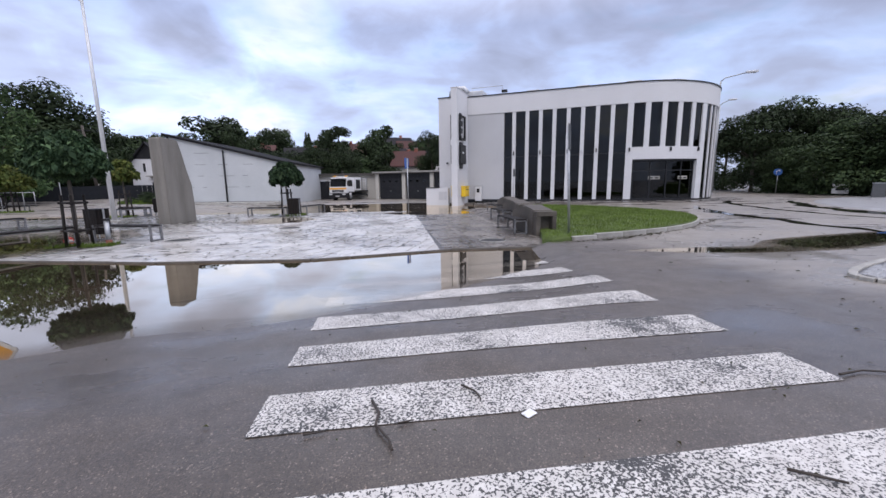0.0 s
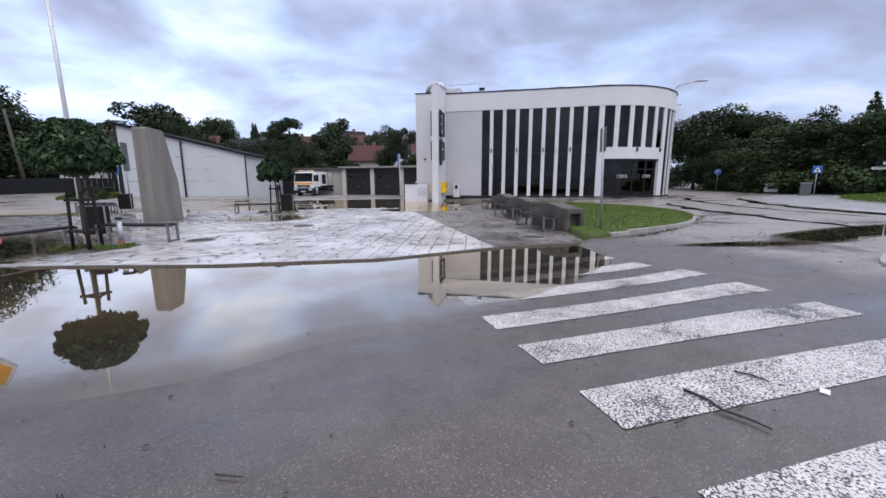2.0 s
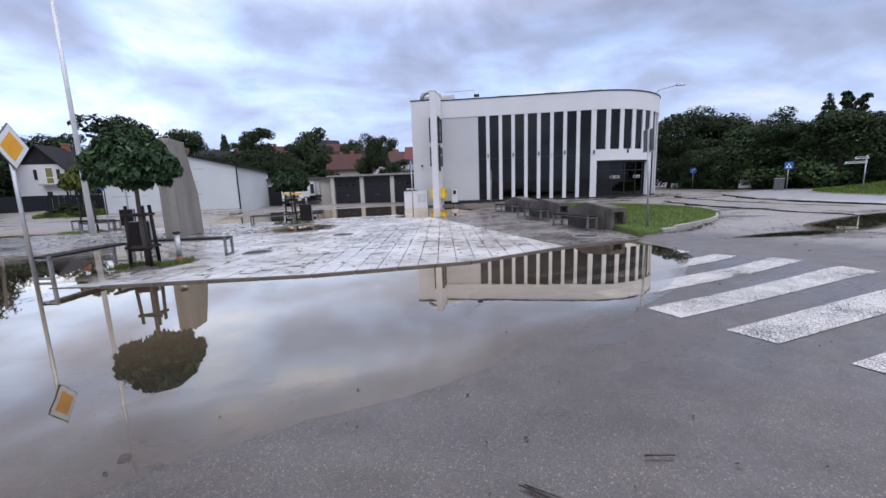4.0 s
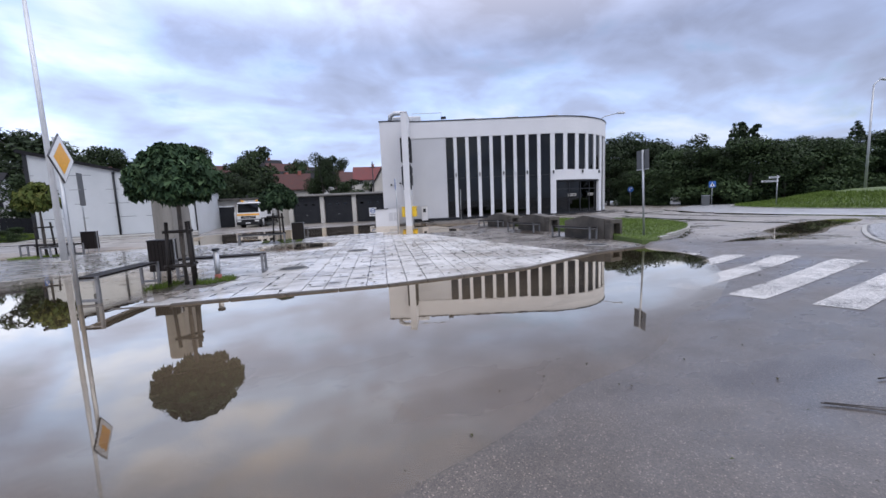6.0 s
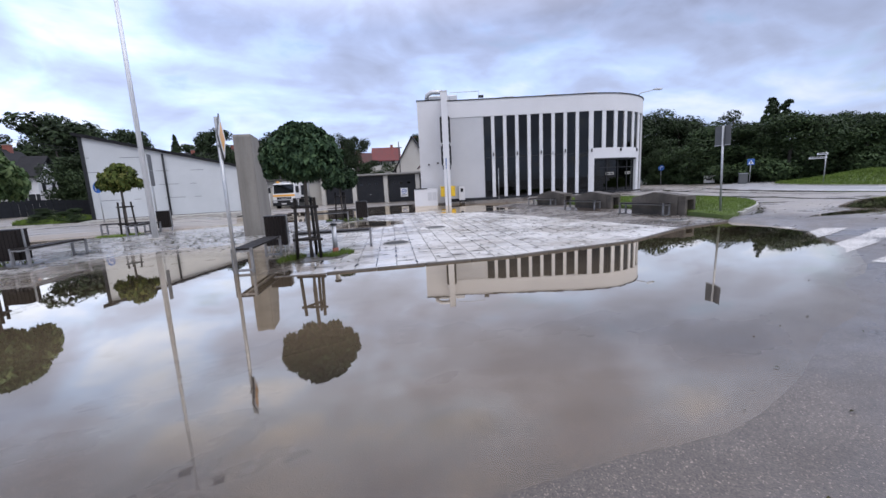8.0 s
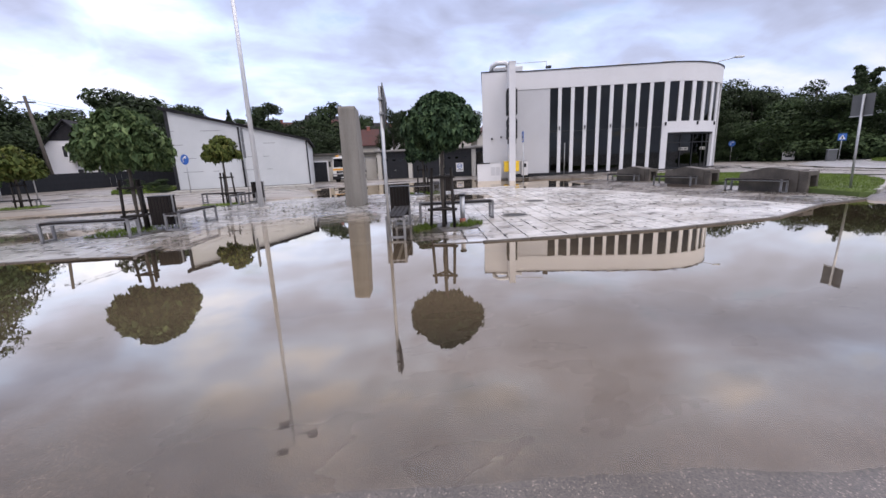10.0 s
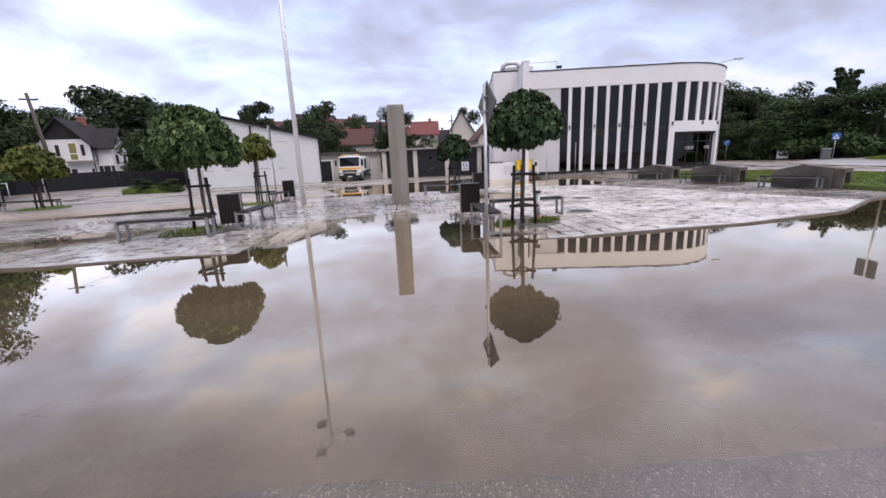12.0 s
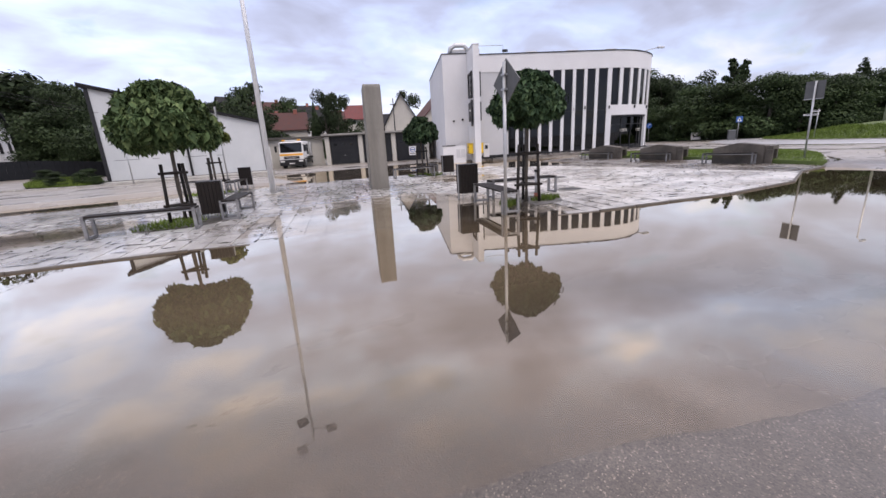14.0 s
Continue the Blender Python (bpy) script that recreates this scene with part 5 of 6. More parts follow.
# splitter island of pale setts
SPLIT = smooth_ring([(6.8, 4.75), (7.6, 5.35), (10.5, 6.3), (14.5, 7.2), (15.2, 5.0), (11.0, 3.6), (7.8, 3.9)], 2)
thing("pavement_splitter", prism(SPLIT, -0.1, 0.035), M_JOINT, "raised traffic island of pale setts", "pavement", "structure")
split_top = bpy.data.objects["pavement_splitter"]
kerb_line("kerb_splitter", SPLIT, True, lambda x, y: 0.0, 0.055, 0.12, "pale kerb round the traffic island", 0.6)

# grass verge by the white hall and the fence
verge_h = lambda x, y: land(x, y) + 0.10
VERGE = smooth_ring([(-23.4, 37.6), (-20.3, 37.4), (-20.2, 41.0), (-21.0, 46.0), (-23.0, 46.6), (-24.4, 42.0)], 1)
verge = grass_sheet("ground_verge", VERGE, verge_h, "rough dark grass verge beside the white hall")
verge.data.materials[0] = surface("rough_verge_soil", (0.022, 0.030, 0.012), (0.045, 0.058, 0.022), 1.2, (0.8, 0.95), 25, 0.5, dist=0.03, spec=0.2)
for x, y, h, w in ((-21.0, 38.6, 0.75, 1.3), (-22.2, 38.3, 0.55, 1.2), (-20.9, 40.6, 0.9, 1.4), (-22.6, 40.8, 0.7, 1.3), (-23.4, 43.0, 0.8, 1.5), (-20.2, 38.2, 0.5, 0.9)):
    plant("hazel", x, y, verge_h(x, y), h, w, 40 * x, "low weeds on the verge")


def in_verge(rg):
    x, y = rg.uniform(-24.4, -20.2), rg.uniform(37.4, 46.5)
    return (x, y) if inside(x, y, VERGE) else (None, None)


blades("grass", 5000, in_verge, verge_h, 0.16, 6, "tall rough grass beside the hall")
VERGE2 = [(-20.2, 38.6), (-9.8, 37.2), (-9.8, 39.5), (-20.0, 40.7)]
bm = prism(VERGE2, -0.2, 0.07)
thing("pavement_hall", bm, M_KERB, "pale paved strip along the white hall", "pavement", "structure")
kerb_line("kerb_road", [(-26.0, 38.6), (-23.8, 37.4), (-20.2, 36.9), (-9.4, 36.2)], False, land, 0.10, 0.15, "pale kerb along the back road", 1.0)

# sodden soil and weeds round each tree on the square
for i, (x, y, rr) in enumerate(((-8.6, 12.35, 0.95), (-16.3, 16.6, 1.15), (-14.7, 24.8, 1.3), (-5.4, 22.7, 1.0), (-24.6, 29.8, 1.2))):
    ring = [(x + rr * (1 + 0.12 * math.sin(3 * a + i)) * math.cos(a), y + rr * 0.8 * (1 + 0.1 * math.cos(2 * a)) * math.sin(a)) for a in np.linspace(0, 6.283, 25)[:-1]]
    hf = lambda px, py: plaza(px, py) + 0.012 if in_square(px, py) else land(px, py) + 0.02
    pit = grass_sheet("ground_tree_pit", ring, hf, "wet weedy soil round a tree")
    pit.data.materials[0] = M_JOINT

    def in_pit(rg, x=x, y=y, rr=rr):
        a, q = rg.uniform(0, 6.283), rr * math.sqrt(rg.random()) * 0.95
        px, py = x + q * math.cos(a), y + 0.8 * q * math.sin(a)
        return (px, py) if wob(px, py, 1.7, 2.0) > 0.02 else (None, None)
    blades("grass", 750, in_pit, hf, 0.085, 30 + i, "green weeds round a tree")


# ---- square furniture ----
def bench(x, y, turn, length=2.05, w=0.42, z=PLAZA_Z, label="low dark slatted bench on grey steel loops", group="benches on the square"):
    b = root("bench", pose(x, y, z, 0, 0, turn), label, "bench", group=group)
    for i in range(4):
        y0 = -w / 2 + 0.01 + i * (w - 0.02) / 4
        part("slat", box(-length / 2, length / 2, y0 + 0.006, y0 + (w - 0.02) / 4 - 0.006, 0.435, 0.475, 0.006), M_SLAT, b)
    for x0 in (-length / 2 + 0.03, length / 2 - 0.03):
        bm = bmesh.new()
        for q in ((-w / 2, -w / 2 + 0.05, -0.05, 0.475), (w / 2 - 0.05, w / 2, -0.05, 0.475), (-w / 2, w / 2, -0.01, 0.035), (-w / 2, w / 2, 0.40, 0.434)):
            box(x0 - 0.03, x0 + 0.03, q[0], q[1], q[2], q[3], bm=bm)
        part("leg_frame", bm, M_BENCHSTEEL, b, "grey steel leg loop")
    part("beam", box(-length / 2, length / 2, -0.03, 0.03, 0.39, 0.432), M_STEEL, b)
    return b


def bin_(x, y, turn, z=PLAZA_Z):
    b = root("litter_bin", pose(x, y, z, 0, 0, turn), "dark slatted litter bin on thin steel legs", "bin", group="bins on the square")
    part("body", box(-0.24, 0.24, -0.19, 0.19, 0.16, 0.90, 0.01), M_DARK, b)
    for i in range(6):
        x0 = -0.25 + i * 0.084
        for y0, y1 in ((-0.215, -0.192), (0.192, 0.215)):
            part("slat", box(x0, x0 + 0.076, y0, y1, 0.14, 0.93, 0.005), M_SLAT, b)
    for i in range(4):
        y0 = -0.19 + i * 0.096
        for x0, x1 in ((-0.265, -0.242), (0.242, 0.265)):
            part("slat", box(x0, x1, y0, y0 + 0.088, 0.14, 0.93, 0.005), M_SLAT, b)
    for sx in (-0.2, 0.2):
        for sy in (-0.16, 0.16):
            part("leg", rod((sx, sy, -0.05), (sx, sy, 0.16), 0.018, seg=6), M_STEEL, b)
    for sx in (-0.275, 0.275):
        part("side_post", box(sx - 0.012, sx + 0.012, -0.03, 0.03, -0.05, 0.95), M_STEEL, b)
    part("rim", box(-0.27, 0.27, -0.22, 0.22, 0.93, 0.95, 0.004), M_DARK, b)
    return b


bench(-9.86, 12.35, 69)
bench(-7.95, 13.30, -17)
bin_(-9.30, 14.15, -18)
bench(-16.97, 15.85, -16.5, 2.1)
bench(-14.93, 17.10, 71)
bin_(-15.55, 16.70, -14)
bench(-15.10, 26.20, -24)
bench(-14.05, 24.30, 66, 1.7)
bin_(-13.45, 25.75, -10)
bench(-6.35, 22.25, -12)
bench(-4.3, 24.0, 70)
bin_(-4.80, 21.55, -12)
bench(-25.2, 30.4, 0, 2.2, z=-0.05)
bin_(-27.2, 32.1, -20, z=0.0)

bo = root("bollard", pose(-8.07, 12.62, PLAZA_Z), "grey round bollard with dark flat cap", "bollard")
part("post", rod((0, 0, -0.1), (0, 0, 0.68), 0.062, seg=14), M_STEEL, bo)
part("cap", rod((0, 0, 0.68), (0, 0, 0.73), 0.09, 0.08, 14), M_DARK, bo)
part("base_ring", rod((0, 0, -0.05), (0, 0, 0.10), 0.085, 0.075, 14), M_BRICK, bo, "rusty base collar")


def monument():
    """Tall tapering concrete slab with one broken edge, standing on the square."""
    m = root("concrete_monument", pose(-9.55, 19.58, PLAZA_Z, 0, 0, -20), "tall grey concrete slab with a broken slanting edge", "monument")
    prof = [(-0.68, -0.2), (0.74, -0.2), (0.74, 0.9), (0.70, 1.7), (0.52, 2.3), (0.36, 3.0), (0.18, 3.66), (-0.62, 3.74), (-0.68, 3.66)]
    bm = bmesh.new()
    loops = []
    for x0, sh in ((-0.33, 0.0), (0.33, 0.0)):
        loops.append([bm.verts.new((x0 * (1 - 0.012 * max(0, z)), y + sh, z)) for y, z in prof])
    n = len(prof)
    bm.faces.new(loops[0])
    bm.faces.new(loops[1][::-1])
    for i in range(n):
        bm.faces.new((loops[0][i], loops[1][i], loops[1][(i + 1) % n], loops[0][(i + 1) % n]))
    bmesh.ops.recalc_face_normals(bm, faces=bm.faces)
    bmesh.ops.bevel(bm, geom=list(bm.edges), offset=0.02, segments=2, affect="EDGES")
    part("slab", bm, M_SLAB, m)
    return m


monument()


def seat_block(x, y):
    b = root("concrete_block", pose(x, y, PLAZA_Z, 0, 0, 0), "dark weathered concrete seat block with peaked top", "block", group="concrete blocks by the grass")
    bm = bmesh.new()
    prof = [(-0.86, -0.15), (1.12, -0.15), (1.12, 0.66), (0.15, 0.88), (-0.86, 0.753)]
    loops = [[bm.verts.new((x0, yy, z)) for yy, z in prof] for x0 in (-0.02, 0.62)]
    n = len(prof)
    bm.faces.new(loops[0])
    bm.faces.new(loops[1][::-1])
    for i in range(n):
        bm.faces.new((loops[0][i], loops[1][i], loops[1][(i + 1) % n], loops[0][(i + 1) % n]))
    bmesh.ops.recalc_face_normals(bm, faces=bm.faces)
    bmesh.ops.bevel(bm, geom=list(bm.edges), offset=0.03, segments=2, affect="EDGES")
    # the hollow end: two cheeks and a lid
    box(-0.02, 0.12, -1.12, -0.87, -0.15, 0.58, 0.012, bm=bm)
    box(0.50, 0.62, -1.12, -0.87, -0.15, 0.58, 0.012, bm=bm)
    box(-0.02, 0.62, -1.12, -0.87, 0.584, 0.735, 0.012, bm=bm)
    part("body", bm, M_BLOCK, b)


for x, y in ((4.42, 12.32), (5.22, 16.25), (6.05, 20.1)):
    seat_block(x, y)
    bench(x - 0.32, y + 0.35, 90, 1.95, label="low slatted bench before a concrete block")


# ---- posts, signs and lamps ----
def diamond(size, inset, y, bm=None):
    h = size / math.sqrt(2) - inset
    out = bm or bmesh.new()
    out.faces.new([out.verts.new(p) for p in ((0, y, -h), (h, y, 0), (0, y, h), (-h, y, 0))])
    return out


def priority_sign():
    s = root("priority_sign", pose(-10.36, 11.42, 0, 0, 0, 83), "yellow diamond priority sign on a grey post", "sign")
    part("post", rod((0, 0, -0.4), (0, 0, 2.98), 0.036, seg=12), M_STEEL, s)
    h = 0.62 / math.sqrt(2) * 1.02
    bm = bmesh.new()
    ring = [(0, -h), (h, 0), (0, h), (-h, 0)]
    a = [bm.verts.new((x, -0.062, z + 2.6)) for x, z in ring]
    b = [bm.verts.new((x, -0.040, z + 2.6)) for x, z in ring]
    bm.faces.new(a)
    bm.faces.new(b[::-1])
    for i in range(4):
        bm.faces.new((a[i], b[i], b[(i + 1) % 4], a[(i + 1) % 4]))
    bmesh.ops.recalc_face_normals(bm, faces=bm.faces)
    plate = part("plate", bm, M_BACK, s, "grey plate back")
    for inset, y, mat, nm in ((0.012, -0.065, M_SIGNWHITE, "white_field"), (0.15, -0.068, M_ORANGE, "yellow_field")):
        f = diamond(0.62, inset, y)
        for v in f.verts:
            v.co.z += 2.6
        part(nm, f, mat, plate)
    part("clamp", box(-0.06, 0.06, -0.05, 0.045, 2.72, 2.76), M_STEEL, s)
    part("clamp", box(-0.06, 0.06, -0.05, 0.045, 2.44, 2.48), M_STEEL, s)


priority_sign()


def crossing_sign():
    s = root("crossing_sign", pose(5.02, 10.32, 0, -2.2, -0.6, 65), "two grey sign plates seen from behind on a post", "sign")
    part("post", rod((0, 0, 0.0), (0, 0, 3.02), 0.034, seg=12), M_STEEL, s)
    for a in (-9, 9):
        m = Matrix.Rotation(radians(a), 4, "Z")
        p = part("plate", box(0.0 if a > 0 else -0.36, 0.36 if a > 0 else 0.0, -0.06, -0.045, 2.36, 3.02, 0.003, m), M_BACK, s, "grey plate back")
        part("rim", box(0.0 if a > 0 else -0.37, 0.37 if a > 0 else 0.0, -0.045, -0.035, 2.35, 2.38, 0, m), M_STEEL, p)
    part("sticker", box(0.1, 0.2, -0.04, -0.03, 2.5, 2.54), M_SIGNWHITE, s)


crossing_sign()

ps = root("side_sign", pose(1.28, 23.8, PLAZA_Z, 0, 0, -114), "blue square crossing sign on a thin post by the flooded yard", "sign")
part("post", rod((0, 0, -0.2), (0, 0, 3.12), 0.03, seg=8), M_STEEL, ps)
pl = part("plate", box(-0.31, 0.31, -0.052, -0.032, 2.50, 3.12, 0.006), M_BLUE, ps, "blue square plate")
bm = bmesh.new()
bm.faces.new([bm.verts.new(p) for p in ((-0.24, -0.057, 2.58), (0.24, -0.057, 2.58), (0, -0.057, 3.02))])
part("triangle", bm, M_SIGNWHITE, pl)
part("figure", box(-0.05, 0.05, -0.064, -0.059, 2.62, 2.86), M_DARK, pl)
ps = root("tall_sign", pose(-14.0, 27.6, -0.05, 0, 0, 84), "tall narrow grey sign board on a post before the white hall", "sign")
part("post", rod((0, 0, -0.1), (0, 0, 3.75), 0.035, seg=10), M_STEEL, ps)
part("plate", box(-0.30, 0.30, -0.06, -0.038, 2.95, 3.75, 0.004), M_BACK, ps)
part("plate", box(-0.30, 0.30, -0.06, -0.038, 2.15, 2.93, 0.004), M_BACK, ps)
for z in (2.4, 2.7, 3.2, 3.5):
    part("clamp", box(-0.05, 0.05, -0.04, 0.045, z, z + 0.035), M_STEEL, ps)
ps = root("side_sign", HALLF @ pose(1.05, -1.3, 0, 0, 0, 80), "slim post with a narrow sign before the facade", "sign")
part("post", rod((0, 0, -0.2), (0, 0, 2.6), 0.03, seg=8), M_STEEL, ps)
part("plate", box(-0.2, 0.2, -0.05, -0.032, 2.0, 2.6, 0.003), M_BACK, ps)


def tall_pole():
    p = root("floodlight_pole", pose(-13.2, 21.25, PLAZA_Z, 0, 0, 0), "tall pale metal pole with three floodlights", "lamp")
    part("base_plate", box(-0.28, 0.28, -0.28, 0.28, -0.1, 0.04, 0.01), M_KERB, p)
    part("pole", rod((0, 0, 0), (0, 0, 11.2), 0.105, 0.055, 16), M_LIGHTMETAL, p)
    for x, y, z in ((0.85, 0.0, 10.9), (-0.35, 0.1, 10.1), (-0.55, 0.1, 11.5)):
        h = part("lamp_head", box(x - 0.22, x + 0.22, y - 0.22, y + 0.16, z - 0.09, z + 0.12, 0.04), M_DARK, p, "dark floodlight head")
        part("arm", tube([(0, 0, z - 0.25), (x * 0.6, y, z - 0.12), (x, y, z)], 0.028, 6), M_LIGHTMETAL, h)
        part("lens", box(x - 0.17, x + 0.17, y - 0.17, y + 0.11, z - 0.096, z - 0.09), M_LAMP, h)


tall_pole()


def street_lamp(x, y, height, turn, arm=1.8, z=0.0):
    p = root("street_lamp", pose(x, y, z, 0, 0, turn), "grey street lamp with a single arm", "lamp", group="street lamps")
    part("pole", rod((0, 0, 0), (0, 0, height), 0.10, 0.06, 10), M_STEEL, p)
    part("arm", tube([(0, 0, height), (0.3, 0, height + 0.25), (arm, 0, height + 0.55)], [0.05, 0.045, 0.04], 8), M_STEEL, p)
    h = part("lamp_head", box(arm - 0.1, arm + 0.75, -0.14, 0.14, height + 0.50, height + 0.66, 0.04), M_LIGHTMETAL, p)
    part("lens", box(arm + 0.05, arm + 0.65, -0.1, 0.1, height + 0.48, height + 0.50), M_LAMP, h)


street_lamp(27.9, 30.9, 9.6, -25)
street_lamp(40.3, 44.4, 10.4, -30, 0.9)
street_lamp(55.0, 46.5, 8.6, 150, 2.4)
street_lamp(56.7, 56.4, 8.0, 150, 1.5)
street_lamp(38.2, 13.4, 8.6, -10, 1.0, z=0.75)


def small_sign(x, y, z, turn, h, shape, label, scale=1.0):
    s = root("road_sign", pose(x, y, z, 0, 0, turn), label, "sign", group="distant road signs")
    part("post", rod((0, 0, 0), (0, 0, h), 0.035, seg=8), M_STEEL, s)
    if shape == "square":
        pl = part("plate", box(-0.3, 0.3, -0.06, -0.04, h - 0.62, h, 0.01), M_BLUE, s)
        bm = bmesh.new()
        bm.faces.new([bm.verts.new(p) for p in ((-0.23, -0.065, h - 0.52), (0.23, -0.065, h - 0.52), (0, -0.065, h - 0.10))])
        tri_ = part("triangle", bm, M_SIGNWHITE, pl)
        part("figure", box(-0.05, 0.05, -0.070, -0.067, h - 0.48, h - 0.26), M_DARK, tri_)
    elif shape == "round":
        pl = part("plate", rod((0, -0.06, h - 0.35), (0, -0.04, h - 0.35), 0.36, seg=24), M_BLUE, s)
        part("arrow", tube([(-0.12, -0.07, h - 0.55), (-0.12, -0.07, h - 0.3), (0.0, -0.07, h - 0.2), (0.15, -0.07, h - 0.2)], [0.035, 0.035, 0.035, 0.10], 6), M_SIGNWHITE, pl)
    elif shape == "arms":
        for zz_, x0, x1 in ((h - 0.22, -0.55, 0.1), (h - 0.5, -1.0, 0.05)):
            a = part("pointer", box(x0, x1, -0.05, -0.03, zz_, zz_ + 0.14, 0.01), M_LIGHTMETAL, s, "white pointer board")
            part("lettering", box(x0 + 0.1, x1 - 0.1, -0.054, -0.05, zz_ + 0.06, zz_ + 0.11), M_DARK, a)
    elif shape == "stop":
        pl = part("plate", rod((0, -0.06, h - 0.35), (0, -0.04, h - 0.35), 0.34, seg=24), M_RED, s)
        part("bar", box(-0.26, 0.26, -0.07, -0.06, h - 0.42, h - 0.28), M_SIGNWHITE, pl)
    elif shape == "board":
        part("plate", box(-0.55, 0.55, -0.06, -0.03, h - 0.9, h, 0.02), M_SIGNWHITE, s)
        part("lettering", box(-0.3, 0.3, -0.066, -0.06, h - 0.6, h - 0.4), M_DARK, s)


small_sign(36.6, 24.2, 0, -55, 2.55, "square", "blue square crossing sign before the thicket")
small_sign(40.9, 36.7, 0, -50, 2.6, "round", "blue round arrow sign by the far road")
small_sign(29.6, 16.0, 0.25, -55, 2.3, "arms", "white pointer boards on a pale post on the bank")
small_sign(40.0, 30.0, -0.2, -50, 1.25, "board", "white notice board beside the thicket")
small_sign(-18.35, 36.6, -0.05, -38, 2.75, "round", "blue round arrow sign before the white hall")
small_sign(-27.35, 37.9, 0, 24, 3.0, "stop", "red and white round no entry sign")
small_sign(42.5, 34.0, 0, -50, 2.3, "board", "grey notice board on a post by the far road")
cab2 = root("street_cabinet", pose(36.2, 24.6, 0, 0, 0, -50), "grey roadside cabinet beside the crossing sign", "cabinet")
part("body", box(-0.35, 0.35, -0.2, 0.2, 0, 1.1, 0.02), M_BACK, cab2)
part("lid", box(-0.38, 0.38, -0.23, 0.23, 1.1, 1.15), M_STEEL, cab2)
up = root("utility_pole", pose(-29.15, 45.2, 0.3), "leaning dark timber utility pole with wires", "pole")
part("pole", rod((0, 0, 0), (-0.6, 0, 7.4), 0.16, 0.11, 8), M_BARK, up)
part("crossarm", box(-1.1, 0.0, -0.06, 0.06, 6.9, 7.0), M_DARK, up)
for dz in (0.0, 0.25):
    part("wire", tube([(-0.6, 0, 7.2 - dz), (8, 6, 5.6 - dz), (18, 12, 5.4 - dz)], 0.012, 4), M_DARK, up)
mast = root("utility_pole", pose(11.9, 58.5, -0.2), "thin dark utility pole behind the garages", "pole")
part("pole", rod((0, 0, 0), (0, 0, 8.2), 0.11, 0.07, 8), M_DARK, mast)
part("crossarm", box(-0.5, 0.5, -0.05, 0.05, 7.3, 7.4), M_DARK, mast)


# ---- the lorry in the yard ----
def lorry():
    """A flat-bed recovery lorry: rounded cab, raked screen, beacon bar, slatted racks."""
    t = root("flatbed_lorry", pose(-5.7, 48.4, -0.30, 0, 0, -27), "white flatbed lorry with orange stripe and slatted side racks", "lorry")
    side = [(0.0, 0.55), (1.0, 0.55), (1.15, 0.95), (1.8, 0.95), (1.8, 2.68), (0.42, 2.70), (0.26, 2.58), (0.06, 1.58), (0.0, 1.45)]
    bm = bmesh.new()
    loops = [[bm.verts.new((x, y, z)) for y, z in side] for x in (-1.2, 1.2)]
    n = len(side)
    bm.faces.new(loops[0])
    bm.faces.new(loops[1][::-1])
    for i in range(n):
        bm.faces.new((loops[0][i], loops[1][i], loops[1][(i + 1) % n], loops[0][(i + 1) % n]))
    bmesh.ops.recalc_face_normals(bm, faces=bm.faces)
    bmesh.ops.bevel(bm, geom=list(bm.edges), offset=0.05, segments=2, affect="EDGES")
    cab = part("cab", bm, M_TRUCK, t, "white cab")
    rake = Matrix.Translation((0, 0.045, 1.60)) @ Matrix.Rotation(radians(-11.3), 4, "X")
    part("windscreen", box(-1.08, 1.08, -0.022, 0.01, 0.03, 0.90, 0.01, rake), M_SCREEN, cab, "dark raked windscreen")
    part("sun_visor", box(-1.1, 1.1, -0.16, 0.02, 0.92, 0.98, 0.015, rake), M_DARK, cab)
    for sx in (-0.55, 0.35):
        part("wiper", box(sx, sx + 0.5, -0.035, -0.022, 0.06, 0.085, 0, rake), M_DARK, cab)
    part("stripe", box(-1.16, 1.16, -0.012, 0.02, 1.30, 1.50), M_ORANGE, cab, "orange stripe")
    grille = part("grille", box(-0.78, 0.78, -0.025, 0.02, 0.98, 1.24, 0.015), M_DARK, cab)
    for sx in (-1, 1):
        part("grille_bar", box(-0.40, 0.40, -0.036, -0.025, 1.09, 1.13, 0, Matrix.Translation((sx * 0.34, 0, -0.14 if sx < 0 else 0.14)) @ Matrix.Rotation(radians(sx * -7), 4, "Y") @ Matrix.Translation((0, 0, 0.14 if sx < 0 else -0.14))), M_LIGHTMETAL, grille)
    bumper = part("bumper", box(-1.24, 1.24, -0.14, 0.55, 0.30, 0.90, 0.06), M_DARK, cab)
    part("number_plate", box(-0.26, 0.26, -0.15, -0.14, 0.46, 0.57), M_SIGNWHITE, bumper)
    for sx in (-1, 1):
        part("headlight", box(sx * 0.92 - 0.22, sx * 0.92 + 0.22, -0.155, -0.13, 0.66, 0.84, 0.02), M_LAMP, bumper)
        m = part("mirror", box(sx * 1.46 - 0.11, sx * 1.46 + 0.11, -0.12, 0.03, 1.70, 2.30, 0.04), M_DARK, cab)
        part("mirror_arm", rod((sx * 1.18, 0.18, 2.35), (sx * 1.46, -0.04, 2.28), 0.022, seg=6), M_DARK, m)
        part("side_window", box(sx * 1.2 - 0.015, sx * 1.2 + 0.015, 0.42, 1.30, 1.65, 2.38, 0.01), M_SCREEN, cab)
        part("wheel_arch", box(sx * 1.2 - 0.04, sx * 1.2 + 0.04, 0.32, 1.42, 0.92, 1.02, 0.02), M_DARK, cab)
    beacon = part("beacon_bar", box(-0.95, 0.95, 0.62, 0.86, 2.74, 2.86, 0.03), M_LIGHTMETAL, cab, "pale beacon bar")
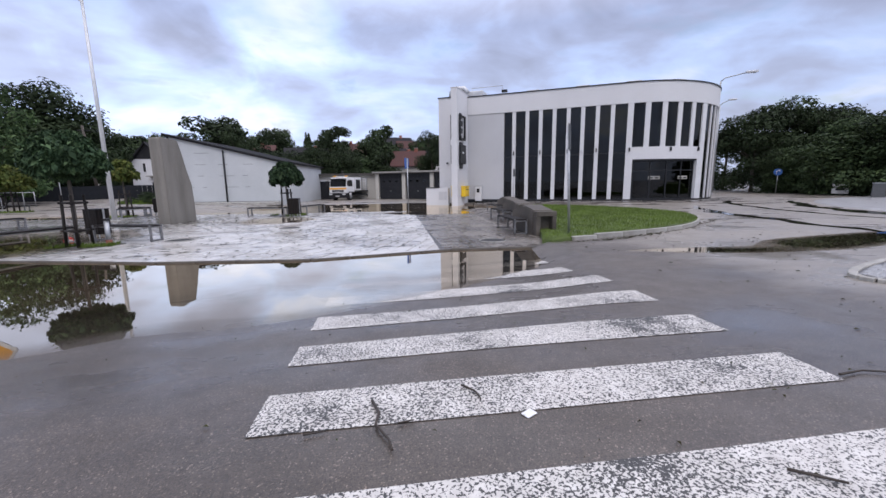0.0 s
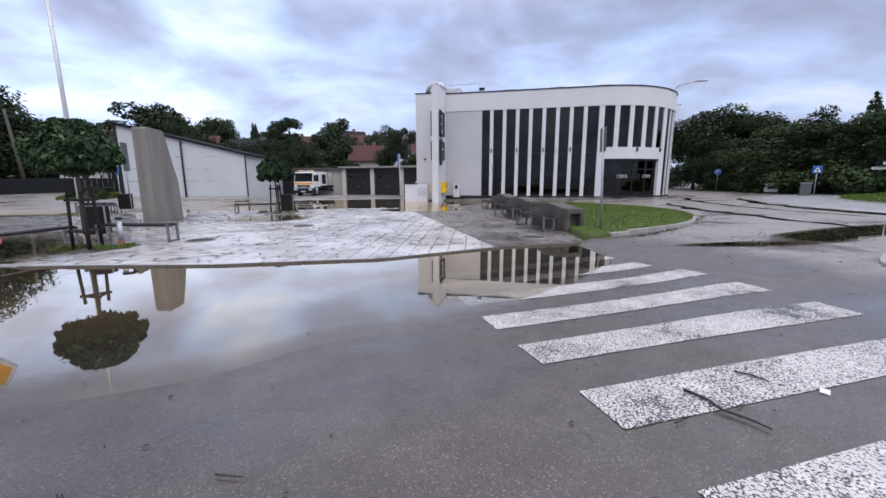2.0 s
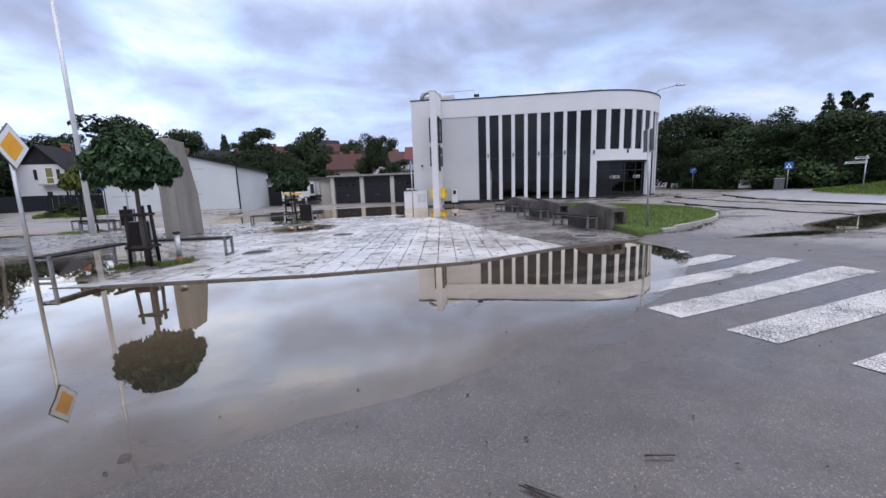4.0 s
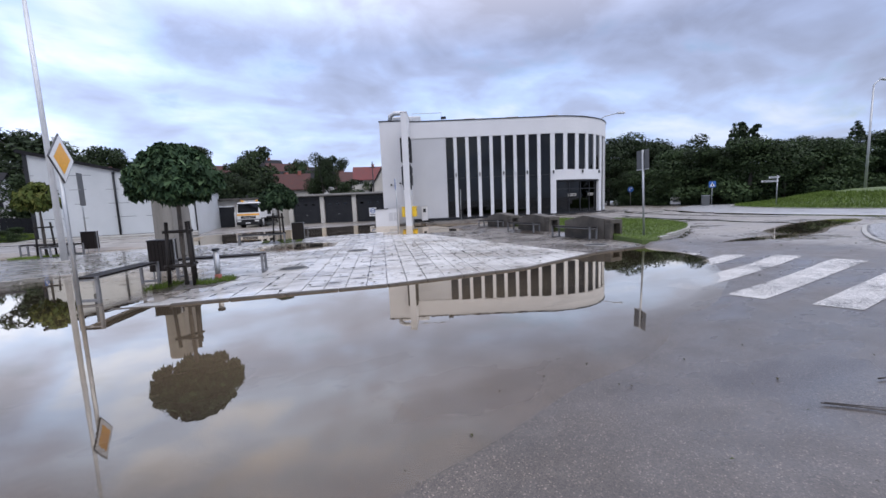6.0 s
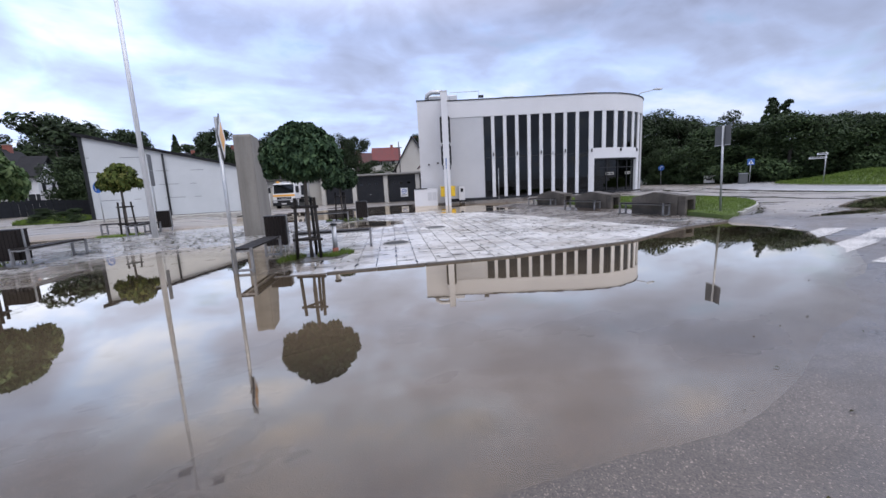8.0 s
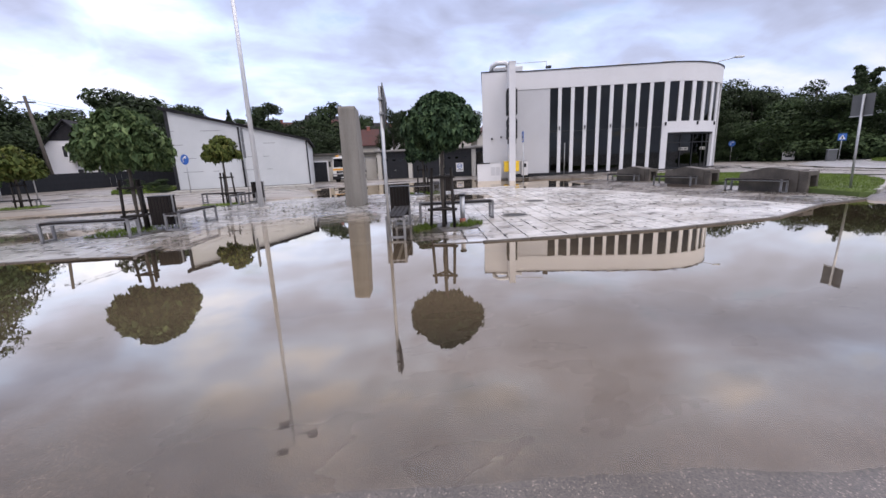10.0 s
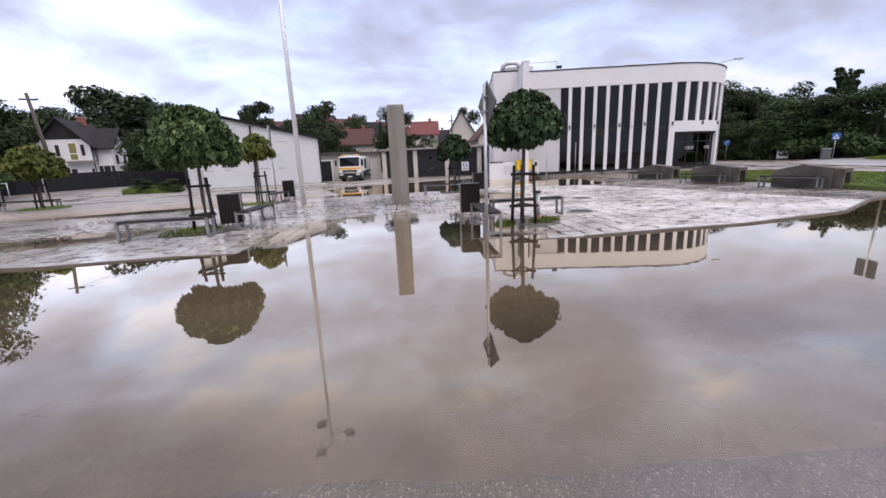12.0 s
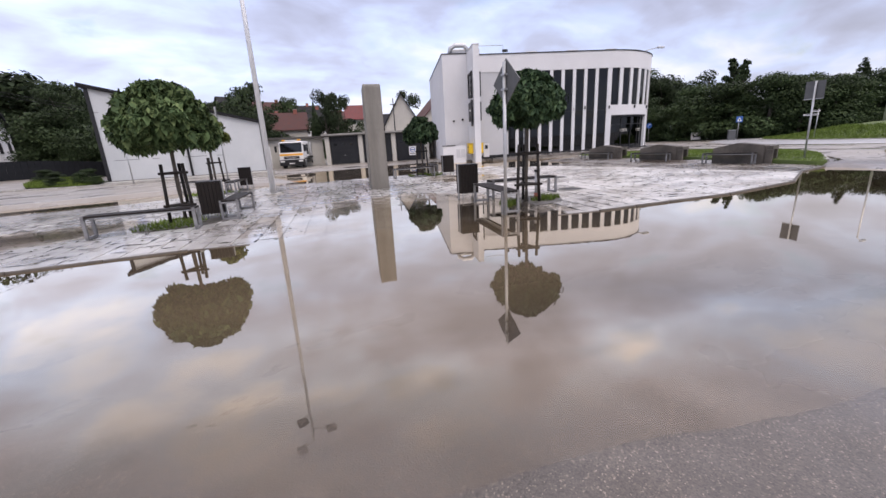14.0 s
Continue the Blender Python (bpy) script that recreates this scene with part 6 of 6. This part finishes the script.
    for sx in (-0.78, 0.78):
        part("beacon", box(sx - 0.16, sx + 0.16, 0.60, 0.88, 2.76, 2.92, 0.04), M_ORANGE, beacon)
    part("chassis", box(-0.5, 0.5, 1.6, 7.0, 0.55, 0.85), M_DARK, t)
    part("load_bed", box(-1.22, 1.22, 2.0, 7.2, 0.95, 1.12, 0.02), M_DARK, t, "dark flat load bed")
    case = part("equipment_box", box(-1.12, 1.12, 2.05, 3.5, 1.125, 2.72, 0.03), M_TRUCK, t, "white equipment box")
    for sx in (-1, 1):
        part("hatch", box(sx * 1.13 - 0.012, sx * 1.13 + 0.012, 2.25, 3.2, 1.35, 2.45, 0.01), M_GARAGE, case, "dark roller hatch")
        rack = part("side_rack", box(sx * 1.16 - 0.04, sx * 1.16 + 0.04, 3.62, 3.72, 1.12, 2.72), M_STEEL, t, "pale slatted side rack")
        for y0 in (4.72, 5.82, 6.9):
            part("rack_post", box(sx * 1.16 - 0.04, sx * 1.16 + 0.04, y0, y0 + 0.09, 1.12, 2.72), M_STEEL, rack)
        for k in range(8):
            part("rack_bar", box(sx * 1.16 - 0.022, sx * 1.16 + 0.022, 3.72, 4.72, 1.24 + 0.185 * k, 1.33 + 0.185 * k), M_SIGNWHITE, rack)
        case2 = part("tool_locker", box(sx * 1.0 - 0.12, sx * 1.0 + 0.12, 4.86, 5.78, 1.125, 2.62, 0.02), M_TRUCK, t, "white tool locker")
        part("locker_door", box(sx * 1.12 - 0.012, sx * 1.12 + 0.012, 5.05, 5.55, 1.45, 2.2), M_GARAGE, case2)
        part("side_guard", box(sx * 1.14 - 0.03, sx * 1.14 + 0.03, 2.1, 4.7, 0.5, 0.72), M_DARK, t)
    for sx in (-1.0, 1.0):
        for sy in (0.9, 5.4):
            w = part("wheel", rod((sx - 0.15, sy, 0.46), (sx + 0.15, sy, 0.46), 0.46, seg=20), M_TYRE, t)
            part("rim", rod((sx + (0.15 if sx > 0 else -0.15), sy, 0.46), (sx + (0.17 if sx > 0 else -0.17), sy, 0.46), 0.26, seg=14), M_STEEL, w)


lorry()


# ---- houses ----
def house(x, y, z, turn, w, d, eave, ridge, roof_mat, label, chimney=True, wall=M_WHITE, storeys=1, ends=True):
    h = root("house", pose(x, y, z, 0, 0, turn), label, "house", group="houses")
    part("wall", box(-w / 2, w / 2, -d / 2, d / 2, -1.0, eave), wall, h)
    for sx in (-1, 1):
        g = bmesh.new()
        a = [g.verts.new(p) for p in ((sx * w / 2, -d / 2, eave), (sx * w / 2, d / 2, eave), (sx * w / 2, 0, ridge))]
        b = [g.verts.new((v.co.x - sx * 0.25, v.co.y, v.co.z)) for v in a]
        g.faces.new(a)
        g.faces.new(b[::-1])
        for i in range(3):
            g.faces.new((a[i], b[i], b[(i + 1) % 3], a[(i + 1) % 3]))
        bmesh.ops.recalc_face_normals(g, faces=g.faces)
        part("gable", g, wall, h)
    k = (ridge - eave) / (d / 2)
    for sy in (-1, 1):
        g = bmesh.new()
        e0, ov = d / 2 + 0.55, 0.5
        pts = [(-w / 2 - ov, sy * e0, eave - 0.55 * k), (w / 2 + ov, sy * e0, eave - 0.55 * k), (w / 2 + ov, 0, ridge), (-w / 2 - ov, 0, ridge)]
        a = [g.verts.new((p[0], p[1], p[2] + 0.05)) for p in pts]
        b = [g.verts.new((p[0], p[1], p[2] + 0.25)) for p in pts]
        g.faces.new(a)
        g.faces.new(b[::-1])
        for i in range(4):
            g.faces.new((a[i], b[i], b[(i + 1) % 4], a[(i + 1) % 4]))
        bmesh.ops.recalc_face_normals(g, faces=g.faces)
        part("roof", g, roof_mat, h)
    if chimney:
        c = part("chimney", box(w * 0.18, w * 0.18 + 0.7, -0.35, 0.35, eave, ridge + 0.8, 0.02), M_BRICK, h)
        part("chimney_cap", box(w * 0.18 - 0.06, w * 0.18 + 0.76, -0.41, 0.41, ridge + 0.8, ridge + 0.9), M_CONCRETE, c)
    rows = [0.9 + 2.7 * i for i in range(max(1, int(eave / 2.6)))]
    for zr in rows:
        nwin = max(2, int(w / 2.6))
        for i in range(nwin):
            xc = -w / 2 + (i + 0.5) * w / nwin
            wn_ = part("window", box(xc - 0.5, xc + 0.5, -d / 2 - 0.05, -d / 2, zr, zr + 1.3), M_SIGNWHITE, h)
            part("pane", box(xc - 0.42, xc - 0.03, -d / 2 - 0.06, -d / 2 - 0.05, zr + 0.08, zr + 1.22), M_DARK, wn_)
            part("pane", box(xc + 0.03, xc + 0.42, -d / 2 - 0.06, -d / 2 - 0.05, zr + 0.08, zr + 1.22), M_DARK, wn_)
    for yc in (-d / 4, d / 4) if ends else ():
        for sx in (-1, 1):
            wn_ = part("window", box(sx * w / 2 - 0.04, sx * w / 2 + 0.04, yc - 0.5, yc + 0.5, eave * 0.5, eave * 0.5 + 1.3), M_SIGNWHITE, h)
            part("pane", box(sx * w / 2 - 0.05, sx * w / 2 + 0.05, yc - 0.42, yc + 0.42, eave * 0.5 + 0.08, eave * 0.5 + 1.22), M_DARK, wn_)
    return h


hw = house(-34.95, 70.0, 0.5, 85, 8.0, 5.1, 4.65, 7.5, M_ROOFDARK, "white house with a steep dark roof and balcony", ends=False)
part("balcony", box(-4.9, -4.0, -3.0, 0.0, 2.62, 2.8, 0.02), M_CONCRETE, hw, "pale balcony slab")
bd = part("balcony_door", box(-4.06, -4.0, -1.3, -0.4, 2.8, 4.9), M_SIGNWHITE, hw, "white balcony door with an olive blind")
for z0, z1 in ((2.92, 3.55), (3.67, 4.8)):
    part("blind", box(-4.09, -4.06, -1.2, -0.5, z0, z1), M_OLIVE, bd)
for y0, y1, z0, z1 in ((0.35, 0.85, 3.3, 4.7), (-2.05, -1.55, 3.3, 4.7), (-0.9, -0.2, 1.0, 1.9), (-2.6, -2.2, 0.9, 1.9)):
    wn_ = part("window", box(-4.05, -4.0, y0, y1, z0, z1), M_SIGNWHITE, hw)
    part("pane", box(-4.07, -4.05, y0 + 0.06, y1 - 0.06, z0 + 0.06, z1 - 0.06), M_DARK, wn_)
gb = bmesh.new()
ga = [gb.verts.new(p) for p in ((-4.04, -1.98, 5.28), (-4.04, 1.98, 5.28), (-4.04, 0, 7.45))]
gc = [gb.verts.new((-4.0, v.co.y, v.co.z)) for v in ga]
gb.faces.new(ga)
gb.faces.new(gc[::-1])
for i in range(3):
    gb.faces.new((ga[i], gc[i], gc[(i + 1) % 3], ga[(i + 1) % 3]))
bmesh.ops.recalc_face_normals(gb, faces=gb.faces)
part("gable_boarding", gb, M_ROOFDARK, hw, "dark boarded gable top")
part("downpipe", rod((-3.95, -2.63, 0), (-3.95, -2.63, 4.4), 0.06, seg=6), M_DARK, hw)
house(-31.55, 68.9, 0.5, -5, 1.5, 4.6, 4.45, 6.5, M_ROOFDARK, "small white house wing with steep gable", False)
house(5.6, 93.0, 1.2, -14, 6.6, 6.5, 4.6, 7.6, M_ROOFRED, "pale house with a dark red roof beyond the garages", wall=M_BEIGE)
house(19.2, 69.0, 0.0, 58, 7.0, 6.0, 4.6, 9.6, M_ROOFDARK, "tall house with a steep dark roof", wall=M_BEIGE)
house(26.5, 105.0, 0.8, -20, 6.5, 6.0, 7.8, 10.8, M_ROOFBRIGHT, "pale house with a bright red roof on the slope", wall=M_BEIGE)
house(14.4, 106.0, 1.4, -10, 6.5, 7.0, 6.9, 9.4, M_ROOFDARK, "white house with a low dark roof on the slope")
for x, y, tn, mt in ((9.5, 128, 5, M_ROOFRED), (19, 132, -12, M_ROOFDARK), (28, 128, 8, M_ROOFRED), (37, 122, -25, M_ROOFDARK), (33, 136, -8, M_ROOFRED), (3, 134, 14, M_ROOFDARK), (24, 142, 0, M_ROOFBRIGHT)):
    house(x, y, land(x, y), tn, 11, 8, 5.6, 9.2, mt, "distant pale house on the hill", wall=M_BEIGE)
house(19.0, 57.5, 0.0, 70, 8.0, 7.0, 4.6, 8.3, M_ROOFRED, "house with a red roof beside the white building", False, M_BEIGE)
for i, (x, y, tn) in enumerate(((-20, 108, 10), (-6, 112, -15), (4, 104, 20), (-34, 112, 5), (8, 118, 0), (-12, 122, 12))):
    house(x, y, land(x, y), tn, 10, 8, 4.6, 7.6, M_ROOFRED if i % 2 else M_ROOFDARK, "distant pale house on the wooded hill")

fence = root("fence", UP, "dark solid board fence along the house garden", "fence", "structure")
fp = [(-45.0, 41.0), (-31.0, 43.6), (-26.5, 46.9), (-23.6, 49.8), (-19.5, 54.0)]
board = None
for (x0, y0), (x1, y1) in zip(fp, fp[1:]):
    n = int(math.hypot(x1 - x0, y1 - y0) / 0.42)
    for i in range(n):
        u = (i + 0.5) / n
        px, py = x0 + (x1 - x0) * u, y0 + (y1 - y0) * u
        board = board or mesh_of(box(-0.216, 0.216, -0.02, 0.02, -0.2, 1.35, 0.004), "board", M_TIMBER)
        o = new("board", board)
        o.parent = fence
        o.matrix_basis = pose(px, py, land(px, py), 0, 0, math.degrees(math.atan2(y1 - y0, x1 - x0)))

# railings along the road on the far west side
rails = root("railing", UP, "thin grey metal railing by the road", "railing", "structure")
for i in range(16):
    x = -40 + i * 0.75
    part("post", rod((x, 35.6 + 0.1 * i, 0.0), (x, 35.6 + 0.1 * i, 1.3), 0.03, seg=6), M_STEEL, rails)
part("top_rail", rod((-40, 35.6, 1.25), (-28.75, 37.1, 1.25), 0.025, seg=6), M_STEEL, rails)


# ---- litter left by the flood ----
def stick(pts, r, label="wet broken twig lying on the asphalt"):
    p3 = [(x, y, land(x, y) + 0.012 + r) for x, y in pts]
    s = thing("twig", tube(p3, [r * (1 - 0.5 * i / len(p3)) for i in range(len(p3))], 6), M_TWIG, label, "twig")
    return s


stick([(-0.15, 2.56), (-0.10, 2.40), (-0.12, 2.28), (-0.04, 2.12), (-0.02, 2.02)], 0.012)
stick([(0.50, 2.68), (0.58, 2.58), (0.60, 2.47)], 0.008)
stick([(-0.55, 2.25), (-0.42, 2.27)], 0.006)
stick([(0.02, 2.28), (0.12, 2.30)], 0.006)
stick([(3.38, 2.35), (3.62, 2.38), (3.85, 2.30)], 0.010)
stick([(2.0, 1.55), (2.2, 1.42)], 0.009)
for k, (dx, dy) in enumerate(((0.0, 0.0), (0.05, 0.02), (-0.04, 0.05), (0.07, -0.05))):
    stick([(-4.12 + 0.3 * dx, 2.70 + 0.4 * dy), (-4.0 + 0.6 * dx, 2.50 + dy), (-3.88 + 1.2 * dx, 2.31 + dy)], 0.004, "thin wet reed stalk on the asphalt")
stick([(-3.35, 2.62), (-3.2, 2.55)], 0.006)
paper = thing("paper_scrap", box(-0.04, 0.05, -0.03, 0.03, 0, 0.008, 0.003, pose(0.87, 2.26, land(0.87, 2.26) + 0.004, 4, 0, 30)), M_SIGNWHITE, "small white paper scrap on the asphalt", "litter")


def scatter(name, count, sampler, zf, size, seed, label, mat):
    rg = np.random.default_rng(seed)
    v = []
    while len(v) < count * 4:
        x, y = sampler(rg)
        a, s = rg.uniform(0, 6.283), size * (0.4 + 1.1 * rg.random())
        z = zf(x, y) + 0.008
        for k, (q, e) in enumerate(((1, 0.0), (0.45, 0.012), (1, 0.0), (0.45, 0.012))):
            b = a + k * math.pi / 2
            v.append((x + q * s * math.cos(b), y + q * s * math.sin(b), z + e))
    f = [(4 * i, 4 * i + 1, 4 * i + 2, 4 * i + 3) for i in range(count)]
    return tagged(new(name, sheet(v, f, name, mat)), label, "leaves", kind="stuff")


def on_square(rg):
    for _ in range(50):
        x, y = rg.uniform(-20, 4.2), rg.uniform(8.8, 24)
        if in_square(x, y):
            return x, y
    return -3.0, 12.0


def near_monument(rg):
    for _ in range(60):
        x, y = rg.normal(-10.0, 2.2), rg.normal(19.6, 1.6)
        if in_square(x, y):
            return x, y
    return -9.0, 20.0


scatter("fallen_leaves", 700, near_monument, lambda x, y: plaza(x, y) + 0.008, 0.055, 17, "dark clumps of flood debris round the slab", M_LITTER)
scatter("fallen_leaves", 1500, on_square, lambda x, y: plaza(x, y) + 0.008, 0.05, 7, "dark wet leaves and silt on the paving", M_LITTER)
scatter("fallen_leaves", 420, lambda rg: (rg.uniform(-8, 12), rg.uniform(0.5, 12)), land, 0.018, 8, "tiny dark leaf bits on the asphalt", M_LITTER)

scatter("fallen_leaves", 260, lambda rg: (rg.uniform(4.5, 17), rg.uniform(1.0, 10)), land, 0.035, 9, "dark scraps of flood debris on the road", M_LITTER)
scatter("fallen_leaves", 240, lambda rg: (lambda u: (5.0 + 7.4 * u + rg.normal(0, 0.25), 9.3 + 2.2 * u * u + 2.0 * u - 0.1 * rg.random()))(rg.random()), land, 0.05, 10, "dark flood debris along the island kerb", M_LITTER)


# ---- paving pieces of the square ----
def square_base():
    v, f = [], []
    xs = np.arange(-26.6, 4.61, 0.4)
    col = []
    for x in xs:
        y0, y1 = along(EDGE, x), square_back(x)
        n = 30
        col.append([len(v) + j for j in range(n + 1)])
        v += [(x, y0 + (y1 - y0) * j / n, plaza(x, y0 + (y1 - y0) * j / n) - 0.014) for j in range(n + 1)]
    for a, b in zip(col, col[1:]):
        f += [(a[j], b[j], b[j + 1], a[j + 1]) for j in range(len(a) - 1)]
    return sheet(v, f, "pavement_square", M_JOINT, True)


square = tagged(new("pavement_square", square_base()), "pale wet concrete paving with muddy puddles", "pavement", kind="structure")
kerb_line("kerb_square", [(x, along(EDGE, x)) for x in (-26.4, -22, -18.7, -16.3, -12.5, -8.8, -6.9, -5.0, -3.3, -1.7, 0.0, 1.5, 3.9)], False, plaza, 0.003, 0.07, "thin dark flush edging of the square", 1.0, M_BLOCK)

TILT_A = radians(-20)
ca, sa = math.cos(TILT_A), math.sin(TILT_A)


def near_tile(cx, cy):
    return -5.0 < cx < 1.0 and along(EDGE, cx) < cy < 12.2


def split_zone(x, y):
    return x > 1.25 + 0.02 * (y - 9)


def cut(ring, side):
    """The part of a convex ring on the positive side of a line."""
    res = []
    for a, b in zip(ring, ring[1:] + ring[:1]):
        u, w = side(a), side(b)
        if u > 0:
            res.append(a)
        if u * w < 0:
            res.append(a.lerp(b, u / (u - w)))
    return res


tw, tl, gap_w = 0.42, 0.62, 0.020
slab_me = mesh_of(box(-tw / 2 + gap_w / 2, tw / 2 - gap_w / 2, -tl / 2 + gap_w / 2, tl / 2 - gap_w / 2, -0.05, 0.0, 0.006), "paving_slab", M_PAVER)
rest_v, rest_f = [], []
rt = random.Random(77)
count = 0
for i in range(-80, 80):
    for j in range(-60, 60):
        u, w_ = i * tw, (j + 0.5 * (i % 2)) * tl
        cx, cy = -4 + u * ca - w_ * sa, 15 + u * sa + w_ * ca
        ok, some = True, False
        for du, dw in ((-tw / 2, -tl / 2), (tw / 2, -tl / 2), (tw / 2, tl / 2), (-tw / 2, tl / 2)):
            px, py = cx + du * ca - dw * sa, cy + du * sa + dw * ca
            if not (-26.3 < px < 4.4 and along(EDGE, px) + 0.045 < py < square_back(px) - 0.05) or split_zone(px, py):
                ok = False
            else:
                some = True
        if not ok and not some:
            continue
        dz, ax, ay = rt.uniform(-0.003, 0.003), rt.uniform(-0.08, 0.08), rt.uniform(-0.08, 0.08)
        m = Matrix.Translation((cx, cy, plaza(cx, cy) + dz)) @ Matrix.Rotation(TILT_A, 4, "Z") @ Euler((radians(ax), radians(ay), 0)).to_matrix().to_4x4()
        if ok and near_tile(cx, cy) and count < 300:
            count += 1
            o = new("paving_slab", slab_me)
            o.parent = square
            o.matrix_basis = m
        else:
            h0, h1 = tw / 2 - gap_w / 2, tl / 2 - gap_w / 2
            ring = [m @ Vector((du, dw, 0)) for du, dw in ((-h0, -h1), (h0, -h1), (h0, h1), (-h0, h1))]
            if not ok:
                ring = cut(cut(ring, lambda p: p.y - along(EDGE, p.x) - 0.045), lambda p: 1.24 + 0.02 * (p.y - 9) - p.x)
                if len(ring) < 3 or not all(-26.35 < p.x < 4.4 and p.y < square_back(p.x) for p in ring):
                    continue
            k, nn = len(rest_v), len(ring)
            rest_v += [p - Vector((0, 0, 0.05)) for p in ring] + ring
            rest_f += [tuple(range(k + nn, k + 2 * nn))] + [(k + a, k + (a + 1) % nn, k + nn + (a + 1) % nn, k + nn + a) for a in range(nn)]
o = new("paving_slabs", sheet(rest_v, rest_f, "paving_slabs", M_PAVER))
o.parent = square
o["kind"] = "stuff"

# small dark pavers before the concrete blocks
pv, pf = [], []
for i in range(20):
    for j in range(60):
        x, y = 1.25 + 0.02 * 1 + i * 0.205, 9.3 + j * 0.205 + (0.1 if i % 2 else 0)
        if not split_zone(x - 0.02, y) or y < along(EDGE, x) + 0.2 or x > 4.45 + 0.18 * (y - 10.5) or x > 4.4 or y > 21.5:
            continue
        s, dz = 0.096, rt.uniform(-0.008, 0.006)
        z = plaza(x, y) + dz
        k = len(pv)
        for zz_, q in ((z - 0.04, s), (z - 0.006, s), (z, s - 0.01)):
            pv += [(x - q, y - q, zz_), (x + q, y - q, zz_), (x + q, y + q, zz_), (x - q, y + q, zz_)]
        pf += [(k + 8, k + 9, k + 10, k + 11)] + [(k + b + a, k + b + (a + 1) % 4, k + b + 4 + (a + 1) % 4, k + b + 4 + a) for b in (0, 4) for a in range(4)]
o = new("small_pavers", sheet(pv, pf, "small_pavers", M_COBBLE))
o.parent = square
o["kind"] = "stuff"

# round manhole covers set in the paving
for x, y in ((-6.3, 12.9), (-3.7, 15.6), (2.9, 10.6)):
    mh = root("manhole_cover", pose(x, y, plaza(x, y) + 0.006), "round dark iron manhole cover in the paving", "manhole", group="manhole covers")
    part("lid", rod((0, 0, -0.03), (0, 0, 0.004), 0.34, seg=28), M_TYRE, mh)
    part("rim", tube([(0.37 * math.cos(a), 0.37 * math.sin(a), 0.0) for a in np.linspace(0, 6.283, 29)], 0.02, 5), M_CONCRETE, mh)

# setts of the traffic island
sv, sf = [], []
for i in range(90):
    for j in range(45):
        x, y = 6.6 + i * 0.1, 3.4 + j * 0.1 + (0.05 if i % 2 else 0)
        if not (inside(x - 0.12, y, SPLIT) and inside(x + 0.12, y, SPLIT) and inside(x, y + 0.12, SPLIT) and inside(x, y - 0.12, SPLIT)):
            continue
        z, k = 0.055 + rt.uniform(-0.006, 0.006), len(sv)
        for zz_, q in ((0.02, 0.046), (z - 0.01, 0.046), (z, 0.036)):
            sv += [(x - q, y - q, zz_), (x + q, y - q, zz_), (x + q, y + q, zz_), (x - q, y + q, zz_)]
        sf += [(k + 8, k + 9, k + 10, k + 11)] + [(k + b + a, k + b + (a + 1) % 4, k + b + 4 + (a + 1) % 4, k + b + 4 + a) for b in (0, 4) for a in range(4)]
o = new("setts", sheet(sv, sf, "setts", M_APRON))
o.parent = split_top
o["kind"] = "stuff"

# silt and shreds caught in the joints between the slabs
jv, jf = [], []
rj = random.Random(41)
while len(jf) < 1500:
    i, j = rj.randrange(-60, 60), rj.randrange(-45, 45)
    across = rj.random() < 0.55
    u, w_ = i * tw, (j + 0.5 * (i % 2)) * tl
    if across:
        u, w_ = u + rj.uniform(-0.1, 0.1), w_ + tl / 2
    else:
        u, w_ = u + tw / 2, w_ + rj.uniform(-0.15, 0.15)
    x, y = -4 + u * ca - w_ * sa, 15 + u * sa + w_ * ca
    if not in_square(x, y) or split_zone(x, y) or plaza(x, y) < WATER_Z - 0.01:
        continue
    if wob(x, y, 0.33, 5.0) + (0.25 if x < -8 else -0.12) < rj.uniform(-0.25, 0.35):
        continue
    ln, th = rj.uniform(0.05, 0.20), rj.uniform(0.010, 0.030)
    turn = TILT_A + (0 if across else math.pi / 2) + rj.uniform(-0.15, 0.15)
    c_, s_ = math.cos(turn), math.sin(turn)
    k, z = len(jv), plaza(x, y) + 0.009
    for du, dw, dz in ((-ln, 0, 0), (-0.4 * ln, -th, 0), (0.5 * ln, -0.7 * th, 0), (ln, 0.2 * th, 0), (0.3 * ln, th, 0), (-0.5 * ln, 0.8 * th, 0)):
        jv.append((x + du * c_ - dw * s_, y + du * s_ + dw * c_, z + dz))
    jf.append((k, k + 1, k + 2, k + 3, k + 4, k + 5))
o = tagged(new("joint_silt", sheet(jv, jf, "joint_silt", M_SILT)), "dark wet silt caught in the paving joints", "silt", kind="stuff")
